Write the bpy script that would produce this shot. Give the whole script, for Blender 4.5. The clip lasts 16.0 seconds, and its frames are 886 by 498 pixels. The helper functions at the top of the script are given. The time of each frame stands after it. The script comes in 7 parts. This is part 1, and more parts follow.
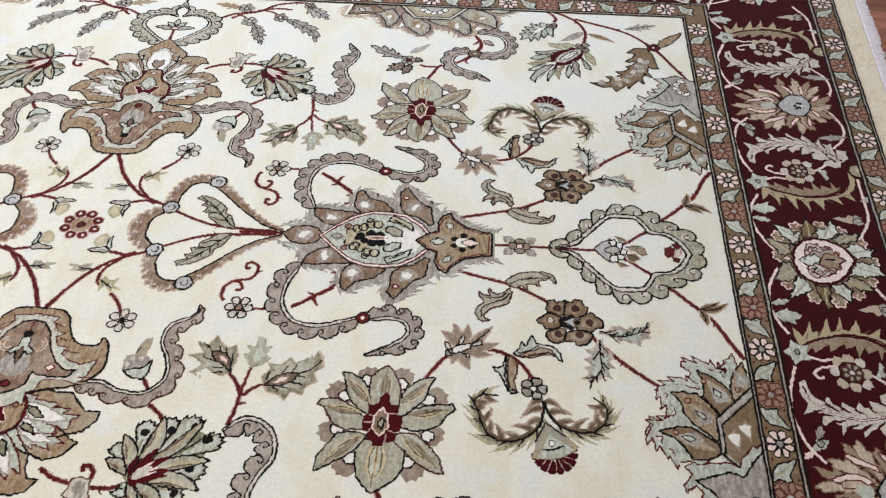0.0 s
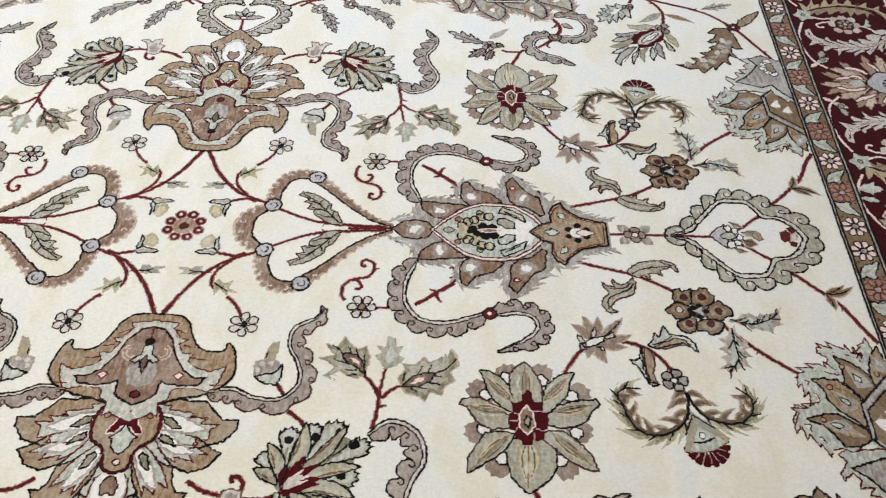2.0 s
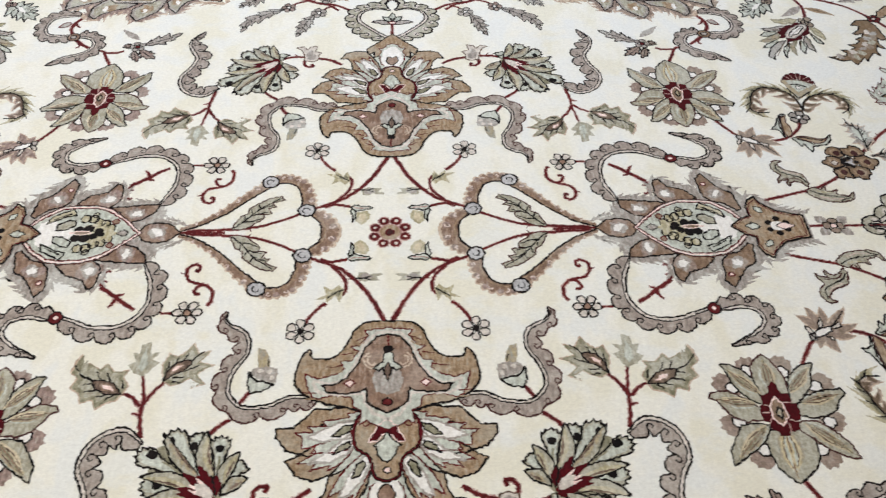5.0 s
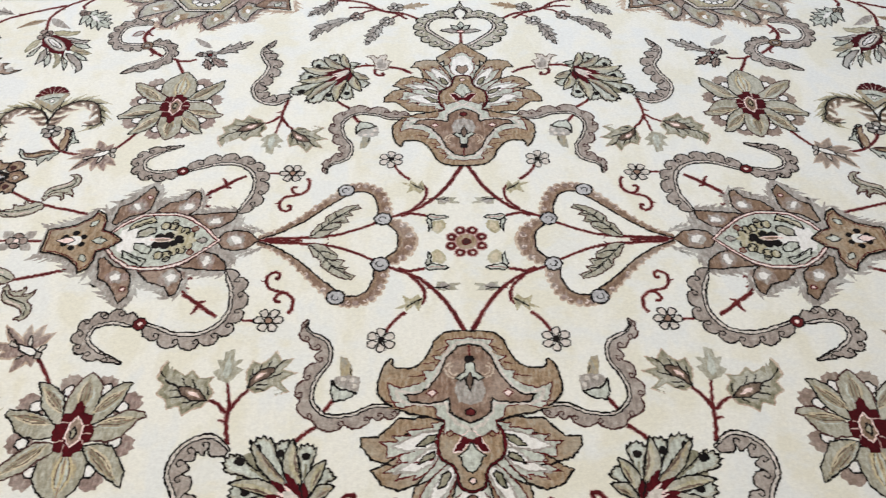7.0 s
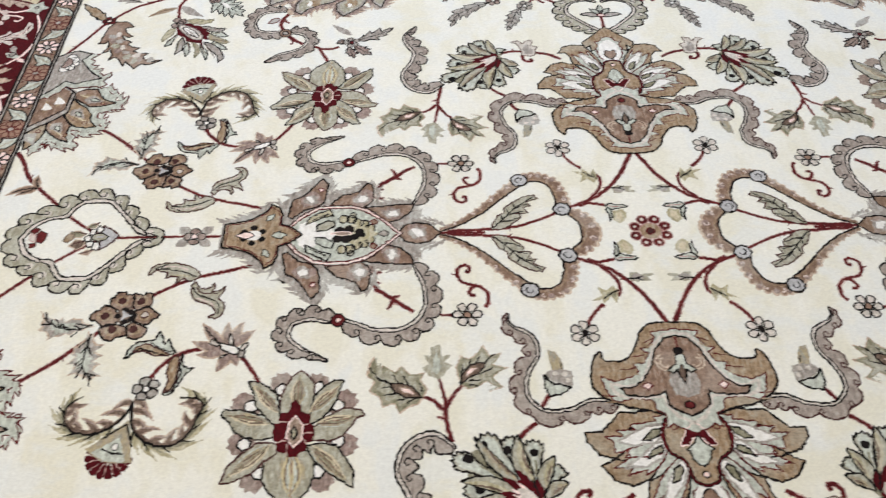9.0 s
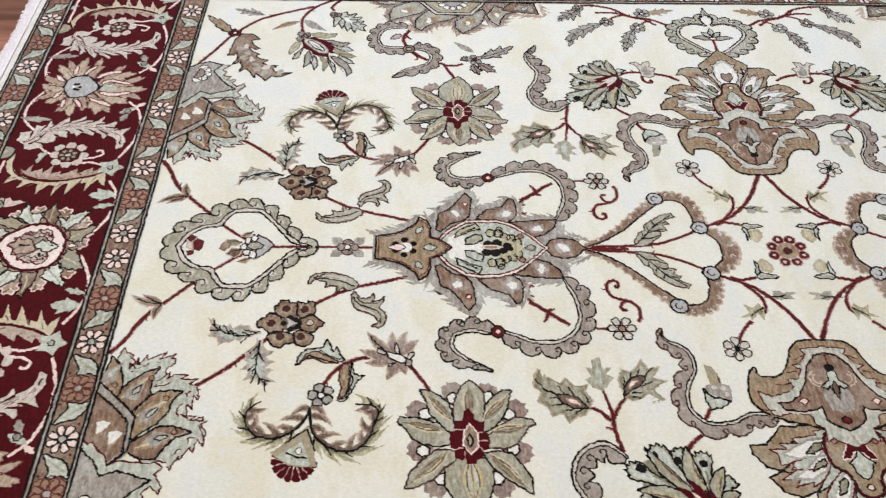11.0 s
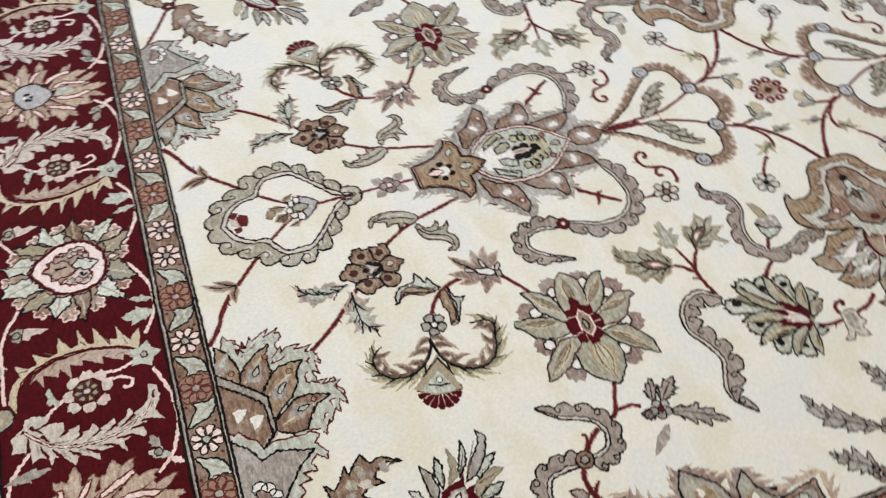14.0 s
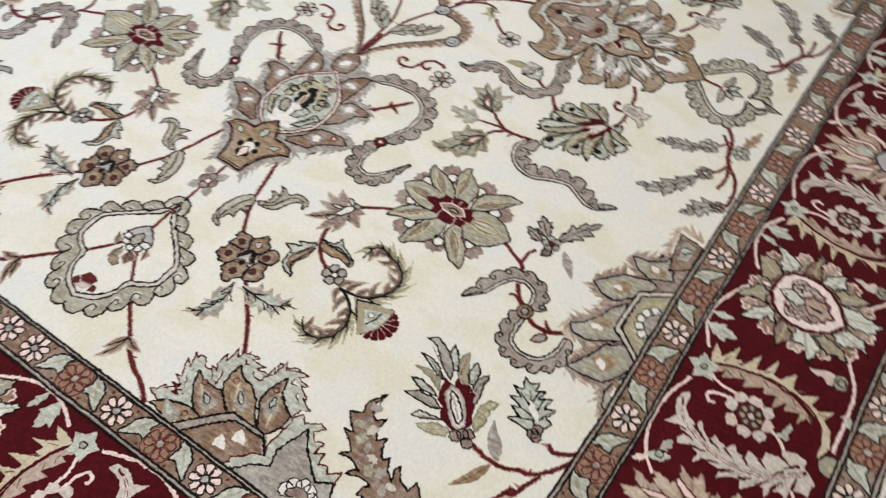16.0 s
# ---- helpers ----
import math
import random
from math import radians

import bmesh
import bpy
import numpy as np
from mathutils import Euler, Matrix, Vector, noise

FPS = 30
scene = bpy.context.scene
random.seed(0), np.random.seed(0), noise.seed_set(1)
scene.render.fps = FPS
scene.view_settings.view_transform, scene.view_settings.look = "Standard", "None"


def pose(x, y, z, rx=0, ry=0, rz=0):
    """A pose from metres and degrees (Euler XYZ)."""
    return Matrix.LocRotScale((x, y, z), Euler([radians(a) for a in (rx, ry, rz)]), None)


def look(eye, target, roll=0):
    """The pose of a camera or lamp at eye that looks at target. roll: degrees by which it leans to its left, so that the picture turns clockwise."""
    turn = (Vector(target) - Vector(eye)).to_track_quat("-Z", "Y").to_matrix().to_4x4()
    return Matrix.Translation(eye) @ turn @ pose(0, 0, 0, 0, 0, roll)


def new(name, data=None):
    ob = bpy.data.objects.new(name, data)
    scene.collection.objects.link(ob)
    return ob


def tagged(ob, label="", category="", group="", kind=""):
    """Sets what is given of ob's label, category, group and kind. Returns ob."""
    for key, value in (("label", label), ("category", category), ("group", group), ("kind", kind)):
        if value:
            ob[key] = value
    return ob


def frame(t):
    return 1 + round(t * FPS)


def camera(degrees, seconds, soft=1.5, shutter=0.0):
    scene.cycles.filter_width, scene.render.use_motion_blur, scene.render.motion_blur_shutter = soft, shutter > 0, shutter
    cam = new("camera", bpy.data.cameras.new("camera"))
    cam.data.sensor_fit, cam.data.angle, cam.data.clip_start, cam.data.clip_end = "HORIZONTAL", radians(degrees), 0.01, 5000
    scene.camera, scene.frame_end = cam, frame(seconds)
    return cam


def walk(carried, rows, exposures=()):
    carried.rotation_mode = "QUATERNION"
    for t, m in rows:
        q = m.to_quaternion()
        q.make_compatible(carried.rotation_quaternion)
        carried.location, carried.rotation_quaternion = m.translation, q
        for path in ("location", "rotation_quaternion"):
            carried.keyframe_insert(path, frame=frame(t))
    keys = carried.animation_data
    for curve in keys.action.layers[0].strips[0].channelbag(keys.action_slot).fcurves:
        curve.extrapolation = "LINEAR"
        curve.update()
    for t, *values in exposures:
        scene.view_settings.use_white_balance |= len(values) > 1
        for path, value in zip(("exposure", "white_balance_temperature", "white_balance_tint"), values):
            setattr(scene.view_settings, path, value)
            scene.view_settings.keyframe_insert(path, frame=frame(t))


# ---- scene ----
cam = camera(53.0, 16.0, soft=1.2, shutter=0.7)
PATH = [
    (0, (0.826, -1.274, 1.362), (0.763, 0.089, -0.101), 1.0),
    (0.5, (0.801, -1.281, 1.359), (0.746, 0.079, -0.107), 1.3),
    (1, (0.78, -1.258, 1.356), (0.692, 0.094, -0.116), 0.2),
    (1.5, (0.673, -1.237, 1.343), (0.628, 0.098, -0.146), 1.4),
    (2, (0.528, -1.238, 1.355), (0.533, 0.089, -0.142), 1.4),
    (2.5, (0.517, -1.231, 1.354), (0.52, 0.093, -0.145), 1.3),
    (3, (0.511, -1.231, 1.35), (0.525, 0.099, -0.144), 1.8),
    (3.5, (0.42, -1.236, 1.345), (0.47, 0.103, -0.14), 2.6),
    (4, (0.263, -1.238, 1.355), (0.33, 0.087, -0.141), 1.8),
    (6.3, (-0.035, -1.237, 1.359), (0.024, 0.088, -0.138), 0.9),
    (6.5, (-0.029, -1.23, 1.363), (0.024, 0.091, -0.137), 0.7),
    (7, (-0.051, -1.228, 1.364), (-0.048, 0.105, -0.127), -0.2),
    (7.5, (-0.184, -1.224, 1.366), (-0.151, 0.098, -0.135), -0.2),
    (8, (-0.259, -1.202, 1.37), (-0.234, 0.106, -0.143), 0.2),
    (8.5, (-0.306, -1.194, 1.369), (-0.282, 0.125, -0.135), 0.5),
    (9, (-0.448, -1.187, 1.371), (-0.421, 0.105, -0.155), -0.2),
    (9.2, (-0.473, -1.191, 1.368), (-0.448, 0.101, -0.159), 0.3),
    (11.3, (-0.8, -1.206, 1.428), (-0.744, 0.098, -0.088), 2.1),
    (11.5, (-0.808, -1.201, 1.43), (-0.757, 0.102, -0.086), 2.2),
    (12, (-0.939, -1.208, 1.425), (-0.799, 0.08, -0.099), 4.2),
    (12.5, (-1.03, -1.209, 1.431), (-0.919, 0.057, -0.113), 3.5),
    (13, (-1.054, -1.203, 1.432), (-0.91, 0.049, -0.121), 2.3),
    (13.5, (-1.19, -1.2, 1.428), (-0.865, -0.002, -0.141), 1.9),
    (14, (-1.283, -1.182, 1.419), (-0.827, -0.057, -0.171), 2.2),
    (14.5, (-1.358, -1.192, 1.397), (-0.766, -0.13, -0.191), 1.0),
    (15, (-1.477, -1.18, 1.421), (-0.735, -0.211, -0.163), 1.7),
    (15.5, (-1.618, -1.092, 1.415), (-0.684, -0.295, -0.164), 2.9),
    (16, (-1.683, -1.022, 1.418), (-0.655, -0.404, -0.183), 4.7),
]
walk(cam, [(t, look(eye, target, roll)) for t, eye, target, roll in PATH], [(0, 0.11), (4, 0.08), (7, 0.0), (9, 0.0), (12.5, -0.05), (14.5, -0.07), (15.5, -0.13), (16, -0.06)])
# ---------------------------------------------------------------- world and light
world = bpy.data.worlds.new("world")
scene.world = world
world.use_nodes = True
world.node_tree.nodes["Background"].inputs[0].default_value = (0.9, 0.95, 1.0, 1)
world.node_tree.nodes["Background"].inputs[1].default_value = 0.25
CEILING = 2.9


def ceiling_lamp(x, y, sx, sy, watts, colour):
    """The light of one flat fluorescent fixture under the ceiling."""
    data = bpy.data.lights.new("ceiling_light", "AREA")
    data.shape, data.size, data.size_y, data.energy, data.color = "RECTANGLE", sx, sy, watts, colour
    lamp = new("ceiling_lamp_glow", data)
    lamp.matrix_world = pose(x, y, CEILING - 0.1)
    return lamp


COOL, SOFT, WARM = (0.87, 0.965, 1.15), (0.9, 0.96, 1.125), (1.03, 0.967, 0.86)
for lx, ly, w, tone in ((-1.9, 1.9, 38, SOFT), (0.45, 1.8, 50, COOL), (-1.9, -0.6, 32, WARM), (0.2, -0.6, 23, WARM)):
    ceiling_lamp(lx, ly, 1.2, 0.6, w, tone)

# ---------------------------------------------------------------- materials


def lin(r, g, b):
    """Linear colour from 8-bit sRGB."""
    return tuple((c / 255 / 12.92) if c / 255 < 0.04045 else ((c / 255 + 0.055) / 1.055) ** 2.4 for c in (r, g, b)) + (1,)


def wool(name, rgb, second=None, third=None, fleck=0.22, share=0.5, streak=(150, 46, 80), relief=0.45, end_tint=None):
    """Cut wool pile: knots and fibres as fine flecks and bump, and strands of two more dye lots that run in
    streaks along the warp."""
    mat = bpy.data.materials.new(name)
    mat.use_nodes = True
    n, l = mat.node_tree.nodes, mat.node_tree.links
    bsdf = n["Principled BSDF"]
    bsdf.inputs["Roughness"].default_value = 0.92
    bsdf.inputs["Specular IOR Level"].default_value = 0.1
    bsdf.inputs["Sheen Weight"].default_value = 0.04
    bsdf.inputs["Sheen Roughness"].default_value = 0.6
    co = n.new("ShaderNodeTexCoord")

    def noise_at(scale, detail, rough):
        m, t = n.new("ShaderNodeMapping"), n.new("ShaderNodeTexNoise")
        m.inputs["Scale"].default_value = scale
        t.inputs["Scale"].default_value, t.inputs["Detail"].default_value, t.inputs["Roughness"].default_value = 1.0, detail, rough
        l.new(co.outputs["Object"], m.inputs["Vector"])
        l.new(m.outputs["Vector"], t.inputs["Vector"])
        return t.outputs["Fac"]

    def ranged(value, a, b, c, d):
        r = n.new("ShaderNodeMapRange")
        for key, v in (("From Min", a), ("From Max", b), ("To Min", c), ("To Max", d)):
            r.inputs[key].default_value = v
        l.new(value, r.inputs["Value"])
        return r.outputs["Result"]

    second = second or tuple(c * 0.86 for c in rgb)
    third = third or tuple(min(250, c * 1.1) for c in rgb)
    fine = noise_at((340, 340, 340), 3, 0.75)
    knots = noise_at((130, 150, 90), 2, 0.6)
    tuft = noise_at(streak, 3, 0.6)
    lot = noise_at((7.5, 11, 5), 5, 0.62)
    colour = lin(*rgb)
    for source, lo, hi, other, amount in ((tuft, 0.48, 0.58, second, share), (lot, 0.5, 0.62, third, share * 0.8), (tuft, 0.44, 0.36, third, share)):
        mix = n.new("ShaderNodeMix")
        mix.data_type = "RGBA"
        if isinstance(colour, tuple):
            mix.inputs[6].default_value = colour
        else:
            l.new(colour, mix.inputs[6])
        mix.inputs[7].default_value = lin(*other)
        l.new(ranged(source, lo, hi, 0, amount), mix.inputs[0])
        colour = mix.outputs[2]
    if end_tint:  # mixes in another colour, mostly darker, towards the rug's +x end
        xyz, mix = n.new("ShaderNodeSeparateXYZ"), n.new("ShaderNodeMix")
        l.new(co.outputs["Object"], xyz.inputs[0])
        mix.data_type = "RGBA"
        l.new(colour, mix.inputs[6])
        mix.inputs[7].default_value = lin(*end_tint)
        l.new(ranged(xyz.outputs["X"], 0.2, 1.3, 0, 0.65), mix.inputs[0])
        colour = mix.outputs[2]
    both_flecks = n.new("ShaderNodeMath")
    both_flecks.operation = "MULTIPLY"
    l.new(ranged(fine, 0.3, 0.7, 1 - fleck, 1 + fleck * 0.7), both_flecks.inputs[0])
    l.new(ranged(knots, 0.3, 0.7, 1 - fleck * 0.8, 1 + fleck * 0.6), both_flecks.inputs[1])
    scale = n.new("ShaderNodeVectorMath")
    scale.operation = "SCALE"
    l.new(colour, scale.inputs[0])
    l.new(both_flecks.outputs[0], scale.inputs["Scale"])
    l.new(scale.outputs["Vector"], bsdf.inputs["Base Color"])
    bump = n.new("ShaderNodeBump")
    bump.inputs["Strength"].default_value, bump.inputs["Distance"].default_value = relief, 0.002
    l.new(fine, bump.inputs["Height"])
    l.new(bump.outputs["Normal"], bsdf.inputs["Normal"])
    return mat


CREAM = wool("cream_wool", (229, 229, 218), (223, 221, 203), (224, 227, 222), 0.08, 0.9, (9, 5, 9), 0.3)
RED = wool("wine_red_wool", (92, 29, 31), (64, 20, 23), (118, 50, 48), 0.32)
WINE = wool("burgundy_wool", (78, 11, 19), (60, 7, 14), (89, 19, 26), 0.3, end_tint=(50, 6, 11))
INK = wool("charcoal_wool", (19, 16, 16), (10, 9, 9), (44, 37, 35), 0.35)
TAN = wool("tan_wool", (164, 143, 117), (136, 113, 86), (176, 168, 150), 0.24, 0.85)
UMBER = wool("umber_wool", (143, 118, 100), (114, 92, 78), (170, 154, 140), 0.24, 0.8, end_tint=(122, 104, 74))
DUSK = wool("dark_brown_wool", (112, 94, 82), (84, 68, 58), (142, 126, 112), 0.3, 0.8, end_tint=(108, 96, 72))
GREY = wool("grey_wool", (168, 161, 153), (138, 132, 124), (190, 191, 184), 0.22, 0.8)
MIST = wool("pale_green_wool", (192, 198, 186), (160, 162, 150), (210, 216, 206), 0.2, 0.75)
SAGE = wool("sage_wool", (165, 156, 137), (176, 163, 128), (158, 162, 152), 0.24, 0.8)
OLIVE = wool("olive_wool", (146, 143, 121), (116, 114, 90), (168, 164, 144), 0.26, 0.8)
MAUVE = wool("mauve_wool", (156, 136, 128), (122, 106, 96), (178, 170, 160), 0.24, 0.8, end_tint=(146, 134, 112))
PINK = wool("pale_pink_wool", (238, 217, 209), (226, 198, 189), (242, 229, 223), 0.18, 0.5)
WHITE = wool("white_wool", (232, 231, 225), (216, 214, 206), (238, 238, 236), 0.12, 0.5)
GOLD = wool("straw_wool", (200, 188, 152), (180, 166, 126), (206, 200, 176), 0.18, 0.6)
SAND = wool("sand_wool", (206, 196, 168), (184, 170, 142), (214, 206, 186), 0.18, 0.6, end_tint=(164, 150, 116))
PALE = wool("pale_stone_wool", (208, 203, 192), (188, 178, 168), (222, 214, 206), 0.2, 0.7)
BLEED = wool("faded_red_wool", (186, 154, 146), (150, 108, 104), (212, 192, 182), 0.3, 0.8)
FRINGE = wool("white_fringe_cotton", (246, 242, 246), (234, 228, 234), (250, 248, 252), 0.1, 0.5)
BLUR = wool("faded_brown_wool", (196, 178, 158), (172, 150, 132), (214, 202, 184), 0.25, 0.8)
SPOT = wool("maroon_brown_wool", (74, 44, 42), (52, 32, 32), (98, 70, 64), 0.3)
CELADON = wool("grey_green_wool", (173, 171, 154), (150, 146, 126), (190, 190, 176), 0.24, 0.85)
LICHEN = wool("pale_olive_wool", (184, 178, 150), (160, 152, 118), (204, 200, 180), 0.24, 0.8)
PETAL = wool("rose_tan_wool", (184, 164, 148), (156, 134, 118), (198, 184, 172), 0.22, 0.7, end_tint=(142, 126, 98))
DUSTY = wool("dusty_tan_wool", (164, 144, 128), (140, 118, 104), (178, 164, 148), 0.24, 0.7, end_tint=(120, 106, 78))
BLUSH = wool("pale_blush_wool", (214, 200, 190), (196, 176, 168), (222, 212, 204), 0.2, 0.7, end_tint=(180, 166, 144))
RUST_LIGHT = wool("rust_tan_wool", (154, 125, 107), None, None, 0.2)
RUST_DARK = wool("rust_line_wool", (98, 50, 44), None, None, 0.3)
IVORY = wool("ivory_cotton", (230, 221, 196), (218, 206, 176), (236, 230, 212), 0.1, 0.6)
HEATHER = wool("heather_grey_wool", (164, 154, 144), (138, 127, 119), (184, 177, 168), 0.22, 0.8)
SILVER = wool("silver_grey_wool", (184, 184, 184), (160, 160, 160), (200, 202, 202), 0.2, 0.7)
ROSE = wool("rose_white_wool", (240, 226, 221), (230, 210, 204), (242, 234, 230), 0.16, 0.5)
FROST = wool("frosty_green_wool", (212, 217, 206), (188, 192, 178), (224, 230, 222), 0.2, 0.75)
COTTON = wool("white_cotton", (236, 232, 226), (224, 218, 206), (240, 238, 236), 0.1, 0.5)


def plank_material():
    mat = bpy.data.materials.new("laminate_wood")
    mat.use_nodes = True
    n, l = mat.node_tree.nodes, mat.node_tree.links
    bsdf = n["Principled BSDF"]
    co, info = n.new("ShaderNodeTexCoord"), n.new("ShaderNodeObjectInfo")
    shift = n.new("ShaderNodeVectorMath")
    shift.operation = "MULTIPLY_ADD"
    shift.inputs[1].default_value = (1, 1, 1)
    far = n.new("ShaderNodeVectorMath")
    far.operation = "SCALE"
    far.inputs[0].default_value = (7, 13, 5)
    l.new(info.outputs["Random"], far.inputs["Scale"])
    l.new(co.outputs["Object"], shift.inputs[0])
    l.new(far.outputs["Vector"], shift.inputs[2])
    m = n.new("ShaderNodeMapping")
    m.inputs["Scale"].default_value = (1.8, 16, 10)
    l.new(shift.outputs["Vector"], m.inputs["Vector"])
    grain = n.new("ShaderNodeTexNoise")
    grain.inputs["Scale"].default_value, grain.inputs["Detail"].default_value, grain.inputs["Distortion"].default_value = 1.6, 8, 0.8
    l.new(m.outputs["Vector"], grain.inputs["Vector"])
    ramp = n.new("ShaderNodeValToRGB")
    ramp.color_ramp.elements[0].position, ramp.color_ramp.elements[0].color = 0.25, lin(92, 54, 43)
    ramp.color_ramp.elements[1].position, ramp.color_ramp.elements[1].color = 0.78, lin(170, 120, 98)
    l.new(grain.outputs["Fac"], ramp.inputs["Fac"])
    tone = n.new("ShaderNodeMapRange")
    tone.inputs["To Min"].default_value, tone.inputs["To Max"].default_value = 0.62, 1.42
    l.new(info.outputs["Random"], tone.inputs["Value"])
    s = n.new("ShaderNodeVectorMath")
    s.operation = "SCALE"
    l.new(ramp.outputs["Color"], s.inputs[0])
    l.new(tone.outputs["Result"], s.inputs["Scale"])
    l.new(s.outputs["Vector"], bsdf.inputs["Base Color"])
    bsdf.inputs["Roughness"].default_value = 0.32
    bump = n.new("ShaderNodeBump")
    bump.inputs["Strength"].default_value, bump.inputs["Distance"].default_value = 0.1, 0.001
    l.new(grain.outputs["Fac"], bump.inputs["Height"])
    l.new(bump.outputs["Normal"], bsdf.inputs["Normal"])
    return mat


def plaster(name, rgb):
    mat = bpy.data.materials.new(name)
    mat.use_nodes = True
    n, l = mat.node_tree.nodes, mat.node_tree.links
    bsdf = n["Principled BSDF"]
    noise_node, ramp = n.new("ShaderNodeTexNoise"), n.new("ShaderNodeValToRGB")
    noise_node.inputs["Scale"].default_value, noise_node.inputs["Detail"].default_value = 3, 6
    a, b = lin(*rgb), lin(*[c * 0.95 for c in rgb])
    ramp.color_ramp.elements[0].color, ramp.color_ramp.elements[1].color = a, b
    l.new(noise_node.outputs["Fac"], ramp.inputs["Fac"])
    l.new(ramp.outputs["Color"], bsdf.inputs["Base Color"])
    bsdf.inputs["Roughness"].default_value = 0.85
    return mat


PLANK, WALL = plank_material(), plaster("wall_paint", (226, 222, 214))

# ---------------------------------------------------------------- room


def box_mesh(name, x0, x1, y0, y1, z0, z1, mat):
    bm = bmesh.new()
    bmesh.ops.create_cube(bm, size=1, matrix=Matrix.Translation(((x0 + x1) / 2, (y0 + y1) / 2, (z0 + z1) / 2)) @ Matrix.Diagonal((x1 - x0, y1 - y0, z1 - z0, 1)))
    me = bpy.data.meshes.new(name)
    bm.to_mesh(me)
    bm.free()
    me.materials.append(mat)
    return new(name, me)


RX, RY0, RY1 = 4.2, -3.3705, 4.2
tagged(box_mesh("wall_north", -RX, RX, RY1, RY1 + 0.15, 0, CEILING, WALL), "plain off-white painted plaster wall behind the rug", "wall", kind="structure")
tagged(box_mesh("wall_south", -RX, RX, RY0 - 0.15, RY0, 0, CEILING, WALL), "plain off-white painted plaster wall across the room", "wall", kind="structure")
tagged(box_mesh("wall_west", -RX - 0.15, -RX, RY0 - 0.15, RY1 + 0.15, 0, CEILING, WALL), "plain off-white painted plaster wall beside the rug", "wall", kind="structure")
tagged(box_mesh("wall_east", RX, RX + 0.15, RY0 - 0.15, RY1 + 0.15, 0, CEILING, WALL), "plain off-white painted plaster wall beside the rug", "wall", kind="structure")
tagged(box_mesh("ceiling", -RX - 0.15, RX + 0.15, RY0 - 0.15, RY1 + 0.15, CEILING, CEILING + 0.15, WALL), "plain white painted flat ceiling", "ceiling", kind="structure")
floor = tagged(box_mesh("floor", -RX, RX, RY0, RY1, -0.12, -0.006, WALL), "red-brown wood laminate plank floor under the rug", "floor", kind="structure")

# ---------------------------------------------------------------- drawing of the woven pattern
TOP = 0.012  # height of the pile
STEP = 0.00013  # relief of one layer of pile
KNOT = 0.0030
FINE = 0.8  # share of the drawn width that outlines keep
serial = [0]


def warp(x, y):
    """The slight lean and unevenness of a hand-made rug."""
    k = min(1.4, abs(x) / 1.39) ** 3
    dx = y * k * (0.0184 + 0.0081 * x / 1.39) + 0.0018 * math.sin(3.1 * y + 1.7 * x)
    dy = 0.0015 * math.sin(4.2 * x + 0.6) + (0.009 if x < 0 else 0.004) * min(1, abs(x) / 0.45) * math.exp(-((y / 0.3) ** 2))
    hem = max(0.0, abs(x) - 1.3)  # one end border is woven tighter than the other
    dx -= 0.0615 * hem if x > 0 else 0.03 * hem
    dy += math.copysign(0.01 * min(1.0, max(0.0, (-x - 0.6) / 0.3)), y) if y < -0.85 else 0.0
    dy -= 0.085 * max(0.0, -y - 1.02) * min(1.0, max(0.0, (-x + 0.1) / 0.5))  # that side border widens outwards
    return x + dx, y + dy


def smooth(pts, n=7, closed=False):
    """A Catmull-Rom curve through the points."""
    if len(pts) < 3:
        (ax, ay), (bx, by) = pts
        return [(ax + (bx - ax) * i / n, ay + (by - ay) * i / n) for i in range(n + 1)]
    p = [pts[-1], *pts, pts[0], pts[1]] if closed else [(2 * pts[0][0] - pts[1][0], 2 * pts[0][1] - pts[1][1]), *pts, (2 * pts[-1][0] - pts[-2][0], 2 * pts[-1][1] - pts[-2][1])]
    out = []
    for i in range(1, len(p) - 2):
        a, b, c, d = p[i - 1 : i + 3]
        for j in range(n):
            t = j / n
            out.append(tuple(0.5 * (2 * b[k] + (c[k] - a[k]) * t + (2 * a[k] - 5 * b[k] + 4 * c[k] - d[k]) * t * t + (3 * b[k] - a[k] - 3 * c[k] + d[k]) * t**3) for k in (0, 1)))
    if not closed:
        out.append(pts[-1])
    return out


def even(pts, gap, closed=False):
    """The same line with a point about every gap metres; its own corners stay."""
    out = []
    for i in range(len(pts) - (0 if closed else 1)):
        a, b = pts[i], pts[(i + 1) % len(pts)]
        n = max(1, round(math.hypot(b[0] - a[0], b[1] - a[1]) / gap))
        out += [(a[0] + (b[0] - a[0]) * j / n, a[1] + (b[1] - a[1]) * j / n) for j in range(n)]
    if not closed:
        out.append(pts[-1])
    return out


def knotted(p):
    """Pulled most of the way to the grid of knots, so that edges run in small steps."""
    return tuple(c * 0.25 + 0.75 * KNOT * round(c / KNOT) for c in p)


def sides(pts, closed=False):
    """Unit normals, to the left of the line."""
    out = []
    for i in range(len(pts)):
        a = pts[i - 1] if i or closed else pts[0]
        b = pts[(i + 1) % len(pts)] if i < len(pts) - 1 or closed else pts[-1]
        dx, dy = b[0] - a[0], b[1] - a[1]
        d = math.hypot(dx, dy) or 1
        out.append((-dy / d, dx / d))
    return out


def mid(a, b, t=0.5):
    return (a[0] + (b[0] - a[0]) * t, a[1] + (b[1] - a[1]) * t)


def polar(c, r, deg):
    return (c[0] + r * math.cos(radians(deg)), c[1] + r * math.sin(radians(deg)))


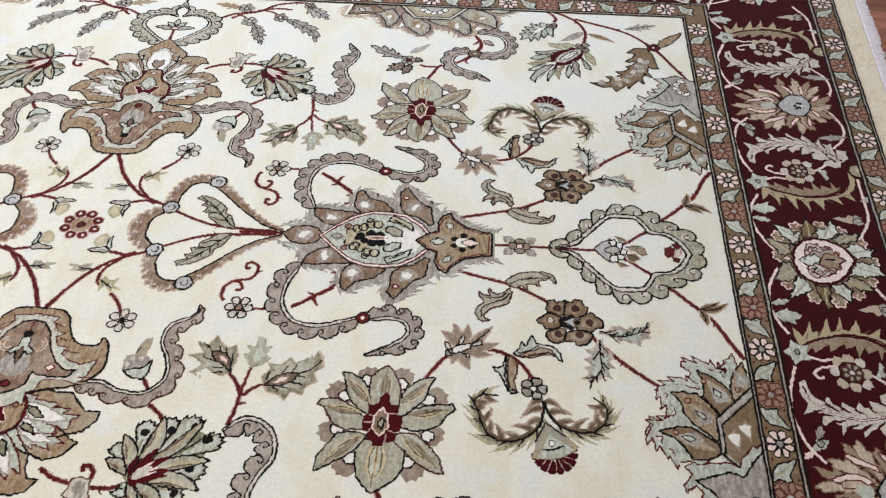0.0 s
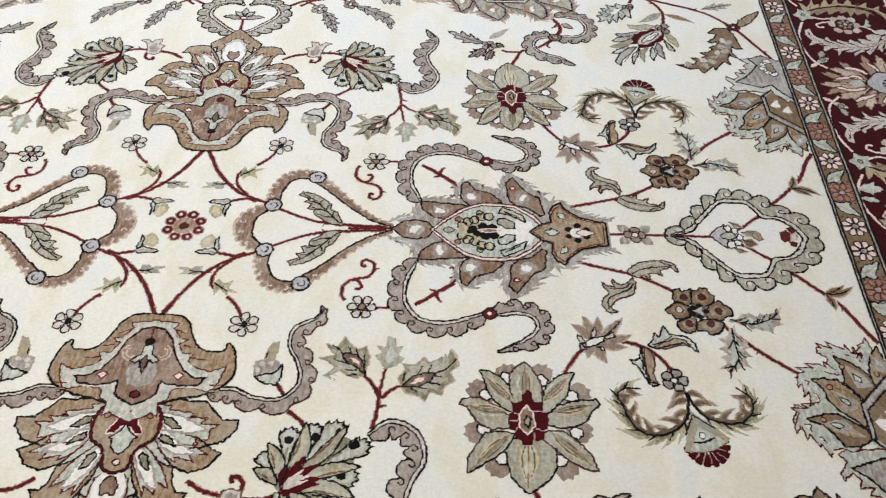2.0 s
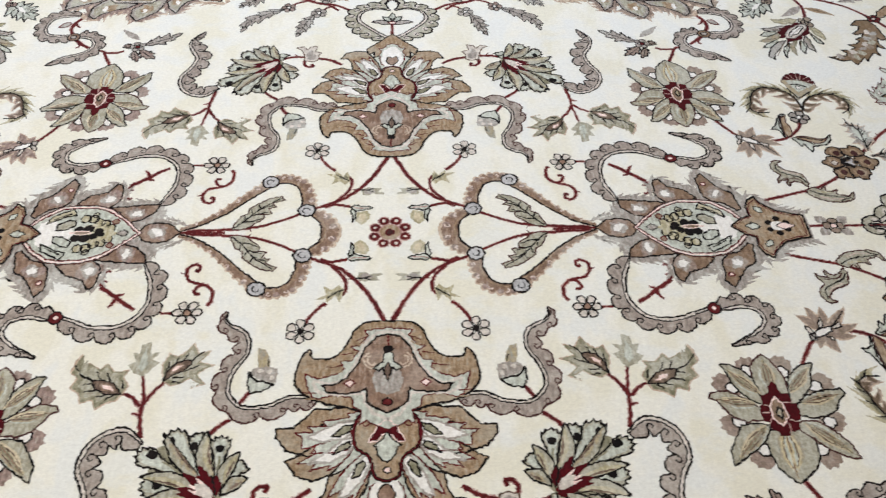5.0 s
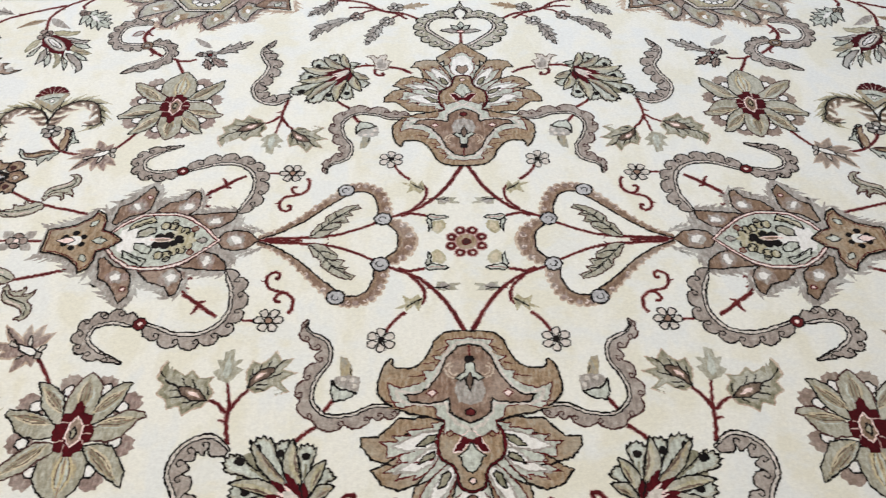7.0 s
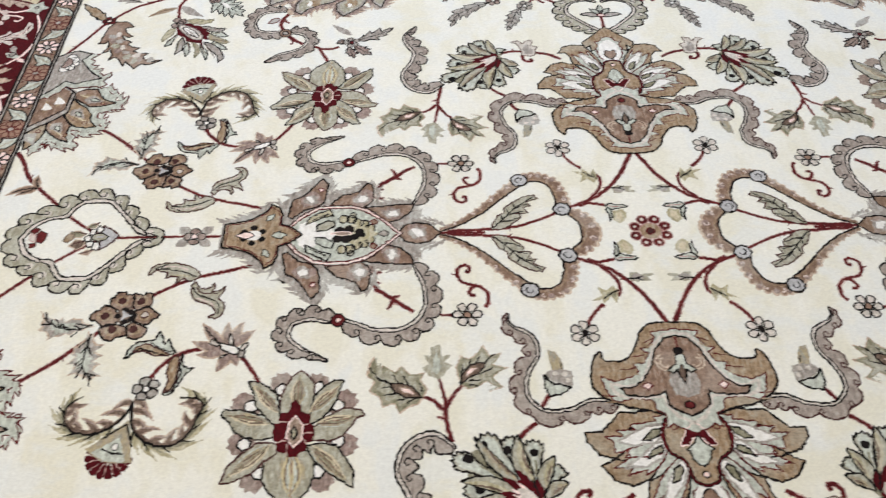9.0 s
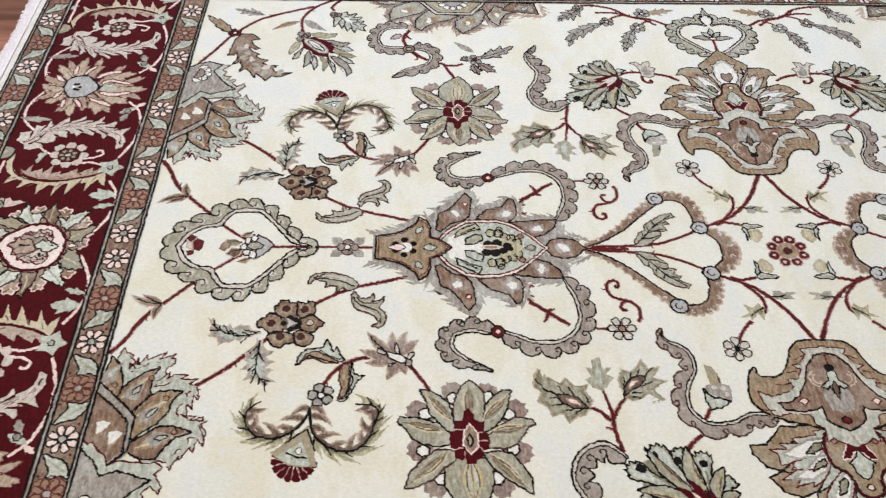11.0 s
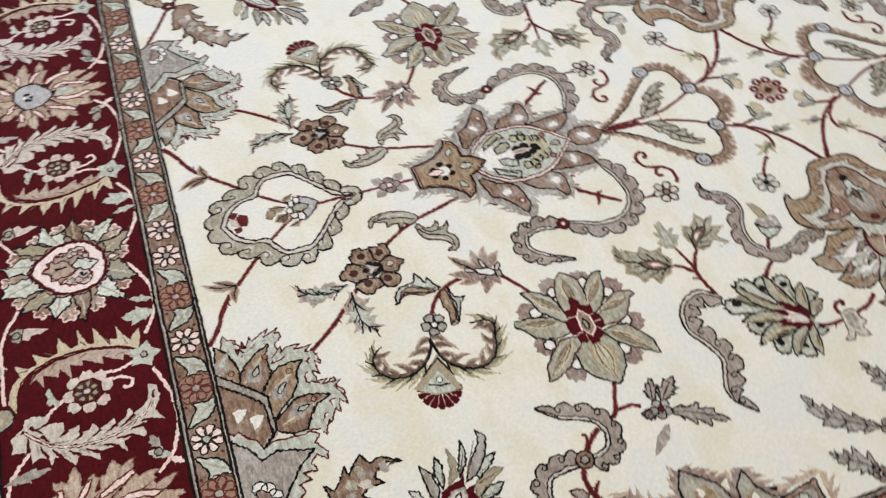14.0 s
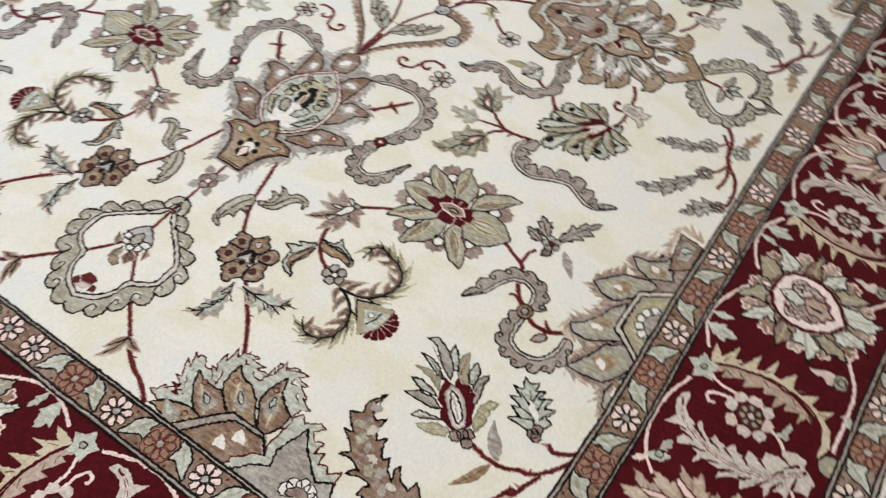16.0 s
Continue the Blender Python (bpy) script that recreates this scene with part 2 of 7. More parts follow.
class Motif:
    """One piece of the pattern: fields and outlines of dyed pile, in metres from the rug's middle."""

    def __init__(self, name, label="", at=None):
        self.name, self.label, self.at = name, label, at or (lambda p: p)
        self.fills, self.lines, self.parts = [], [], []

    def part(self, name, label=""):
        self.parts.append(Motif(name, label, self.at))
        return self.parts[-1]

    def fill(self, pts, mat, lift=3.0, ink=None, w=0.0042, gap=0.003, closed=True):
        pts = [self.at(p) for p in pts]
        pts = even(pts, gap, True)
        self.fills.append((pts, mat, lift))
        if ink:
            self.lines.append((pts, ink, w, w, lift + 0.6, True))
        return self

    def line(self, pts, mat=INK, w=0.0045, end=None, lift=5.0, closed=False, gap=0.003):
        pts = even([self.at(p) for p in pts], gap, closed)
        self.lines.append((pts, mat, w, w if end is None else end, lift, closed))
        return self

    def mesh(self, sx, sy):
        verts, faces, slots, mats = [], [], [], []

        def slot(mat):
            if mat not in mats:
                mats.append(mat)
            return mats.index(mat)

        def put(p, z):
            x, y = sx * p[0], sy * p[1]
            a, b = noise.noise_vector((x * 28, y * 28, 0.3)), noise.noise_vector((x * 95, y * 95, 4.7))
            verts.append((*warp(x + 0.0014 * a[0] + 0.0007 * b[0], y + 0.0014 * a[1] + 0.0007 * b[1]), z))
            return len(verts) - 1

        flip = sx * sy < 0
        for pts, mat, lift in self.fills:
            serial[0] += 1
            z = TOP + lift * STEP + (serial[0] % 40) * 4e-7
            pts = [knotted(p) for p in pts]
            area = sum(pts[i - 1][0] * pts[i][1] - pts[i][0] * pts[i - 1][1] for i in range(len(pts)))
            if (area < 0) != flip:
                pts = pts[::-1]
            ring = [put(p, z) for p in pts]
            faces.append(ring)
            low = [put(p, TOP - 0.0006) for p in pts]
            s = slot(mat)
            slots.append(s)
            for i in range(len(ring)):
                faces.append([ring[i - 1], low[i - 1], low[i], ring[i]])
                slots.append(s)
        for pts, mat, w0, w1, lift, closed in self.lines:
            serial[0] += 1
            z = TOP + lift * STEP + (serial[0] % 40) * 4e-7
            s, rows = slot(mat), []
            for i, (p, nrm) in enumerate(zip(pts, sides(pts, closed))):
                t = i / max(1, len(pts) - 1)
                h = (w0 + (w1 - w0) * t) / 2 * FINE * (1 + (0.95 if w0 < 0.0055 else 0.5) * (noise.random() - 0.48))
                q = knotted(p)
                off = (noise.random() - 0.5) * 0.0015
                q = (q[0] + nrm[0] * off, q[1] + nrm[1] * off)
                rows.append((put((q[0] + nrm[0] * h, q[1] + nrm[1] * h), z), put((q[0] - nrm[0] * h, q[1] - nrm[1] * h), z)))
            for i in range(0 if closed else 1, len(rows)):
                a, b = rows[i - 1], rows[i]
                faces.append([a[0], a[1], b[1], b[0]] if not flip else [a[0], b[0], b[1], a[1]])
                slots.append(s)
        me = bpy.data.meshes.new(self.name)
        me.from_pydata(verts, [], faces)
        for m in mats:
            me.materials.append(m)
        me.polygons.foreach_set("material_index", slots)
        me.update()
        return me

    def weave(self, parent, quarters):
        for sx, sy in quarters:
            ob = new(self.name, self.mesh(sx, sy))
            ob.parent = parent
            if self.label:
                tagged(ob, self.label)
            for p in self.parts:
                p.weave(ob, [(sx, sy)])


FOUR = [(1, 1), (-1, 1), (-1, -1), (1, -1)]
ENDS, FLANKS, ONCE = [(1, 1), (-1, 1)], [(1, 1), (1, -1)], [(1, 1)]
woven = []


def motif(name, label="", quarters=FOUR, at=None):
    m = Motif(name, label, at)
    woven.append((m, quarters))
    return m


def both(half, axis):
    """A closed outline from its half, mirrored over the x axis (0) or the y axis (1)."""
    other = [(x, -y) if axis == 0 else (-x, y) for x, y in half]
    return half + other[::-1]


# shapes --------------------------------------------------------------------


def leaf_outline(base, tip, width, bend=0.0, teeth=0, depth=0.3, belly=0.42, n=20):
    """A pointed leaf on a bowed midrib; teeth lean towards the tip. Returns its outline and its midrib."""
    dx, dy = tip[0] - base[0], tip[1] - base[1]
    ctrl = (base[0] + dx * 0.5 - dy * bend, base[1] + dy * 0.5 + dx * bend)
    n = max(n, teeth * 5)
    rib = [tuple((1 - t) ** 2 * base[k] + 2 * t * (1 - t) * ctrl[k] + t * t * tip[k] for k in (0, 1)) for t in [i / n for i in range(n + 1)]]
    return ribbed(rib, width, teeth, depth, belly), rib


def ribbed(rib, width, teeth=0, depth=0.3, belly=0.42, tail=0.0):
    """Outline of a pointed leaf on a given midrib; uneven teeth lean towards the tip."""
    nrm, n, left, right = sides(rib), len(rib) - 1, [], []
    length = sum(math.hypot(rib[i][0] - rib[i - 1][0], rib[i][1] - rib[i - 1][1]) for i in range(1, n + 1))
    rnd = random.Random(round(width * 1e4) + teeth * 31 + round(length * 1e4))
    vary = [[rnd.uniform(0.65, 1.35) for _ in range(teeth + 2)] for _ in range(2)]
    for i, (p, m) in enumerate(zip(rib, nrm)):
        t = i / n
        f = math.sin(math.pi / 2 * t / belly) ** 0.8 if t < belly else 1 - ((t - belly) / (1 - belly)) ** 1.4
        f = max(f, tail * (1 - t))
        tx, ty = m[1], -m[0]
        for s, out, ph in ((1, left, 0.0), (-1, right, 0.35)):
            h, push = width / 2 * f, 0.0
            if teeth and 0 < t < 1:
                k, saw = divmod(t * teeth + ph, 1.0)
                v = vary[0 if s > 0 else 1][int(k)]
                h *= 1 - depth * 0.9 + depth * 1.7 * v * saw**1.4
                push = depth * 0.9 * v * saw * length / teeth * (1 - t) ** 0.5
            out.append((p[0] + s * m[0] * h + tx * push, p[1] + s * m[1] * h + ty * push))
    return left + right[::-1][1:-1]


def leaf(m, base, tip, width, mat, bend=0.0, teeth=0, depth=0.3, belly=0.42, ink=INK, lift=3.0, rib=None, w=0.0042, ribw=0.003):
    out, line = leaf_outline(base, tip, width, bend, teeth, depth, belly)
    m.fill(out, mat, lift, ink, w)
    if rib:
        m.line(line[1 : int(len(line) * 0.85)], rib, ribw, lift=lift + 0.9)
    return line


def feather(m, pts, width, mat, teeth=6, depth=0.5, ink=INK, rib=INK, lift=3.0, belly=0.4, tail=0.0, barbs=True, w=0.004):
    """A long saw-edged leaf along a curve, with veins to its teeth."""
    line = smooth(pts, max(4, teeth * 5 // (len(pts) - 1) + 1))
    m.fill(ribbed(line, width, teeth, depth, belly, tail), mat, lift, ink, w)
    if rib:
        m.line(line[: int(len(line) * 0.92)], rib, 0.0036, 0.002, lift + 0.9)
        if barbs:
            nrm = sides(line)
            for k in range(1, teeth):
                i = int(len(line) * k / teeth)
                for s in (1, -1):
                    a, q = line[i], nrm[i]
                    m.line([a, (a[0] + s * q[0] * width * 0.26 + q[1] * width * 0.25, a[1] + s * q[1] * width * 0.26 - q[0] * width * 0.25)], rib, 0.0038, 0.0024, lift + 1.0)


def vine(m, pts, w=0.008, end=None, mat=RED, lift=1.2):
    line = smooth(pts, 8)
    m.line(line, mat, w, end, lift)
    if mat is RED:
        m.line(line, BLEED, w + 0.0042, (w if end is None else end) + 0.003, lift - 0.5, gap=0.002)
    run, side = 0.0, 1
    nrm = sides(line)
    for i in range(2, len(line) - 2):  # small thorns
        run += math.hypot(line[i][0] - line[i - 1][0], line[i][1] - line[i - 1][1])
        if run > 0.11:
            (x, y), q = line[i], nrm[i]
            m.line([(x, y), (x + side * q[0] * 0.010 + q[1] * 0.007, y + side * q[1] * 0.010 - q[0] * 0.007)], mat, w * 0.8, 0.002, lift + 0.1)
            run, side = 0.0, -side


def disc(m, c, r, mat, ink=INK, lift=4.0, w=0.004, squash=1.0, n=14, turn=0):
    m.fill([(c[0] + r * math.cos(2 * math.pi * i / n), c[1] + r * squash * math.sin(2 * math.pi * i / n)) for i in range(n)], mat, lift, ink, w)


def rosette(m, c, r, n, mat, core, ink=INK, heart=0.3, turn=0.0, lift=3.0, w=0.004, spot=None, fat=1.0, name="petal"):
    """A small round flower: blunt petals round a disc. The petals are parts of their own."""
    for i in range(n):
        a = turn + 360 * i / n
        half = 180 / n * 0.96 * fat
        out = [polar(c, r * heart * 0.8, a)]
        out += [polar(c, r * (0.66 if k in (-4, 4) else 1.0 - 0.014 * k * k), a + half * k / 4.05) for k in range(-4, 5)]
        p = m.part(name)
        p.fill(out, mat, lift, ink, w)
        if spot:
            disc(p, polar(c, r * 0.66, a), r * 0.115, spot, None, lift + 1.0, n=8)
    disc(m.part("flower_eye"), c, r * heart, core, ink, lift + 1.2, w)


def scroll(m, pts, width, n=8, side=1, mat=MAUVE, inner=GREY, ink=INK, ends=(0.35, 0.2), lift=3.0, deep=0.36, hooks=True, curl=0.2, edge=INK):
    """A scroll band: a pale plain stripe along one edge, a scalloped darker stripe along the other, dark outlines."""
    line = smooth(pts, max(6, n * 8 // (len(pts) - 1)))
    nrm, last = sides(line), len(line) - 1
    a, b, c, starts = [], [], [], []
    for i, (p, q) in enumerate(zip(line, nrm)):
        t = i / last
        f = min(1, ends[0] + t * 5, ends[1] + (1 - t) * 4) * width / 2
        bump = abs(math.sin(math.pi * t * n)) ** 0.6
        if (t * n) % 1.0 < n / last:
            starts.append(i)
        out = f * (1 - deep + 2 * deep * bump)
        a.append((p[0] - side * q[0] * f, p[1] - side * q[1] * f))
        b.append((p[0] - side * q[0] * f * 0.52, p[1] - side * q[1] * f * 0.52))
        c.append((p[0] + side * q[0] * out, p[1] + side * q[1] * out))
    m.part("scalloped_edge").fill(b + c[::-1], mat, lift)
    m.part("inner_stripe").fill(a + b[::-1], inner, lift + 0.1)
    m.line(a, ink, 0.0045, lift=lift + 0.8)
    m.line(b, ink, 0.0034, lift=lift + 0.8)
    m.line(c, edge, 0.0042, lift=lift + 0.8)
    m.line([a[0], c[0]], ink, 0.004, lift=lift + 0.8)
    m.line([a[-1], c[-1]], ink, 0.004, lift=lift + 0.8)
    if hooks:
        for i in starts[1:-1]:  # each lobe ends in a small curl
            p, q = c[i], nrm[i]
            t = (q[1], -q[0])
            r = width * curl
            o = (p[0] + t[0] * r * 1.15 - side * q[0] * r * 0.55, p[1] + t[1] * r * 1.15 - side * q[1] * r * 0.55)
            spiral = [p]
            for k in range(7):
                ang, rr = radians(175 + 45 * k), r * (1 - 0.06 * k)
                u, v = math.cos(ang) * rr, math.sin(ang) * rr * side
                spiral.append((o[0] + t[0] * u + q[0] * v, o[1] + t[1] * u + q[1] * v))
            m.line(smooth(spiral, 2), edge, 0.0038, 0.0032, lift + 1)


def jagged(rim, depth=0.2):
    """The same outline with a notch between every two of its corners."""
    mx, my = sum(p[0] for p in rim) / len(rim), sum(p[1] for p in rim) / len(rim)
    out = []
    for a, b in zip(rim, rim[1:] + rim[:1]):
        m = mid(a, b, 0.62)
        out += [a, (m[0] + depth * (mx - m[0]), m[1] + depth * (my - m[1]))]
    return out


def spaced(pts, n):
    """n + 1 points at equal steps along a line."""
    run = [0.0]
    for a, b in zip(pts, pts[1:]):
        run.append(run[-1] + math.hypot(b[0] - a[0], b[1] - a[1]))
    out, i = [], 0
    for k in range(n + 1):
        d = run[-1] * k / n
        while i < len(pts) - 2 and run[i + 1] < d:
            i += 1
        out.append(mid(pts[i], pts[i + 1], (d - run[i]) / max(1e-9, run[i + 1] - run[i])))
    return out


def lobed_band(m, inner, outer, n, mat, stripe, wide=0.011, deep=0.011, ink=INK, lift=3.0):
    """A plain stripe along the inner line and, from it to the outer line, a band that ends in n curled lobes."""
    k = n * 10
    a, base = spaced(smooth(inner, 6), k), spaced(smooth(outer, 6), k)
    b, c, edge = [], [], []
    for i, (p, q) in enumerate(zip(a, base)):
        d = math.hypot(q[0] - p[0], q[1] - p[1]) or 1
        u = ((q[0] - p[0]) / d, (q[1] - p[1]) / d)
        f = abs(math.sin(math.pi * i / 10)) ** 0.6
        b.append((p[0] + u[0] * min(wide, d * 0.45), p[1] + u[1] * min(wide, d * 0.45)))
        c.append((q[0] + u[0] * deep * (f - 0.35), q[1] + u[1] * deep * (f - 0.35)))
        edge.append(u)
    m.part("scalloped_edge").fill(b + c[::-1], mat, lift)
    m.part("inner_stripe").fill(a + b[::-1], stripe, lift + 0.1)
    for line, w in ((a, 0.005), (b, 0.0042), (c, 0.0048)):
        m.line(line, ink, w, lift=lift + 0.8)
    for i in range(10, k - 4, 10):  # each lobe ends in a curl
        o, u = c[i], edge[i]
        t = (c[i + 2][0] - c[i - 2][0], c[i + 2][1] - c[i - 2][1])
        d = math.hypot(*t)
        t = (t[0] / d, t[1] / d)
        r = deep * 0.62
        e = (o[0] - t[0] * r * 1.2 - u[0] * r * 0.4, o[1] - t[1] * r * 1.2 - u[1] * r * 0.4)
        disc(m.part("lobe_heart"), mid(e, b[i - 5], 0.25), r * 0.9, stripe, None, lift + 0.5, n=7)
        m.line(smooth([o] + [(e[0] + r * (0.95 - 0.07 * j) * (t[0] * math.cos(g) + u[0] * math.sin(g)), e[1] + r * (0.95 - 0.07 * j) * (t[1] * math.cos(g) + u[1] * math.sin(g))) for j, g in enumerate([-0.3 - 0.75 * j for j in range(6)])], 2), ink, 0.0042, 0.0034, lift + 1)


def spiky(line, reach, n, mat_lean=0.6, seed=1):
    """An outline of n uneven flames outside a line (to its left), leaning along it."""
    rnd = random.Random(seed)
    pts = even(line, 0.002)
    nrm = sides(pts)
    out = []
    for k in range(n):
        i0, i1 = int((len(pts) - 1) * k / n), int((len(pts) - 1) * (k + 1) / n)
        r = reach * rnd.uniform(0.75, 1.3)
        a, q = pts[i0], nrm[i0]
        out.append((a[0] + q[0] * reach * 0.35, a[1] + q[1] * reach * 0.35))
        i2 = int(i0 + (i1 - i0) * 0.6)
        a, q = pts[i2], nrm[i2]
        out.append((a[0] + q[0] * r * 0.62 + q[1] * r * 0.15, a[1] + q[1] * r * 0.62 - q[0] * r * 0.15))
        a, q = pts[i1], nrm[i1]
        out.append((a[0] + q[0] * r + q[1] * r * mat_lean, a[1] + q[1] * r - q[0] * r * mat_lean))
        out.append((a[0] + q[0] * r * 0.45 + q[1] * r * 0.1, a[1] + q[1] * r * 0.45 - q[0] * r * 0.1))
    return out + pts[::-1]


def flames(m, line, inside, reach, n, mat, lift=1.6, ink=None, w=0.0032, lean=0.6, seed=1):
    """Uneven flames of pile along a line, on the side away from the point inside."""
    k = len(line) // 2
    nx, ny = sides(line)[k]
    s = 1 if (line[k][0] - inside[0]) * nx + (line[k][1] - inside[1]) * ny > 0 else -1
    pts = [(x, s * y) for x, y in spiky([(x, s * y) for x, y in line], reach, n, lean, seed)]
    m.fill(pts, mat, lift)
    if ink:
        m.line(pts[: 4 * n], ink, w, lift=lift + 0.6)


def smudge(m, c, r, mat, lift, seed):
    """A ragged blot of pile."""
    rnd = random.Random(seed * 7 + 3)
    wide, lean = rnd.uniform(0.6, 0.85), rnd.uniform(0, 3.1)
    pts = []
    for k in range(13):
        g, d = 2 * math.pi * k / 13, r * rnd.uniform(0.6, 1.15)
        x, y = d * math.cos(g), d * wide * math.sin(g)
        pts.append((c[0] + x * math.cos(lean) - y * math.sin(lean), c[1] + x * math.sin(lean) + y * math.cos(lean)))
    m.fill(pts, mat, lift)


def strands(m, base, tip, width, tones, lift, wide=0.006):
    """Side-by-side streaks of dye from the base of a petal to its tip, bowed to its outline."""
    n = len(tones)
    for k, mat in enumerate(tones):
        s = (k - (n - 1) / 2) / max(1, (n - 1) / 2)
        far = 0.94 - 0.16 * abs(s)
        leaf(m, base, mid(base, tip, far), wide, mat, s * width / max(0.02, math.hypot(tip[0] - base[0], tip[1] - base[1])), ink=None, lift=lift + 0.12 * (k % 2), belly=0.5)


# ---------------------------------------------------------------- field pattern (one quarter, mirrored to the other three)

# middle
m = motif("centre_rosette", "small dark red rosette at the middle of the field", ONCE)
rosette(m, (0, 0), 0.045, 8, RED, TAN, BLEED, heart=0.5, turn=22.5, lift=2, w=0.003, fat=1.06)
for k in range(8):
    disc(m, polar((0, 0), 0.034, 45 * k + 22.5), 0.0036, PALE, None, 4, n=6)
disc(m, (0, 0), 0.009, SPOT, RED, 5.6, 0.004, n=9)

# lyre-shaped scrolls beside the middle
N1, N2 = (0.174, 0.063), (0.257, 0.148)
m = motif("lyre_scroll", "soft brown scroll with grey round knots")
for pts, w, end in (([(0.125, 0.000), (0.132, 0.031), (0.159, 0.056)], 0.034, 0.02), ([(0.173, 0.074), (0.177, 0.109), (0.193, 0.143), (0.226, 0.156), (0.254, 0.150)], 0.024, 0.022), ([(0.259, 0.144), (0.301, 0.104), (0.347, 0.057), (0.390, 0.025), (0.428, 0.007)], 0.022, 0.008)):
    line = smooth(pts, 8)
    nrm = sides(line)
    hw = [(w + (end - w) * i / (len(line) - 1)) / 2 for i in range(len(line))]
    left = [(p[0] + q[0] * h, p[1] + q[1] * h) for p, q, h in zip(line, nrm, hw)]
    right = [(p[0] - q[0] * h, p[1] - q[1] * h) for p, q, h in zip(line, nrm, hw)]
    band = m.part("band", "soft brown band with ragged edges")
    inner = [mid(r, l, 0.86) for l, r in zip(left, right)]
    band.fill(inner + right[::-1], UMBER, 2.0)
    band.fill([mid(r, l, 0.2) for l, r in zip(left, right)] + [mid(r, l, 0.3) for l, r in zip(left, right)][::-1], TAN, 2.6)
    for i in range(1, len(line) - 1, 3):  # soft lumps along the outer edge
        disc(band, mid(line[i], left[i], 1.1), hw[i] * 0.62, BLUR, None, 1.5 + 0.02 * (i % 5), n=9)
        disc(band, mid(line[i], left[i], 0.75), hw[i] * 0.55, (MAUVE, UMBER)[i % 2], None, 2.2 + 0.03 * (i % 5), n=9)
    for i in range(4, len(line) - 3, 7):  # pale curls woven into the band
        o, r = mid(line[i], left[i], 0.5), hw[i] * 0.42
        band.line([polar(o, r * (1 - 0.08 * k), 40 * i + 48 * k) for k in range(6)], BLUSH, 0.0042, 0.003, 2.9)
    band.fill([mid(r, l, 1.12) for l, r in zip(left, right)] + right[::-1], BLUR, 1.4)
    band.line(right, INK, 0.005, lift=2.9)
for c in (N1, N2):
    p = m.part("knot")
    disc(p, c, 0.0175, SILVER, INK, 4.5, 0.005)
    p.line([polar(c, 0.009 - 0.0007 * k, -60 + 50 * k) for k in range(6)], INK, 0.0038, 0.003, 5.6)

m = motif("lyre_leaf", "dark-veined feathery leaf on a thin red stem")
vine(m, [(0.415, 0.004), (0.322, 0.009), (0.265, 0.018), (0.222, 0.035), (0.186, 0.054)], 0.0085, 0.0065)
p = m.part("leaf", "grey feathery leaf edged in dark red")
p.fill([(0.325, 0.009), (0.304, 0.008), (0.288, 0.016), (0.263, 0.037), (0.26, 0.051), (0.274, 0.05), (0.246, 0.053), (0.254, 0.069), (0.237, 0.072), (0.248, 0.083), (0.223, 0.093), (0.23, 0.104), (0.257, 0.097), (0.278, 0.082), (0.293, 0.068), (0.296, 0.051), (0.309, 0.044), (0.317, 0.026)], CELADON, 3, SPOT, 0.0036)
for v in ([(0.32, 0.012), (0.296, 0.036), (0.266, 0.073), (0.232, 0.098)], [(0.303, 0.028), (0.28, 0.032), (0.265, 0.04)], [(0.289, 0.046), (0.269, 0.054), (0.254, 0.057)], [(0.275, 0.064), (0.26, 0.073), (0.247, 0.077)], [(0.299, 0.035), (0.302, 0.047)], [(0.285, 0.052), (0.29, 0.065)], [(0.271, 0.069), (0.276, 0.08)]):
    p.line(v, INK, 0.0042, 0.003, 4)
m = motif("axis_stem", "thin red stem", ENDS)
vine(m, [(0.335, 0), (0.47, 0.001)], 0.007)

m = motif("branch_vine", "dark red branching stem with grey leaves and a bud")
vine(m, [(0.005, 0.231), (0.043, 0.158), (0.086, 0.107), (0.130, 0.081), (0.168, 0.065)], 0.0105, 0.008)
vine(m, [(0.113, 0.092), (0.089, 0.120), (0.084, 0.151), (0.091, 0.165)], 0.007)
vine(m, [(0.120, 0.183), (0.135, 0.197), (0.148, 0.214), (0.155, 0.230)], 0.008, 0.006)
p = m.part("leaf", "pale grey ragged leaf")
p.fill([(0.062, 0.124), (0.06, 0.109), (0.045, 0.107), (0.041, 0.114), (0.015, 0.109), (0.013, 0.114), (0.026, 0.119), (0.019, 0.129), (0.034, 0.128), (0.045, 0.131), (0.056, 0.129)], CELADON, 2.4)
p.fill([(0.058, 0.124), (0.055, 0.113), (0.045, 0.111), (0.03, 0.119), (0.037, 0.125), (0.049, 0.127)], GREY, 2.8)
p.line([(0.066, 0.124), (0.049, 0.123), (0.035, 0.128)], INK, 0.0046, 0.003, 3.6)
p.line([(0.049, 0.123), (0.035, 0.118)], INK, 0.0046, 0.003, 3.6)
vine(m, [(0.137, 0.071), (0.116, 0.08), (0.083, 0.073)], 0.0075)
p = m.part("bud", "small straw-coloured flower between two pale leaves")
p.fill([(0.071, 0.031), (0.06, 0.021), (0.053, 0.026), (0.044, 0.037), (0.04, 0.05), (0.049, 0.061), (0.06, 0.058), (0.07, 0.057)], LICHEN, 2.4)
p.fill([(0.066, 0.035), (0.059, 0.028), (0.053, 0.034), (0.048, 0.045), (0.053, 0.053), (0.062, 0.05)], SAND, 2.8)
p.fill([(0.079, 0.027), (0.071, 0.04), (0.071, 0.058), (0.081, 0.067), (0.083, 0.061), (0.078, 0.045)], MIST, 3.2, INK, 0.004)
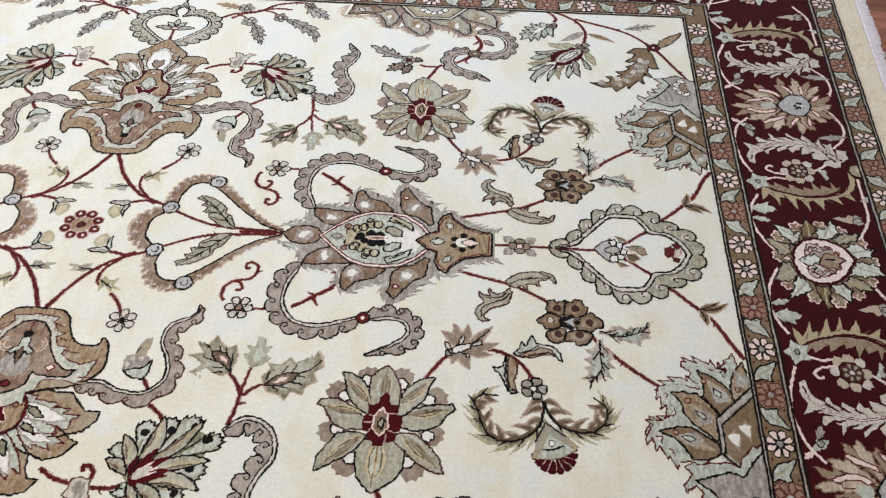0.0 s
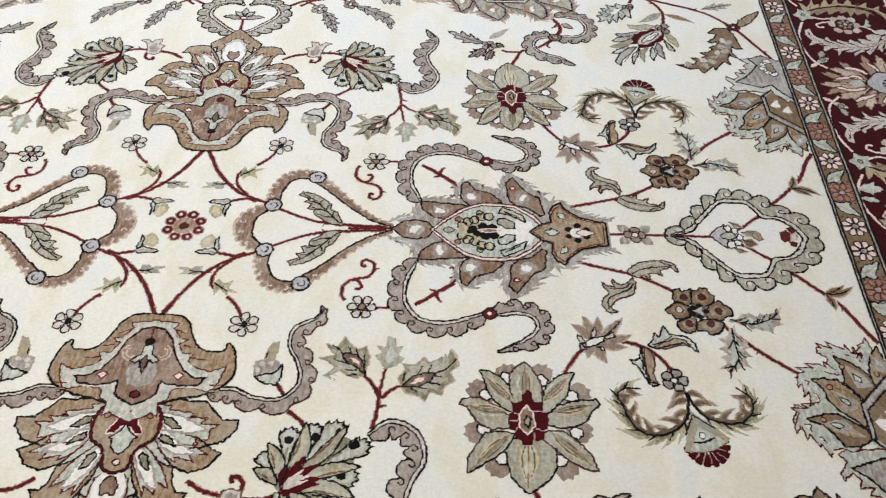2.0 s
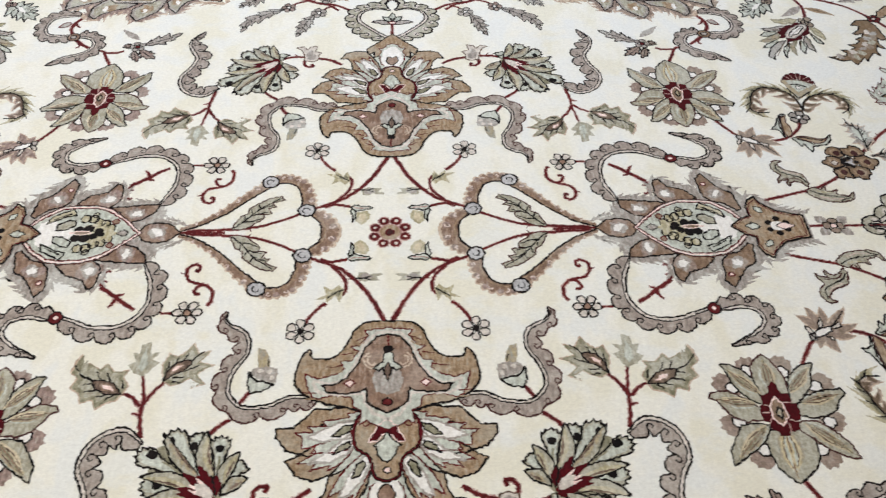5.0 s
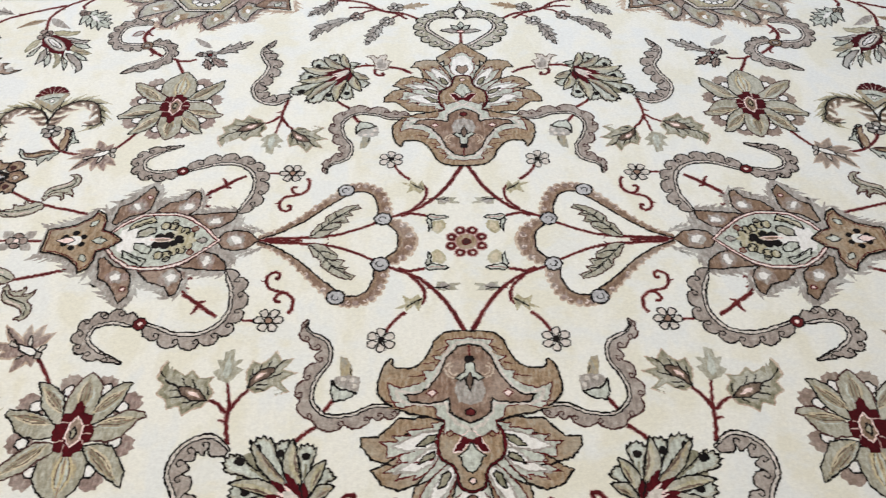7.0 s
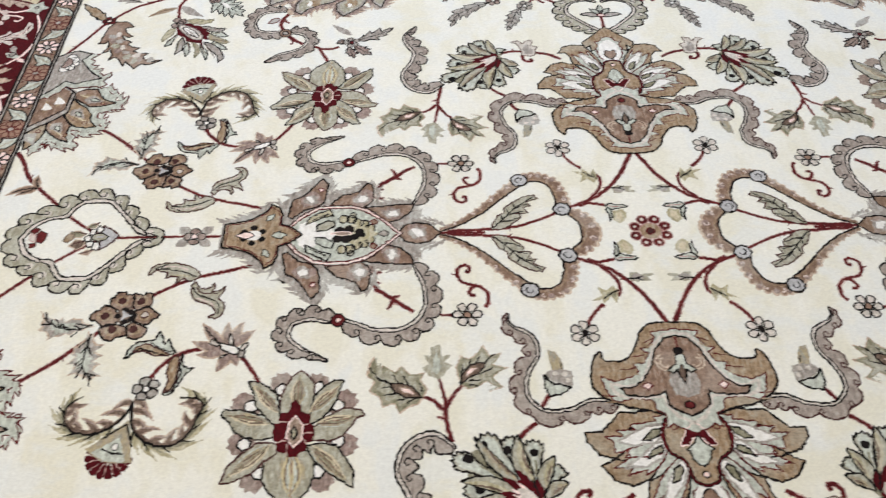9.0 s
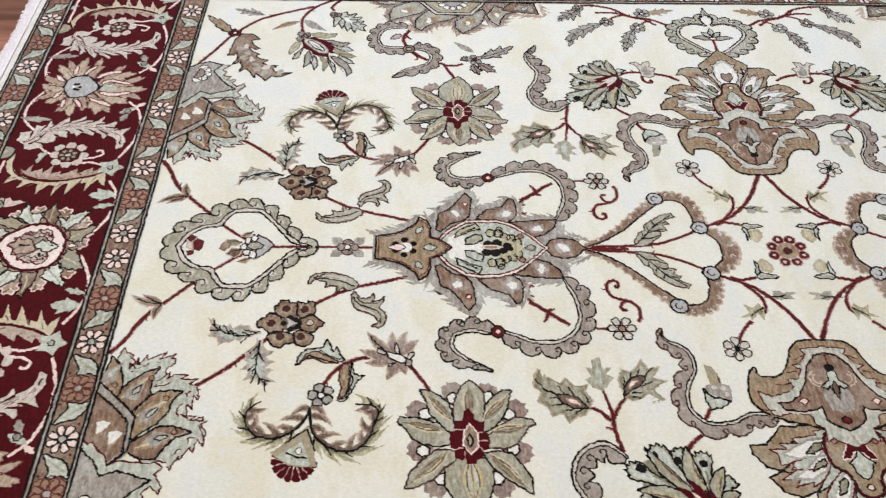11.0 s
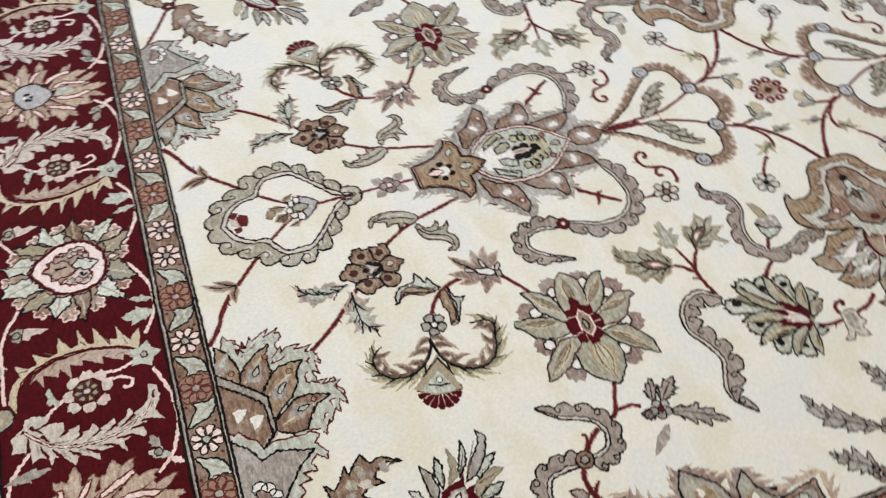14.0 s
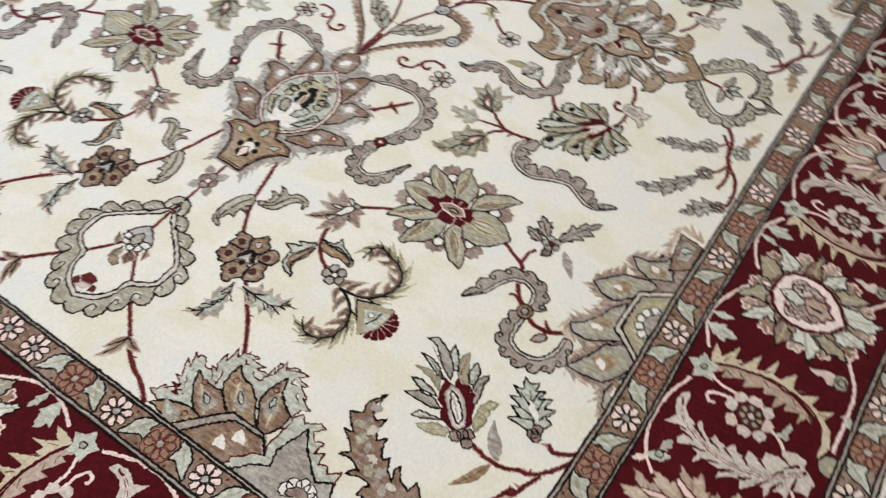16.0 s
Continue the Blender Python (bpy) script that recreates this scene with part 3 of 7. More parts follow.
p.fill([(0.083, 0.071), (0.071, 0.06), (0.053, 0.064), (0.045, 0.066), (0.036, 0.07), (0.045, 0.075), (0.06, 0.075), (0.076, 0.078)], MIST, 3.4, INK, 0.004)
p.line([(0.078, 0.071), (0.06, 0.069), (0.045, 0.07)], BLEED, 0.003, lift=4.2)
p = m.part("leaf", "pale olive ragged leaf")
p.fill([(0.088, 0.15), (0.093, 0.184), (0.103, 0.166), (0.118, 0.182), (0.12, 0.172), (0.141, 0.175), (0.12, 0.162), (0.127, 0.142), (0.11, 0.151), (0.097, 0.139)], LICHEN, 2.6)
p.fill([(0.092, 0.155), (0.096, 0.172), (0.103, 0.162), (0.116, 0.171), (0.108, 0.157)], OLIVE, 3)
p.line([(0.089, 0.151), (0.102, 0.159), (0.118, 0.172)], INK, 0.0046, 0.003, 3.8)

m = motif("small_flower", "small white six-petalled flower with dark outline")
rosette(m, (0.164, 0.249), 0.0275, 6, PALE, INK, heart=0.2, turn=30, w=0.0034, fat=0.94)

# great palmettes on the short axis
m = motif("great_palmette", "large tan and brown palmette with layered petals", FLANKS)
P1 = [(0.001, 0.229), (0.040, 0.231), (0.062, 0.248), (0.076, 0.281), (0.096, 0.307), (0.121, 0.313), (0.138, 0.309), (0.143, 0.292), (0.158, 0.312), (0.165, 0.352), (0.160, 0.373), (0.137, 0.394), (0.110, 0.406)]
low = 0.449
m.fill(both([(0, 0.42), (0.10, 0.41), (0.135, 0.44), (0.12, 0.50), (0.085, 0.56), (0.045, 0.61), (0, 0.62)], 1), MIST, 1.4)
# petals of the crown, in pairs
for k, (tan, pale, white, seed) in enumerate((
    ([(0.027, 0.449), (0.047, 0.417), (0.073, 0.412), (0.1, 0.416), (0.127, 0.417), (0.142, 0.434), (0.16, 0.452), (0.189, 0.453), (0.188, 0.471), (0.17, 0.494), (0.134, 0.506), (0.093, 0.507), (0.059, 0.497)], [(0.028, 0.453), (0.046, 0.423), (0.07, 0.426), (0.066, 0.434), (0.09, 0.437), (0.112, 0.44), (0.102, 0.449), (0.136, 0.45), (0.125, 0.461), (0.158, 0.461), (0.143, 0.473), (0.145, 0.491), (0.12, 0.49), (0.128, 0.501), (0.094, 0.502), (0.06, 0.495)], [(0.034, 0.453), (0.052, 0.441), (0.082, 0.443), (0.108, 0.455), (0.137, 0.472), (0.113, 0.48), (0.079, 0.476), (0.05, 0.474)], [(0.059, 0.448), (0.075, 0.451), (0.095, 0.47), (0.079, 0.471), (0.064, 0.461)]),
    ([(0.062, 0.505), (0.093, 0.541), (0.122, 0.552), (0.15, 0.543), (0.17, 0.515), (0.154, 0.509), (0.13, 0.491), (0.12, 0.465), (0.114, 0.447), (0.088, 0.447), (0.056, 0.451)], [(0.054, 0.491), (0.074, 0.52), (0.099, 0.535), (0.093, 0.524), (0.128, 0.534), (0.117, 0.521), (0.15, 0.52), (0.12, 0.502), (0.125, 0.488), (0.096, 0.479), (0.103, 0.465), (0.083, 0.462), (0.06, 0.451)], [(0.053, 0.482), (0.068, 0.507), (0.097, 0.519), (0.133, 0.521), (0.097, 0.497), (0.068, 0.471), (0.053, 0.457)], [(0.061, 0.49), (0.074, 0.499), (0.092, 0.505), (0.079, 0.488), (0.064, 0.481)]),
    ([(0.033, 0.565), (0.062, 0.616), (0.091, 0.619), (0.114, 0.611), (0.129, 0.587), (0.112, 0.589), (0.101, 0.575), (0.096, 0.545), (0.072, 0.534), (0.043, 0.511), (0.028, 0.502), (0.025, 0.535)], [(0.028, 0.535), (0.037, 0.557), (0.058, 0.597), (0.055, 0.576), (0.076, 0.592), (0.072, 0.568), (0.096, 0.581), (0.078, 0.543), (0.064, 0.528), (0.043, 0.505), (0.028, 0.498)], [(0.026, 0.52), (0.041, 0.553), (0.065, 0.58), (0.078, 0.582), (0.065, 0.547), (0.043, 0.515), (0.028, 0.5)], [(0.035, 0.524), (0.044, 0.544), (0.057, 0.549), (0.05, 0.525), (0.039, 0.516)]),
)):
    for sd in (1, -1):
        p = m.part("petal", "tan petal with white heart and dark seed")
        up = 2.4 - 0.2 * k
        turned = [[(sd * x, y) for x, y in line] for line in (tan, pale, white, seed)]
        p.fill(turned[0], TAN, up, INK, 0.0046)
        p.fill(turned[1], MIST, up + 0.8, RED, 0.0034)
        p.fill(turned[2], WHITE, up + 1.5, GREY, 0.005)
        p.fill(turned[3], OLIVE, up + 2.3, INK, 0.004)
p = m.part("petal", "tan top petal with a white heart and brown crown")
p.fill(both([(0, 0.692)] + [(0.021, 0.67), (0.044, 0.646), (0.064, 0.627), (0.058, 0.604), (0.045, 0.614), (0.046, 0.59), (0.032, 0.6), (0.026, 0.565)] + [(0, 0.55)], 1), TAN, 5.4, INK, 0.0046)
p.fill(both([(0, 0.65)] + [(0.014, 0.644), (0.018, 0.632), (0.033, 0.63), (0.026, 0.618), (0.032, 0.603), (0.027, 0.565)] + [(0, 0.544)], 1), MIST, 6.2, RED, 0.0034)
p.fill(both([(0, 0.636)] + [(0.011, 0.632), (0.025, 0.614), (0.026, 0.574), (0.018, 0.555)] + [(0, 0.543)], 1), WHITE, 7)
p.fill(both([(0, 0.59)] + [(0.007, 0.595), (0.013, 0.593), (0.014, 0.576), (0.007, 0.565)] + [(0, 0.561)], 1), UMBER, 7.8, INK, 0.0034)
p = m.part("heart")
p.fill(both(smooth([(0, 0.556), (0.02, 0.546), (0.029, 0.512), (0.052, 0.492), (0.057, 0.46), (0.045, 0.43), (0, 0.41)], 5), 1), TAN, 8.4, INK, 0.008)
p.line(both(smooth([(0, 0.556), (0.02, 0.546), (0.029, 0.512), (0.052, 0.492), (0.057, 0.46), (0.045, 0.43), (0, 0.41)], 5), 1), WINE, 0.004, lift=9.3, closed=True)
for s in (1, -1):
    p.line([(0.052 * s, 0.44), (0.06 * s, 0.465), (0.055 * s, 0.488)], RED, 0.005, lift=9.2)
q = m.part("heart_flower", "burgundy arch over a pale green bud")
q.fill(both([(0, 0.440), (0.013, 0.449), (0.025, 0.469), (0.031, 0.484), (0.016, 0.482), (0.008, 0.472), (0, 0.468)], 1), WINE, 9.6, PINK, 0.0028)
q.fill(both([(0, 0.466), (0.005, 0.475), (0.011, 0.483), (0.025, 0.489), (0.018, 0.493), (0.015, 0.507), (0.006, 0.518), (0, 0.522)], 1), MIST, 10.6, INK, 0.0034)
for s in (1, -1):
    disc(m.part("heart_dot"), (0.037 * s, 0.446), 0.006, TAN, RED, 9.4, 0.003)
disc(m.part("heart_dot"), (0, 0.536), 0.006, PINK, INK, 9.4, 0.003)
calyx = m.part("calyx", "curled tan calyx around a brown bell")
calyx.fill(both(smooth(P1, 4) + [(0.074, 0.413), (0.044, 0.424), (0, low)], 1), TAN, 9, INK, 0.005)
calyx.fill(both([(0, 0.243)] + [(0.024, 0.247), (0.044, 0.249), (0.037, 0.262), (0.054, 0.284), (0.069, 0.287), (0.055, 0.297), (0.065, 0.317), (0.085, 0.317), (0.079, 0.334), (0.094, 0.346), (0.123, 0.355), (0.148, 0.343), (0.142, 0.373), (0.134, 0.391), (0.123, 0.397), (0.095, 0.388), (0.062, 0.395), (0.058, 0.415), (0.044, 0.421), (0.048, 0.45), (0.035, 0.442), (0.027, 0.448)] + [(0, 0.46)], 1), MIST, 10, RED, 0.0034)
for a, b in (((0.062, 0.3), (0.085, 0.304)), ((0.042, 0.265), (0.06, 0.273)), ((0.082, 0.327), (0.11, 0.331)), ((0.127, 0.385), (0.15, 0.382))):
    for sd in (1, -1):
        calyx.line([(sd * a[0], a[1]), (sd * b[0], b[1])], RED, 0.0036, 0.002, 10.9)
        calyx.line([(sd * a[0], a[1] + 0.012), (sd * b[0] * 0.98, b[1] + 0.014)], TAN, 0.005, 0.002, 10.8)
calyx.line(both([(0, 0.252)] + smooth([(0.021, 0.256), (0.043, 0.283), (0.057, 0.321), (0.079, 0.356), (0.105, 0.367), (0.131, 0.359), (0.123, 0.381), (0.1, 0.388), (0.06, 0.388), (0.042, 0.388), (0.039, 0.402), (0.024, 0.427)], 3) + [(0, 0.44)], 1), PALE, 0.008, lift=11.2, closed=True)
bell = m.part("bell", "brown bell with a pale green bud")
bell.fill(both([(0, 0.258)] + [(0.021, 0.265), (0.041, 0.288), (0.052, 0.321), (0.073, 0.353), (0.096, 0.369), (0.118, 0.368), (0.104, 0.385), (0.075, 0.386), (0.049, 0.384), (0.038, 0.375), (0.036, 0.404), (0.02, 0.417)] + [(0, 0.426)], 1), UMBER, 11.6, INK, 0.0046)
bell.fill(both([(0.0, 0.39), (0.02, 0.383), (0.028, 0.36), (0.02, 0.335), (0, 0.325)], 1), GREY, 12.4)
bell.line([(0, 0.262), (0, 0.288)], RED, 0.005, lift=13)
disc(bell, (0, 0.292), 0.011, INK, None, 13.4, squash=0.7, n=9)
bell.fill(both([(0, 0.298), (0.008, 0.302), (0.01, 0.32), (0.026, 0.334), (0.016, 0.341), (0.008, 0.332), (0.006, 0.348), (0, 0.352)], 1), MIST, 13.2, INK, 0.004)
leaf(bell, (0, 0.322), (0, 0.364), 0.012, DUSK, lift=14.2, w=0.003)
for sd in (1, -1):
    x, y = (0.067, 0.365)
    bell.fill([(sd * (x - 0.009), y), (sd * x, y + 0.009), (sd * (x + 0.01), y), (sd * x, y - 0.008)], PINK, 13, RED, 0.0034)
    for r in (0.010, 0.017):
        bell.line([(sd * (0.027 + r * math.cos(g)), 0.316 + r * math.sin(g)) for g in [0.5 * k - 1.2 for k in range(8)]], BLUR, 0.0036, lift=12.6)
disc(bell, (0, 0.405), 0.0085, RED, INK, 13, 0.003, n=9)

# heart-shaped band beyond the palmette
m = motif("heart_band", "grey-green scalloped heart-shaped band")
lobed_band(m, [(0.007, 0.677), (0.047, 0.713), (0.079, 0.747), (0.083, 0.774), (0.069, 0.796), (0.037, 0.805), (0.007, 0.799), (0.017, 0.827)] + [(-0.002, 0.85)], [(0.023, 0.663), (0.07, 0.683), (0.105, 0.722), (0.115, 0.763), (0.106, 0.798), (0.068, 0.826), (0.027, 0.836), (0.007, 0.859)] + [(-0.002, 0.884)], 10, CELADON, PALE, 0.009, 0.014)
vine(m, [(0.031, 0.668), (0.064, 0.717), (0.118, 0.768)], 0.008)
vine(m, [(0.142, 0.801), (0.169, 0.825), (0.200, 0.835), (0.248, 0.856), (0.301, 0.856)], 0.008)
m = motif("heart_lotus", "small grey lotus flower with a red heart", FLANKS)
vine(m, [(0, 0.69), (0, 0.735)], 0.008)
for s in (1, -1):
    leaf(m.part("leaf"), (0.004 * s, 0.735), (0.055 * s, 0.745), 0.018, GREY, 0.2 * s, lift=2.6)
for tp in ((0.026, 0.77), (-0.026, 0.77), (0, 0.788)):
    leaf(m.part("leaf"), (0, 0.748), tp, 0.016, MIST, 0, lift=3, belly=0.5)
disc(m.part("heart"), (0, 0.742), 0.009, PINK, RED, 4.4, 0.004, 0.7)

# scroll with a bell flower
m = motif("wave_scroll", "mauve scalloped wave-shaped scroll")
scroll(m, [(0.126, 0.401), (0.149, 0.401), (0.172, 0.402), (0.207, 0.417), (0.256, 0.418), (0.287, 0.389), (0.293, 0.359), (0.282, 0.323), (0.265, 0.292), (0.270, 0.260), (0.298, 0.241), (0.309, 0.221), (0.304, 0.202)], 0.027, 11, 1, HEATHER, PALE, ends=(0.6, 0.15), deep=0.5, edge=SPOT)
m = motif("bell_flower", "pale bell flower on a red stem")
vine(m, [(0.242, 0.377), (0.251, 0.389), (0.259, 0.402)], 0.008)
vine(m.part("stem"), [(0.271, 0.432), (0.291, 0.448), (0.309, 0.469)], 0.008)
p = m.part("leaf", "pale olive bract")
p.fill([(0.213, 0.326), (0.215, 0.305), (0.224, 0.289), (0.237, 0.285), (0.236, 0.311), (0.233, 0.33)], SAGE, 2.4)
p.line([(0.216, 0.324), (0.218, 0.309)], INK, 0.004, 0.003, 3.2)
p = m.part("cup", "pale green bell with a grey crown")
p.fill([(0.201, 0.364), (0.221, 0.377), (0.242, 0.381), (0.249, 0.362), (0.249, 0.336), (0.24, 0.352), (0.23, 0.357), (0.218, 0.358)], MIST, 3, INK)
p.fill([(0.199, 0.361), (0.196, 0.342), (0.199, 0.33), (0.219, 0.325), (0.24, 0.329), (0.247, 0.339), (0.234, 0.351), (0.219, 0.357)], GREY, 3.4)
p.line([(0.201, 0.364), (0.218, 0.358), (0.23, 0.356), (0.24, 0.351), (0.248, 0.337)], INK, 0.004, lift=4.2)
for c in [(0.212, 0.336), (0.228, 0.335), (0.206, 0.35)]:
    disc(p, c, 0.005, PALE, None, 4.2, n=7)

# fan palmette with its stem, twigs and scroll
FB = (0.275, 0.576)
m = motif("fan_palmette", "grey-green fan-shaped palmette with dark tips")
m.part("ground", "grey-green ground behind the petals").fill([(0.282, 0.592), (0.297, 0.613), (0.326, 0.619), (0.357, 0.6), (0.377, 0.574), (0.389, 0.544), (0.397, 0.508), (0.383, 0.482), (0.339, 0.476), (0.283, 0.489), (0.252, 0.521), (0.251, 0.556)], OLIVE, 1.5)
for k, (tp, seed, wide) in enumerate((
    ((0.241, 0.514), (0.258, 0.529), 0.036), ((0.281, 0.468), (0.28, 0.489), 0.034), ((0.323, 0.462), (0.324, 0.483), 0.040), ((0.364, 0.457), (0.363, 0.475), 0.038),
    ((0.413, 0.492), (0.39, 0.497), 0.034), ((0.396, 0.549), (0.373, 0.552), 0.040), ((0.372, 0.61), (0.358, 0.597), 0.036), ((0.329, 0.638), (0.32, 0.619), 0.034), ((0.27, 0.61), (0.269, 0.595), 0.028))):
    up = 2.4 + 0.9 * (k % 2)
    dx, dy = tp[0] - FB[0], tp[1] - FB[1]
    far = math.hypot(dx, dy)
    ux, uy = dx / far, dy / far
    cup = [(0.3, 0.16), (0.62, 0.24), (0.78, 0.36), (0.88, 0.52), (0.97, 0.5), (0.94, 0.34), (1.03, 0.28), (1.0, 0.12), (1.05, 0.0), (1.0, -0.14), (1.02, -0.3), (0.94, -0.36), (0.96, -0.52), (0.86, -0.5), (0.75, -0.34), (0.58, -0.22), (0.3, -0.16)]
    p = m.part("cup_petal", "pale cup-shaped petal with a dark seed")
    p.fill([(FB[0] + dx * a - uy * b * wide, FB[1] + dy * a + ux * b * wide) for a, b in cup], CELADON, up, INK, 0.0046)
    p.fill([(FB[0] + dx * (0.04 + a * 0.93) - uy * b * wide * 0.62, FB[1] + dy * (0.04 + a * 0.93) + ux * b * wide * 0.62) for a, b in cup], MIST, up + 0.5)
    p.line([mid(FB, seed, 0.45), mid(FB, seed, 0.85)], OLIVE, 0.007, 0.004, up + 0.8)
    p.fill([(seed[0] + dx * a - uy * b, seed[1] + dy * a + ux * b) for a, b in ((-0.05, 0.004), (0, 0.0085), (0.06, 0.007), (0.075, 0), (0.06, -0.008), (0, -0.008), (-0.05, -0.004))], INK, up + 1)
for k, (tp, bend, wide) in enumerate((
    ((0.228, 0.544), 0.25, 0.030), ((0.245, 0.494), 0.2, 0.032), ((0.305, 0.454), 0.22, 0.034), ((0.379, 0.455), 0.12, 0.026),
    ((0.406, 0.536), -0.16, 0.032), ((0.4, 0.592), -0.24, 0.034), ((0.348, 0.636), -0.22, 0.030), ((0.299, 0.648), -0.2, 0.026))):
    p = m.part("petal", "pointed petal, grey on one side and straw on the other")
    b = mid(FB, tp, 0.12)
    wide *= 0.78
    leaf(p, b, tp, wide, CELADON, bend, 0, belly=0.6, lift=4.6 + 0.4 * (k % 2), w=0.0042)
    leaf(p, mid(b, tp, 0.2), mid(b, tp, 0.93), wide * 0.5, LICHEN if k % 3 else SAGE, bend * 0.7, ink=None, belly=0.6, lift=5.4 + 0.4 * (k % 2))
    leaf(p, mid(b, tp, 0.3), mid(b, tp, 0.8), 0.0045, DUSK, bend * 0.5, ink=None, belly=0.5, lift=5.9 + 0.4 * (k % 2))
p = m.part("heart", "burgundy flame-shaped heart with a white eye")
for k, tp in enumerate([(0.28, 0.536), (0.298, 0.534), (0.312, 0.516), (0.312, 0.536), (0.336, 0.53), (0.322, 0.544), (0.344, 0.557), (0.325, 0.566), (0.341, 0.567), (0.313, 0.581), (0.294, 0.591)]):
    leaf(m.part("heart_flame"), mid(FB, tp, 0.1), tp, 0.014, WINE, 0, ink=None, lift=6.8 + 0.03 * k, belly=0.6)
for tp in [(0.313, 0.54), (0.324, 0.551), (0.322, 0.562)]:
    leaf(m.part("stamen"), mid(FB, tp, 0.45), tp, 0.006, PINK, 0.05, lift=8, ink=None, belly=0.5)
leaf(p, (0.281, 0.579), (0.311, 0.552), 0.022, PALE, 0, 3, 0.2, lift=9, belly=0.55, ink=None)
p.line([(0.276, 0.576), (0.288, 0.536)], INK, 0.0042, lift=9.4)

m = motif("curled_stem", "dark red curled stem with a grey bud")
vine(m, [(0.123, 0.566), (0.154, 0.584), (0.196, 0.593), (0.240, 0.598), (0.278, 0.588)], 0.0085)
vine(m, [(0.184, 0.592), (0.207, 0.587), (0.217, 0.574), (0.209, 0.560), (0.195, 0.559), (0.198, 0.569)], 0.008, 0.009)
p = m.part("bud", "pale grey lily-shaped bud")
p.fill([(0.215, 0.583), (0.219, 0.606), (0.227, 0.628), (0.242, 0.636), (0.224, 0.641), (0.212, 0.628), (0.204, 0.64), (0.187, 0.641), (0.193, 0.621), (0.177, 0.615), (0.183, 0.603), (0.182, 0.584), (0.198, 0.578)], PALE, 2.6, DUSK, 0.0036)
p.fill([(0.21, 0.589), (0.213, 0.61), (0.206, 0.625), (0.199, 0.625), (0.197, 0.61), (0.19, 0.606), (0.19, 0.588), (0.199, 0.585)], GREY, 3.4)

m = motif("budding_twig", "red twig with three olive and grey leaf buds")
vine(m, [(0.418, 0.464), (0.425, 0.423), (0.426, 0.390), (0.435, 0.338)], 0.009, 0.005)
vine(m, [(0.426, 0.399), (0.410, 0.371), (0.385, 0.343)], 0.008, 0.005)
vine(m, [(0.430, 0.402), (0.445, 0.386), (0.470, 0.373)], 0.008, 0.005)
vine(m, [(0.426, 0.420), (0.442, 0.416)], 0.006, 0.002)
for ragged, pod, pink, veins in (
    ([(0.368, 0.358), (0.353, 0.347), (0.334, 0.359), (0.351, 0.367), (0.324, 0.358), (0.342, 0.34), (0.329, 0.328), (0.314, 0.321), (0.34, 0.314), (0.321, 0.29), (0.344, 0.296), (0.356, 0.275), (0.368, 0.292), (0.38, 0.301), (0.395, 0.295), (0.404, 0.319), (0.401, 0.337), (0.395, 0.353), (0.384, 0.362)], [(0.399, 0.354), (0.382, 0.339), (0.367, 0.332), (0.353, 0.315), (0.359, 0.308), (0.38, 0.313), (0.394, 0.331)], [(0.388, 0.338), (0.375, 0.329), (0.367, 0.32), (0.377, 0.318), (0.386, 0.326)], ([(0.356, 0.313), (0.346, 0.301), (0.334, 0.291)], [(0.37, 0.31), (0.362, 0.293)], [(0.382, 0.314), (0.377, 0.3)], [(0.396, 0.338), (0.393, 0.312)], [(0.364, 0.332), (0.349, 0.326), (0.338, 0.32)], [(0.383, 0.346), (0.363, 0.346)], [(0.383, 0.353), (0.366, 0.358)])),
    ([(0.465, 0.374), (0.459, 0.359), (0.47, 0.343), (0.465, 0.329), (0.488, 0.331), (0.503, 0.314), (0.514, 0.327), (0.534, 0.313), (0.544, 0.326), (0.549, 0.294), (0.559, 0.308), (0.563, 0.332), (0.549, 0.344), (0.558, 0.362), (0.54, 0.374), (0.535, 0.393), (0.515, 0.386), (0.506, 0.405), (0.49, 0.393), (0.475, 0.389)], [(0.466, 0.377), (0.484, 0.355), (0.504, 0.348), (0.525, 0.347), (0.515, 0.365), (0.495, 0.378)], [(0.477, 0.374), (0.489, 0.359), (0.508, 0.356), (0.501, 0.368)], ([(0.525, 0.347), (0.542, 0.34), (0.554, 0.326), (0.562, 0.314)], [(0.466, 0.365), (0.47, 0.348)], [(0.492, 0.351), (0.5, 0.334)], [(0.51, 0.348), (0.518, 0.33)], [(0.522, 0.353), (0.536, 0.356)], [(0.513, 0.368), (0.535, 0.371)], [(0.495, 0.379), (0.51, 0.382)], [(0.48, 0.38), (0.493, 0.389)])),
):
    p = m.part("leaf_bud", "ragged olive leaf bud round a pink-lined pod")
    p.fill([mid(pod[2], a, 1.07) for a in ragged], BLUR, 1.7)
    p.fill(ragged, OLIVE, 2.2)
    p.fill([mid(pod[2], a, 0.8) for a in ragged], CELADON, 2.6)
    p.fill(pod, DUSK, 3.4, INK, 0.004)
    p.fill(pink, PINK, 4.3, UMBER, 0.0034)
    for v in veins:
        p.line(v, INK, 0.0044, 0.003, 3.8)
p = m.part("leaf_bud", "pale grey ragged bud")
p.fill([(0.434, 0.342), (0.422, 0.325), (0.412, 0.312), (0.426, 0.306), (0.414, 0.291), (0.43, 0.293), (0.434, 0.268), (0.449, 0.274), (0.452, 0.293), (0.464, 0.29), (0.455, 0.311), (0.468, 0.317), (0.454, 0.335)], CELADON, 2.2)
p.fill([(0.44, 0.332), (0.432, 0.318), (0.436, 0.299), (0.44, 0.283), (0.447, 0.303), (0.448, 0.323)], MIST, 3)
m = motif("hook_scroll", "grey and mauve scalloped hook-shaped scroll")
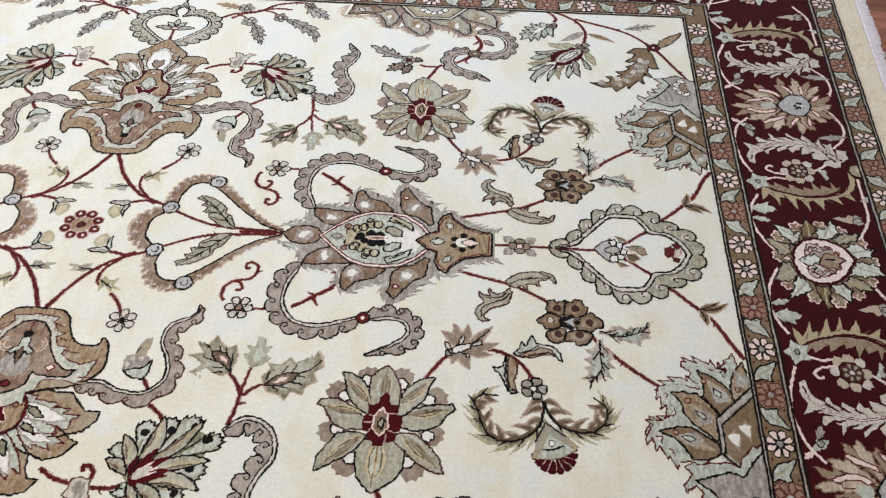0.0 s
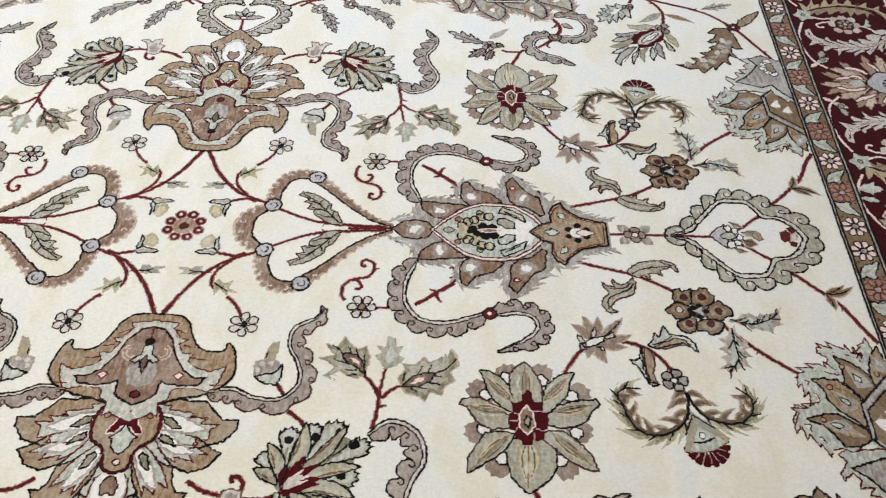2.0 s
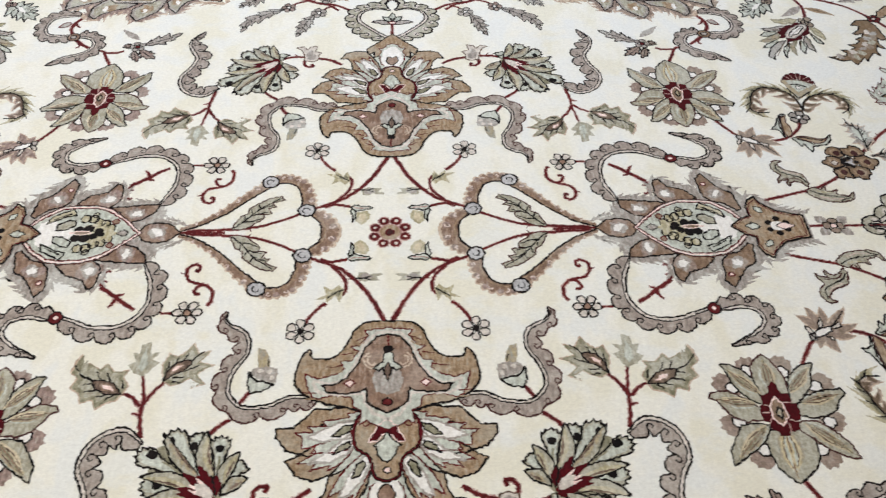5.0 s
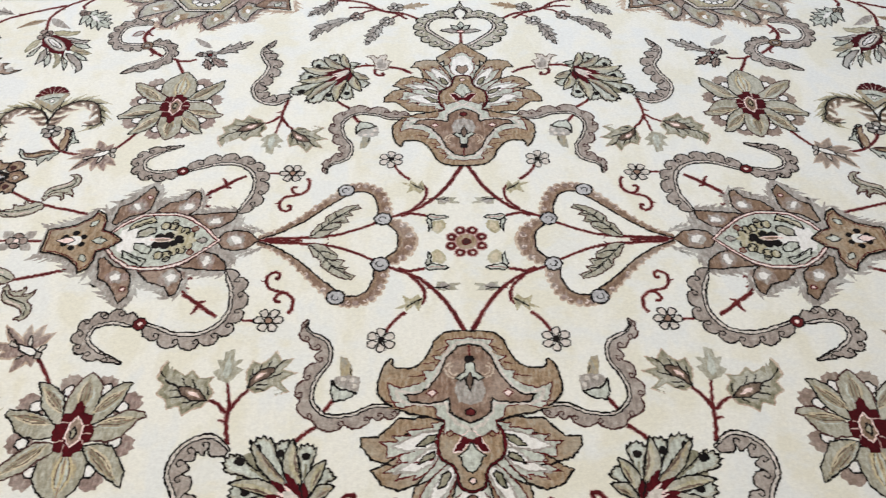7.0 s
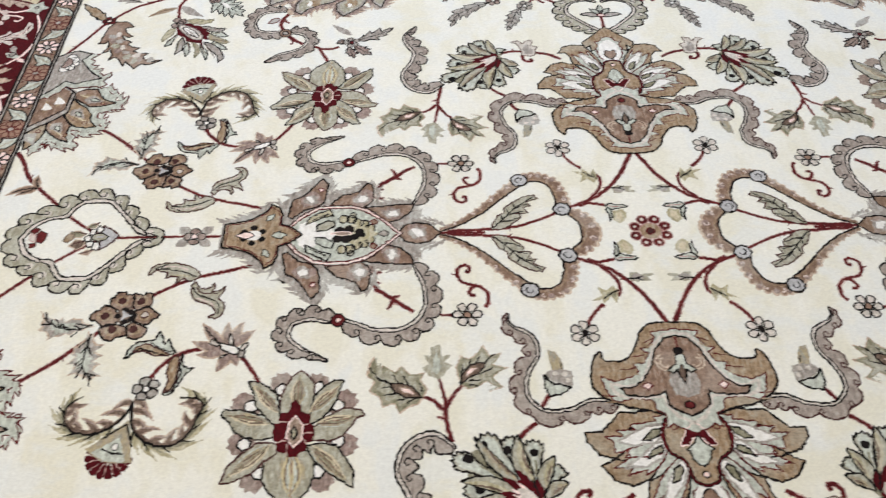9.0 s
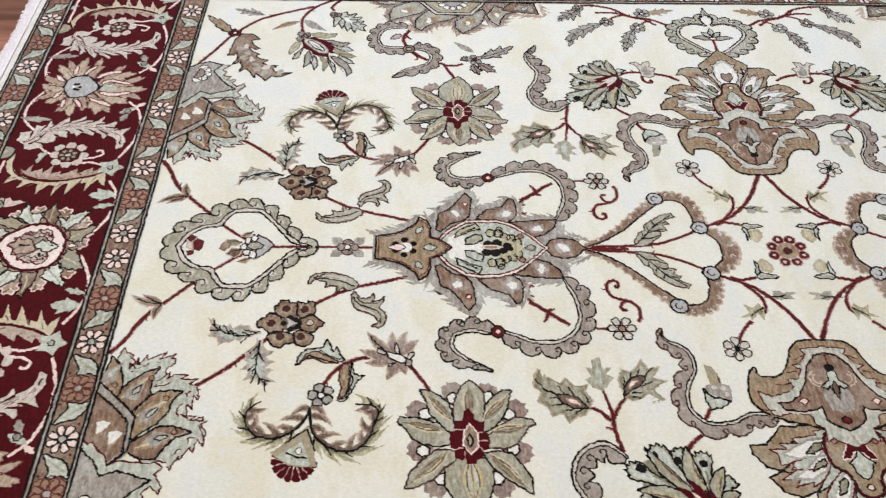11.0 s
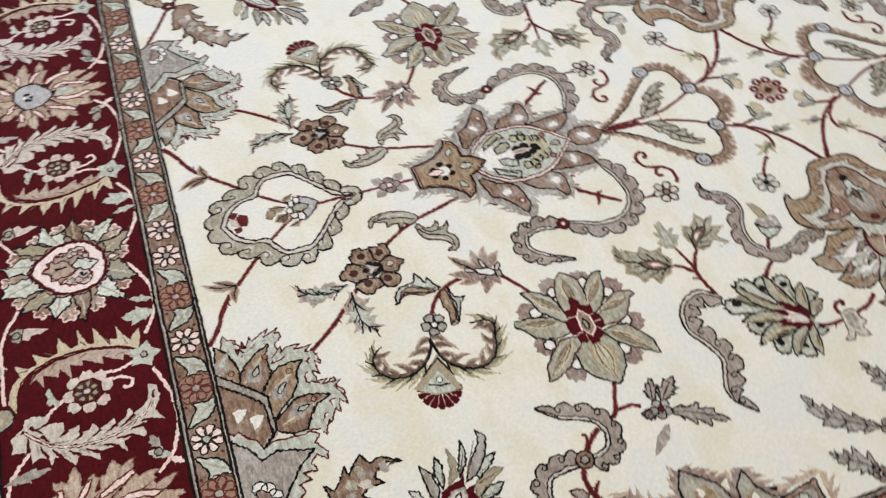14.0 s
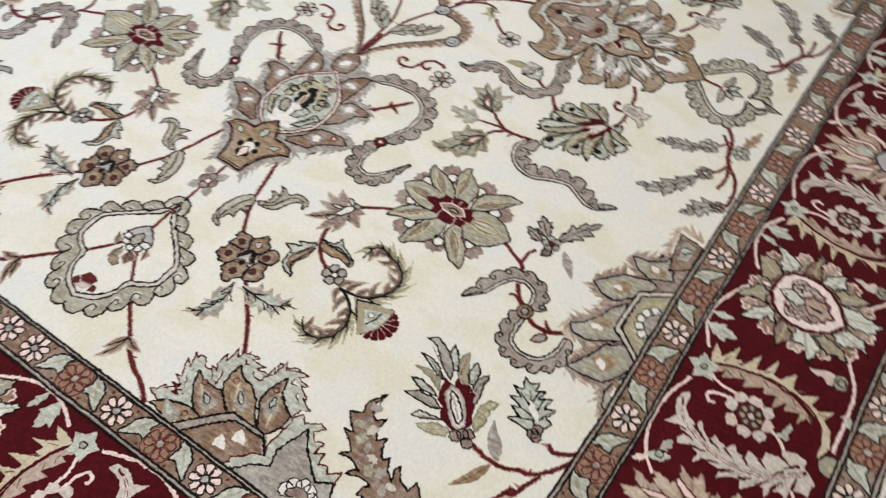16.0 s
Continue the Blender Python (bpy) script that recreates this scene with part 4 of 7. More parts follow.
scroll(m, [(0.415, 0.480), (0.452, 0.460), (0.486, 0.477), (0.498, 0.515), (0.479, 0.556), (0.470, 0.597), (0.488, 0.635), (0.499, 0.666), (0.477, 0.708)], 0.032, 10, 1, HEATHER, PALE, ends=(0.5, 0.15), deep=0.5)

# medallions on the long axis
m = motif("long_medallion", "pale green pointed medallion with brown leaves", ENDS)
for sd in (1, -1):
    def turned(pts):
        return [(x, sd * y) for x, y in pts]

    p = m.part("fringe", "grey saw-edged fringe behind the leaves")
    p.fill(turned([(0.426, 0.024), (0.466, 0.039), (0.483, 0.085), (0.519, 0.088), (0.563, 0.085), (0.566, 0.141), (0.583, 0.149), (0.605, 0.13), (0.658, 0.106), (0.66, 0.152), (0.678, 0.169), (0.704, 0.14), (0.741, 0.109), (0.766, 0.079), (0.77, 0.015), (0.494, 0.013)]), GREY, 1.5)
    for edge, inside, n, r in (([(0.418, 0.016), (0.44, 0.031), (0.463, 0.039)], (0.47, 0), 4, 0.013), ([(0.47, 0.045), (0.481, 0.084), (0.519, 0.088), (0.563, 0.084)], (0.523, 0.043), 7, 0.015), ([(0.561, 0.09), (0.564, 0.135), (0.581, 0.15), (0.605, 0.13), (0.634, 0.116), (0.657, 0.101)], (0.597, 0.085), 8, 0.016), ([(0.658, 0.103), (0.659, 0.149), (0.677, 0.169), (0.702, 0.14), (0.721, 0.117), (0.742, 0.105)], (0.698, 0.082), 9, 0.018)):
        flames(p, turned(edge), turned([inside])[0], r, n, GREY, 1.7, None, seed=n)
    for k, (pts, c) in enumerate((([(0.482, 0.081), (0.486, 0.06), (0.509, 0.038), (0.54, 0.029), (0.561, 0.06), (0.584, 0.072), (0.541, 0.077), (0.507, 0.081)], (0.524, 0.055)), ([(0.569, 0.139), (0.565, 0.101), (0.57, 0.086), (0.586, 0.072), (0.611, 0.071), (0.655, 0.085), (0.63, 0.11), (0.597, 0.121), (0.581, 0.146)], (0.589, 0.099)), ([(0.677, 0.162), (0.664, 0.146), (0.665, 0.112), (0.671, 0.088), (0.683, 0.076), (0.71, 0.068), (0.732, 0.046), (0.741, 0.05), (0.733, 0.101), (0.713, 0.11), (0.696, 0.133)], (0.697, 0.098)))):
        p = m.part("leaf", "brown leaf with a white heart in a grey fringe")
        p.fill(turned(pts), UMBER, 3, INK, 0.0046)
        c = turned([c])[0]
        for r, mat, up in ((0.029, MAUVE, 3.5), (0.02, GREY, 3.9), (0.012, WHITE, 4.4)):
            smudge(p, c, r, mat, up, k * 5 + sd + round(r * 1000))
        if k == 2:
            disc(p, turned([(0.677, 0.128)])[0], 0.0058, PINK, RED, 4.2, 0.004, n=6)
p = m.part("leaf", "brown leaf with a white heart in a grey fringe")
p.fill(both([(0.425, 0)] + [(0.449, 0.023), (0.477, 0.028), (0.5, 0.021)] + [(0.512, 0)], 0), UMBER, 3, INK, 0.0046)
for r, mat, up in ((0.029, MAUVE, 3.5), (0.021, GREY, 3.9), (0.014, WHITE, 4.4)):
    smudge(p, (0.472, 0), r, mat, up, round(r * 1000))
p = m.part("body", "pale green body with a dark flower at its middle")
half = [(0.505, 0)] + [(0.535, 0.032), (0.575, 0.067), (0.611, 0.08), (0.653, 0.08), (0.681, 0.076), (0.717, 0.05), (0.735, 0.026)] + [(0.75, 0)]
p.fill(both(half, 0), MIST, 5, SPOT, 0.0046)
p.line(both([(0.62 + (x - 0.62) * 0.97, y * 0.95) for x, y in half], 0), PINK, 0.0046, lift=5.9, closed=True)
p.line(both([(0.62 + (x - 0.62) * 0.94, y * 0.9) for x, y in half], 0), RED, 0.004, lift=6, closed=True)
cloud = [(0.57, 0.014), (0.582, 0.026), (0.595, 0.031), (0.609, 0.04), (0.625, 0.041)]
for sd in (1, -1):
    for k, (x, y) in enumerate(cloud):
        disc(p, (x, sd * y), 0.0105, LICHEN, INK, 6.2 + 0.03 * k, 0.004, n=9)
p.fill(both([(0.553, 0), (0.566, 0.01), (0.585, 0.02), (0.604, 0.027), (0.62, 0.022), (0.635, 0)], 0), LICHEN, 6.9)
p.fill(both([(0.64, 0), (0.65, 0.018), (0.672, 0.024), (0.69, 0.04), (0.712, 0.03), (0.72, 0)], 0), WHITE, 6.6)
for x, y, r in ((0.592, 0.006, 0.010), (0.601, -0.008, 0.010), (0.613, 0.012, 0.012), (0.617, -0.013, 0.012), (0.632, 0.011, 0.010), (0.634, -0.012, 0.011), (0.585, -0.002, 0.008)):
    disc(p, (x, y), r, INK, None, 7.4 + 8 * r, n=7)
leaf(p, (0.605, 0.002), (0.65, 0.002), 0.011, UMBER, 0, lift=8.4, w=0.003, ink=PINK)
leaf(p, (0.53, 0), (0.556, 0), 0.016, GREY, 0, lift=6.4, w=0.003)
for sd in (1, -1):
    p.fill([(x, sd * y) for x, y in [(0.641, 0.023), (0.66, 0.009), (0.68, 0.008), (0.677, 0.024), (0.66, 0.035), (0.645, 0.036)]], CELADON if sd > 0 else MIST, 8, INK, 0.0044)
    p.fill([(x, sd * y) for x, y in [(0.646, 0.052), (0.666, 0.047), (0.684, 0.037), (0.702, 0.026), (0.695, 0.047), (0.672, 0.06), (0.654, 0.07)]], LICHEN if sd > 0 else MIST, 8, INK, 0.0044)
    p.line([(x, sd * y) for x, y in [(0.656, 0.056), (0.675, 0.048), (0.689, 0.038)]], INK, 0.005, 0.003, 8.8)
    disc(p, (0.562, 0.032 * sd), 0.0075, UMBER, RED, 6.4, 0.0035, n=8)
    disc(p, (0.607, 0.052 * sd), 0.0075, CELADON, INK, 6.4, 0.0035, n=8)
p = m.part("crown", "tan pointed crown with dark outline")
p.at = lambda c: (0.497 + (c[0] - 0.557) * 1.03, c[1])
p.fill(both([(0.922, 0.036), (0.89, 0.042), (0.86, 0.054), (0.835, 0.09), (0.80, 0.06), (0.775, 0.03), (0.765, 0)], 0), GREY, 2.2)
for s in (1, -1):
    edge = [(0.93, 0.036 * s), (0.895, 0.04 * s), (0.865, 0.05 * s), (0.842, 0.075 * s), (0.826, 0.093 * s), (0.808, 0.08 * s), (0.80, 0.05 * s)]
    if s > 0:
        p.fill(spiky(edge[::-1], 0.017, 11, seed=4), GREY, 1.9)
    else:
        p.fill([(x, -y) for x, y in spiky([(x, -y) for x, y in edge[::-1]], 0.017, 11, seed=5)], GREY, 1.9)
half = [(0.762, 0), (0.785, 0.022), (0.806, 0.03), (0.804, 0.055), (0.812, 0.075), (0.828, 0.087), (0.836, 0.068), (0.862, 0.045), (0.895, 0.034), (0.915, 0.031), (0.915, 0)]
p.fill(both(half, 0), TAN, 10.5, INK, 0.0055)
p.line(both([(0.84 + (x - 0.84) * 0.92, y * 0.9) for x, y in half], 0), RED, 0.003, lift=11.4, closed=True)
for k in range(7):
    disc(p, polar((0.858, 0), 0.02, 60 * k + 30), 0.0075, INK, None, 11.5, n=8)
disc(p, (0.858, 0), 0.015, WHITE, None, 12.2, squash=0.9)
leaf(p, (0.855, 0), (0.893, 0), 0.018, PINK, 0, lift=12.9, w=0.003)
leaf(p, (0.822, 0), (0.79, 0), 0.02, MIST, 0, 3, 0.3, lift=11.6, w=0.0035)
for s in (1, -1):
    leaf(p, (0.835, 0.04 * s), (0.82, 0.058 * s), 0.014, MIST, 0, lift=11.6, w=0.003)

# stem, pale flower and hearts on the long axis
m = motif("axis_flower", "pale grey four-leaved flower on a red stem", ENDS)
vine(m, [(0.87, 0), (0.94, 0.001), (1.09, 0)], 0.0065)
for dx in (-1, 1):
    for s in (1, -1):
        leaf(m.part("leaf"), (0.925 + 0.008 * dx, 0.004 * s), (0.925 + 0.034 * dx, 0.026 * s), 0.022, GREY, 0, 0, belly=0.6, ink=None, lift=2)
rosette(m, (0.925, 0), 0.022, 4, MAUVE, PINK, lift=3, w=0.003)
m = motif("heart_scroll", "olive scalloped pear-shaped band with curled lobes")
lobed_band(m, [(1.007, 0.002), (1.042, 0.011), (1.068, 0.042), (1.094, 0.073), (1.118, 0.096), (1.145, 0.099), (1.171, 0.096), (1.186, 0.078), (1.197, 0.057), (1.227, 0.052), (1.254, 0.033), (1.265, 0.013)] + [(1.272, -0.002)], [(0.987, 0), (1.014, 0.023), (1.042, 0.045), (1.056, 0.07), (1.072, 0.083), (1.086, 0.107), (1.106, 0.115), (1.128, 0.131), (1.152, 0.133), (1.183, 0.123), (1.21, 0.112), (1.23, 0.093), (1.249, 0.081), (1.278, 0.064), (1.297, 0.033)] + [(1.303, -0.002)], 10, CELADON, PALE, 0.011, 0.016)
m = motif("heart_twig", "thin red stem")
vine(m, [(1.209, 0.074), (1.154, 0.030), (1.122, 0.009)], 0.007)
m = motif("heart_flower", "small pink and grey lotus flower inside the heart", ENDS)
p = m.part("leaf", "faded brown leaf")
for rim, mat in (([(1.146, 0.012), (1.164, 0.021), (1.182, 0.018), (1.172, 0.001), (1.155, 0)], OLIVE), ([(1.144, -0.006), (1.166, -0.003), (1.177, -0.021), (1.157, -0.032), (1.145, -0.023)], DUSK), ([(1.121, -0.03), (1.137, -0.031), (1.152, -0.042), (1.131, -0.047)], DUSTY), ([(1.126, 0.042), (1.146, 0.04), (1.152, 0.027), (1.132, 0.026)], OLIVE)):
    p.fill(rim, BLUR, 1.6)
    ctr = (sum(a[0] for a in rim) / len(rim), sum(a[1] for a in rim) / len(rim))
    p.fill([mid(ctr, a, 0.78) for a in rim], mat, 2.0)
    p.line([rim[0], mid(rim[0], rim[2], 0.9)], SPOT, 0.0046, 0.002, 2.6)
m.part("tip", "tan petal tip").fill([(1.169, 0.01), (1.183, 0.013), (1.188, 0.004), (1.19, -0.005), (1.18, -0.012), (1.171, -0.003)], TAN, 2.8, DUSK, 0.003)
m.part("cup").fill([(1.08, 0.006), (1.099, 0.024), (1.117, 0.034), (1.113, 0.021), (1.119, 0.012), (1.107, 0), (1.116, -0.01), (1.112, -0.032), (1.101, -0.023), (1.09, -0.011)], SILVER, 3, SPOT, 0.0044)
for rim in ([(1.113, 0.027), (1.126, 0.033), (1.127, 0.02), (1.119, 0.012)], [(1.127, 0.023), (1.141, 0.023), (1.139, 0.009), (1.128, 0.006)], [(1.138, 0.009), (1.15, 0.003), (1.145, -0.008), (1.133, -0.008)], [(1.132, -0.008), (1.144, -0.013), (1.138, -0.025), (1.127, -0.022), (1.127, -0.013)], [(1.116, -0.012), (1.128, -0.012), (1.128, -0.029), (1.116, -0.034), (1.112, -0.023)]):
    m.part("petal").fill(rim, WHITE, 3.8, INK, 0.0034)
p = m.part("petal", "grey-green eye petal")
p.fill([(1.101, 0.003), (1.115, 0.013), (1.129, 0.01), (1.135, 0.001), (1.123, -0.009), (1.109, -0.007)], CELADON, 5, INK, 0.0034)
p.line([(1.11, 0.002), (1.125, 0.002)], SILVER, 0.006, 0.004, 5.8)
m = motif("heart_dots", "dark red blocks round a pale square at the heart's end", ENDS)
for rim in ([(1.227, 0.015), (1.241, 0.021), (1.247, 0.012), (1.244, -0.009), (1.231, -0.012), (1.226, -0.001)], [(1.243, 0.026), (1.254, 0.03), (1.263, 0.024), (1.252, 0.012)], [(1.243, -0.012), (1.257, -0.013), (1.253, -0.024), (1.243, -0.022)]):
    m.fill(rim, RED, 2.4, SPOT, 0.003)
m.fill([(1.248, 0.01), (1.26, 0.015), (1.259, -0.003), (1.246, -0.01)], PALE, 3.2, BLEED, 0.003)

# stems and flowers between medallion and border
m = motif("side_stem", "dark red stem with curled grey leaves")
vine(m, [(0.789, 0.074), (0.842, 0.089), (0.913, 0.109), (0.976, 0.143), (1.031, 0.188)], 0.0075)
vine(m, [(1.031, 0.188), (1.092, 0.255), (1.144, 0.302), (1.197, 0.340)], 0.0085)
p = m.part("curled_leaf", "pale grey-green curled leaf outlined in dark red")
p.fill([(0.897, 0.097), (0.914, 0.081), (0.93, 0.074), (0.948, 0.069), (0.97, 0.068), (0.988, 0.073), (0.996, 0.08), (1, 0.098), (0.994, 0.095), (0.986, 0.085), (0.976, 0.09), (0.962, 0.092), (0.966, 0.107), (0.952, 0.101), (0.94, 0.104), (0.943, 0.12), (0.931, 0.108), (0.917, 0.115), (0.904, 0.109)], CELADON, 2.6, SPOT, 0.0044)
p.line([(0.905, 0.104), (0.928, 0.093), (0.954, 0.086), (0.975, 0.084), (0.988, 0.086)], INK, 0.0044, 0.003, 3.6)
p.line([(0.923, 0.086), (0.944, 0.078), (0.964, 0.077), (0.982, 0.079)], BLUSH, 0.0044, 0.003, 3.6)
p.line([(0.965, 0.072), (0.978, 0.078), (0.99, 0.082)], INK, 0.0038, 0.003, 3.7)
p.line([(0.92, 0.103), (0.939, 0.098), (0.952, 0.098)], LICHEN, 0.005, 0.003, 3.6)
p = m.part("curled_leaf", "pale grey-green curled leaf outlined in dark red")
p.fill([(0.867, 0.118), (0.87, 0.129), (0.881, 0.134), (0.893, 0.13), (0.904, 0.116), (0.911, 0.125), (0.908, 0.14), (0.907, 0.151), (0.898, 0.16), (0.882, 0.166), (0.865, 0.175), (0.855, 0.187), (0.861, 0.195), (0.87, 0.199), (0.856, 0.203), (0.847, 0.197), (0.84, 0.184), (0.843, 0.166), (0.855, 0.157), (0.851, 0.148), (0.846, 0.137), (0.844, 0.128), (0.854, 0.138), (0.869, 0.14), (0.864, 0.128)], CELADON, 2.7, SPOT, 0.0042)
p.line([(0.906, 0.129), (0.898, 0.145), (0.879, 0.154), (0.858, 0.163), (0.85, 0.177), (0.853, 0.193)], INK, 0.0044, 0.003, 3.7)
p.line([(0.899, 0.129), (0.892, 0.141), (0.877, 0.145), (0.858, 0.145)], SPOT, 0.004, 0.003, 3.7)
p.line([(0.896, 0.155), (0.873, 0.164), (0.859, 0.175)], BLUSH, 0.0044, 0.003, 3.6)
m = motif("feather_leaves", "pair of grey feathery leaves with dark veins")
for vein, pts in (([(1.081, 0.213), (1.104, 0.22), (1.13, 0.221), (1.156, 0.211), (1.177, 0.196)], [(1.075, 0.217), (1.103, 0.198), (1.12, 0.195), (1.134, 0.205), (1.14, 0.194), (1.152, 0.2), (1.169, 0.193), (1.187, 0.179), (1.18, 0.208), (1.183, 0.223), (1.162, 0.23), (1.16, 0.246), (1.138, 0.236), (1.117, 0.234), (1.097, 0.225)]), ([(1.079, 0.232), (1.08, 0.263), (1.081, 0.293), (1.071, 0.315), (1.056, 0.33)], [(1.073, 0.23), (1.087, 0.222), (1.091, 0.248), (1.106, 0.26), (1.106, 0.275), (1.097, 0.279), (1.11, 0.297), (1.093, 0.3), (1.101, 0.321), (1.083, 0.322), (1.06, 0.335), (1.038, 0.326), (1.058, 0.317), (1.046, 0.299), (1.061, 0.292), (1.046, 0.28), (1.064, 0.267), (1.049, 0.255), (1.069, 0.248)])):
    p = m.part("leaf", "grey feathery leaf with a broken dark vein")
    p.fill(jagged(pts, 0.14), BLUR, 1.7)
    p.fill([mid(vein[2], a, 0.9) for a in jagged(pts, 0.16)], GREY, 2.2)
    p.fill([mid(vein[2], a, 0.62) for a in jagged(pts, 0.3)], MIST, 2.6)
    vein = smooth(vein, 6)
    p.line(vein, INK, 0.0048, 0.0034, 3.2)
    for k, (a, q) in enumerate(zip(vein, sides(vein))):
        if k % 4 == 2 or k % 7 == 5:
            sd, far = (1 if k % 2 else -1), 0.6 + 0.25 * (k % 3)
            p.line([a, (a[0] + sd * q[0] * 0.014 * far + q[1] * 0.019 * far, a[1] + sd * q[1] * 0.014 * far - q[0] * 0.019 * far)], INK, 0.0046, 0.003, 3.1)
m = motif("brown_flower", "brown flower of six lobed petals with dark spots")
for rim, spot, mat in (([(0.982, 0.144), (0.995, 0.139), (0.998, 0.147), (1.017, 0.141), (1.014, 0.157), (1.012, 0.177), (1.004, 0.181), (0.99, 0.172), (0.98, 0.171), (0.979, 0.158)], (1, 0.161), SPOT),
    ([(1.018, 0.145), (1.03, 0.145), (1.035, 0.137), (1.049, 0.138), (1.053, 0.15), (1.061, 0.155), (1.058, 0.169), (1.048, 0.178), (1.036, 0.183), (1.019, 0.178), (1.013, 0.17)], (1.037, 0.159), SPOT),
    ([(1.047, 0.178), (1.06, 0.17), (1.069, 0.169), (1.076, 0.179), (1.084, 0.182), (1.089, 0.193), (1.087, 0.203), (1.075, 0.206), (1.065, 0.216), (1.054, 0.213), (1.039, 0.213), (1.035, 0.202), (1.037, 0.189)], (1.062, 0.193), SPOT),
    ([(1.016, 0.221), (1.031, 0.213), (1.046, 0.212), (1.062, 0.218), (1.068, 0.222), (1.063, 0.235), (1.053, 0.246), (1.037, 0.249), (1.032, 0.241), (1.015, 0.239)], (1.043, 0.223), SPOT),
    ([(0.979, 0.222), (0.992, 0.214), (1.006, 0.208), (1.017, 0.213), (1.014, 0.232), (1.011, 0.242), (0.995, 0.247), (0.983, 0.24), (0.978, 0.231)], (1.002, 0.224), SPOT),
    ([(0.961, 0.191), (0.971, 0.184), (0.981, 0.174), (0.992, 0.175), (1.006, 0.181), (1.008, 0.192), (1.004, 0.206), (0.99, 0.213), (0.977, 0.212), (0.972, 0.201), (0.962, 0.199)], (0.987, 0.191), PALE)):
    p = m.part("petal")
    p.fill(rim, UMBER, 3, INK, 0.0046)
    p.fill([mid(spot, a, 0.6) for a in rim], TAN, 3.5)
    disc(p, spot, 0.0078, mat, SPOT, 4.4, 0.003, n=7)
p = m.part("flower_eye", "silver star between charcoal spots")
disc(p, (1.023, 0.193), 0.019, DUSK, None, 4.6, n=10)
for c in [(1.015, 0.185), (1.027, 0.181), (1.038, 0.194), (1.012, 0.201), (1.024, 0.206), (1.008, 0.192)]:
    disc(p, c, 0.0066, INK, None, 5, n=7)
p.fill([polar((1.025, 0.193), 0.013 if k % 2 else 0.005, 60 * k) for k in range(6)], SILVER, 5.6)

m = motif("tendril_flower", "small tan flower with a curled red tendril")
vine(m, [(0.404, 0.204), (0.425, 0.203), (0.447, 0.199)], 0.005)
vine(m, [(0.346, 0.188), (0.339, 0.175), (0.339, 0.157), (0.347, 0.143), (0.362, 0.135), (0.379, 0.13), (0.391, 0.122), (0.397, 0.106), (0.393, 0.092), (0.381, 0.085), (0.372, 0.091), (0.374, 0.101), (0.382, 0.099)], 0.0075, 0.007)
vine(m, [(0.361, 0.136), (0.371, 0.143), (0.374, 0.153), (0.37, 0.16), (0.362, 0.158)], 0.007)
rosette(m, (0.380, 0.203), 0.028, 6, PALE, RUST_LIGHT, heart=0.26, turn=0, lift=2.6, fat=0.94)

m = motif("loop_scroll", "grey-brown scalloped loop-shaped scroll with a dark knot")
scroll(m, [(0.479, 0.079), (0.454, 0.118), (0.447, 0.175), (0.464, 0.219), (0.505, 0.245), (0.560, 0.244), (0.615, 0.217)], 0.031, 9, 1, HEATHER, PALE, ends=(0.4, 0.6), deep=0.42)
scroll(m, [(0.631, 0.209), (0.674, 0.197), (0.715, 0.212), (0.723, 0.248), (0.697, 0.276), (0.637, 0.298)], 0.029, 8, -1, HEATHER, PALE, ends=(0.6, 0.1), deep=0.42)
disc(m.part("knot"), (0.623, 0.211), 0.0135, RED, INK, 5)
disc(m.part("knot"), (0.623, 0.211), 0.004, PINK, None, 6.2)
m = motif("loop_twig", "forked dark red twig")
vine(m, [(0.48, 0.195), (0.496, 0.185), (0.508, 0.176), (0.52, 0.165), (0.537, 0.153), (0.555, 0.139)], 0.008, 0.011)
vine(m, [(0.525, 0.165), (0.515, 0.159), (0.506, 0.157)], 0.009, 0.003)
vine(m, [(0.52, 0.168), (0.525, 0.181), (0.532, 0.189)], 0.010, 0.003)
vine(m, [(0.554, 0.137), (0.558, 0.119), (0.559, 0.098)], 0.009, 0.006)
vine(m, [(0.558, 0.107), (0.55, 0.1), (0.543, 0.103)], 0.008, 0.003)
vine(m, [(0.558, 0.129), (0.55, 0.125), (0.546, 0.128)], 0.008, 0.003)

# large red-hearted flowers
RC = (0.688, 0.431)
m = motif("large_flower", "large sage flower with burgundy toothed heart")
for c, d in (((0.651, 0.34), (0.65, 0.354)), ((0.717, 0.338), (0.714, 0.357)), ((0.597, 0.377), (0.613, 0.391)), ((0.784, 0.38), (0.765, 0.389)), ((0.592, 0.466), (0.611, 0.459)), ((0.782, 0.461), (0.769, 0.461)), ((0.631, 0.532), (0.64, 0.513)), ((0.75, 0.533), (0.738, 0.514))):
    p = m.part("back_lobe", "brown lobe behind the petals with a white cell")
    a = math.degrees(math.atan2(c[1] - RC[1], c[0] - RC[0]))
    p.fill([polar(RC, 0.07, a - 14), polar(c, 0.021, a - 85), polar(c, 0.019, a - 45), polar(c, 0.013, a - 20), polar(c, 0.018, a + 8), polar(c, 0.013, a + 30), polar(c, 0.02, a + 60), polar(c, 0.02, a + 95), polar(RC, 0.07, a + 14)], MAUVE, 1.4)
    p.fill([polar(c, 0.02, a + 150), polar(c, 0.016, a + 210), polar(d, 0.012, a - 60), polar(d, 0.013, a - 10), polar(d, 0.012, a + 50)], DUSK, 1.9)
    p.fill([polar(d, 0.0125, a + k * 60) for k in range(6)], WHITE, 2.4, INK, 0.004)
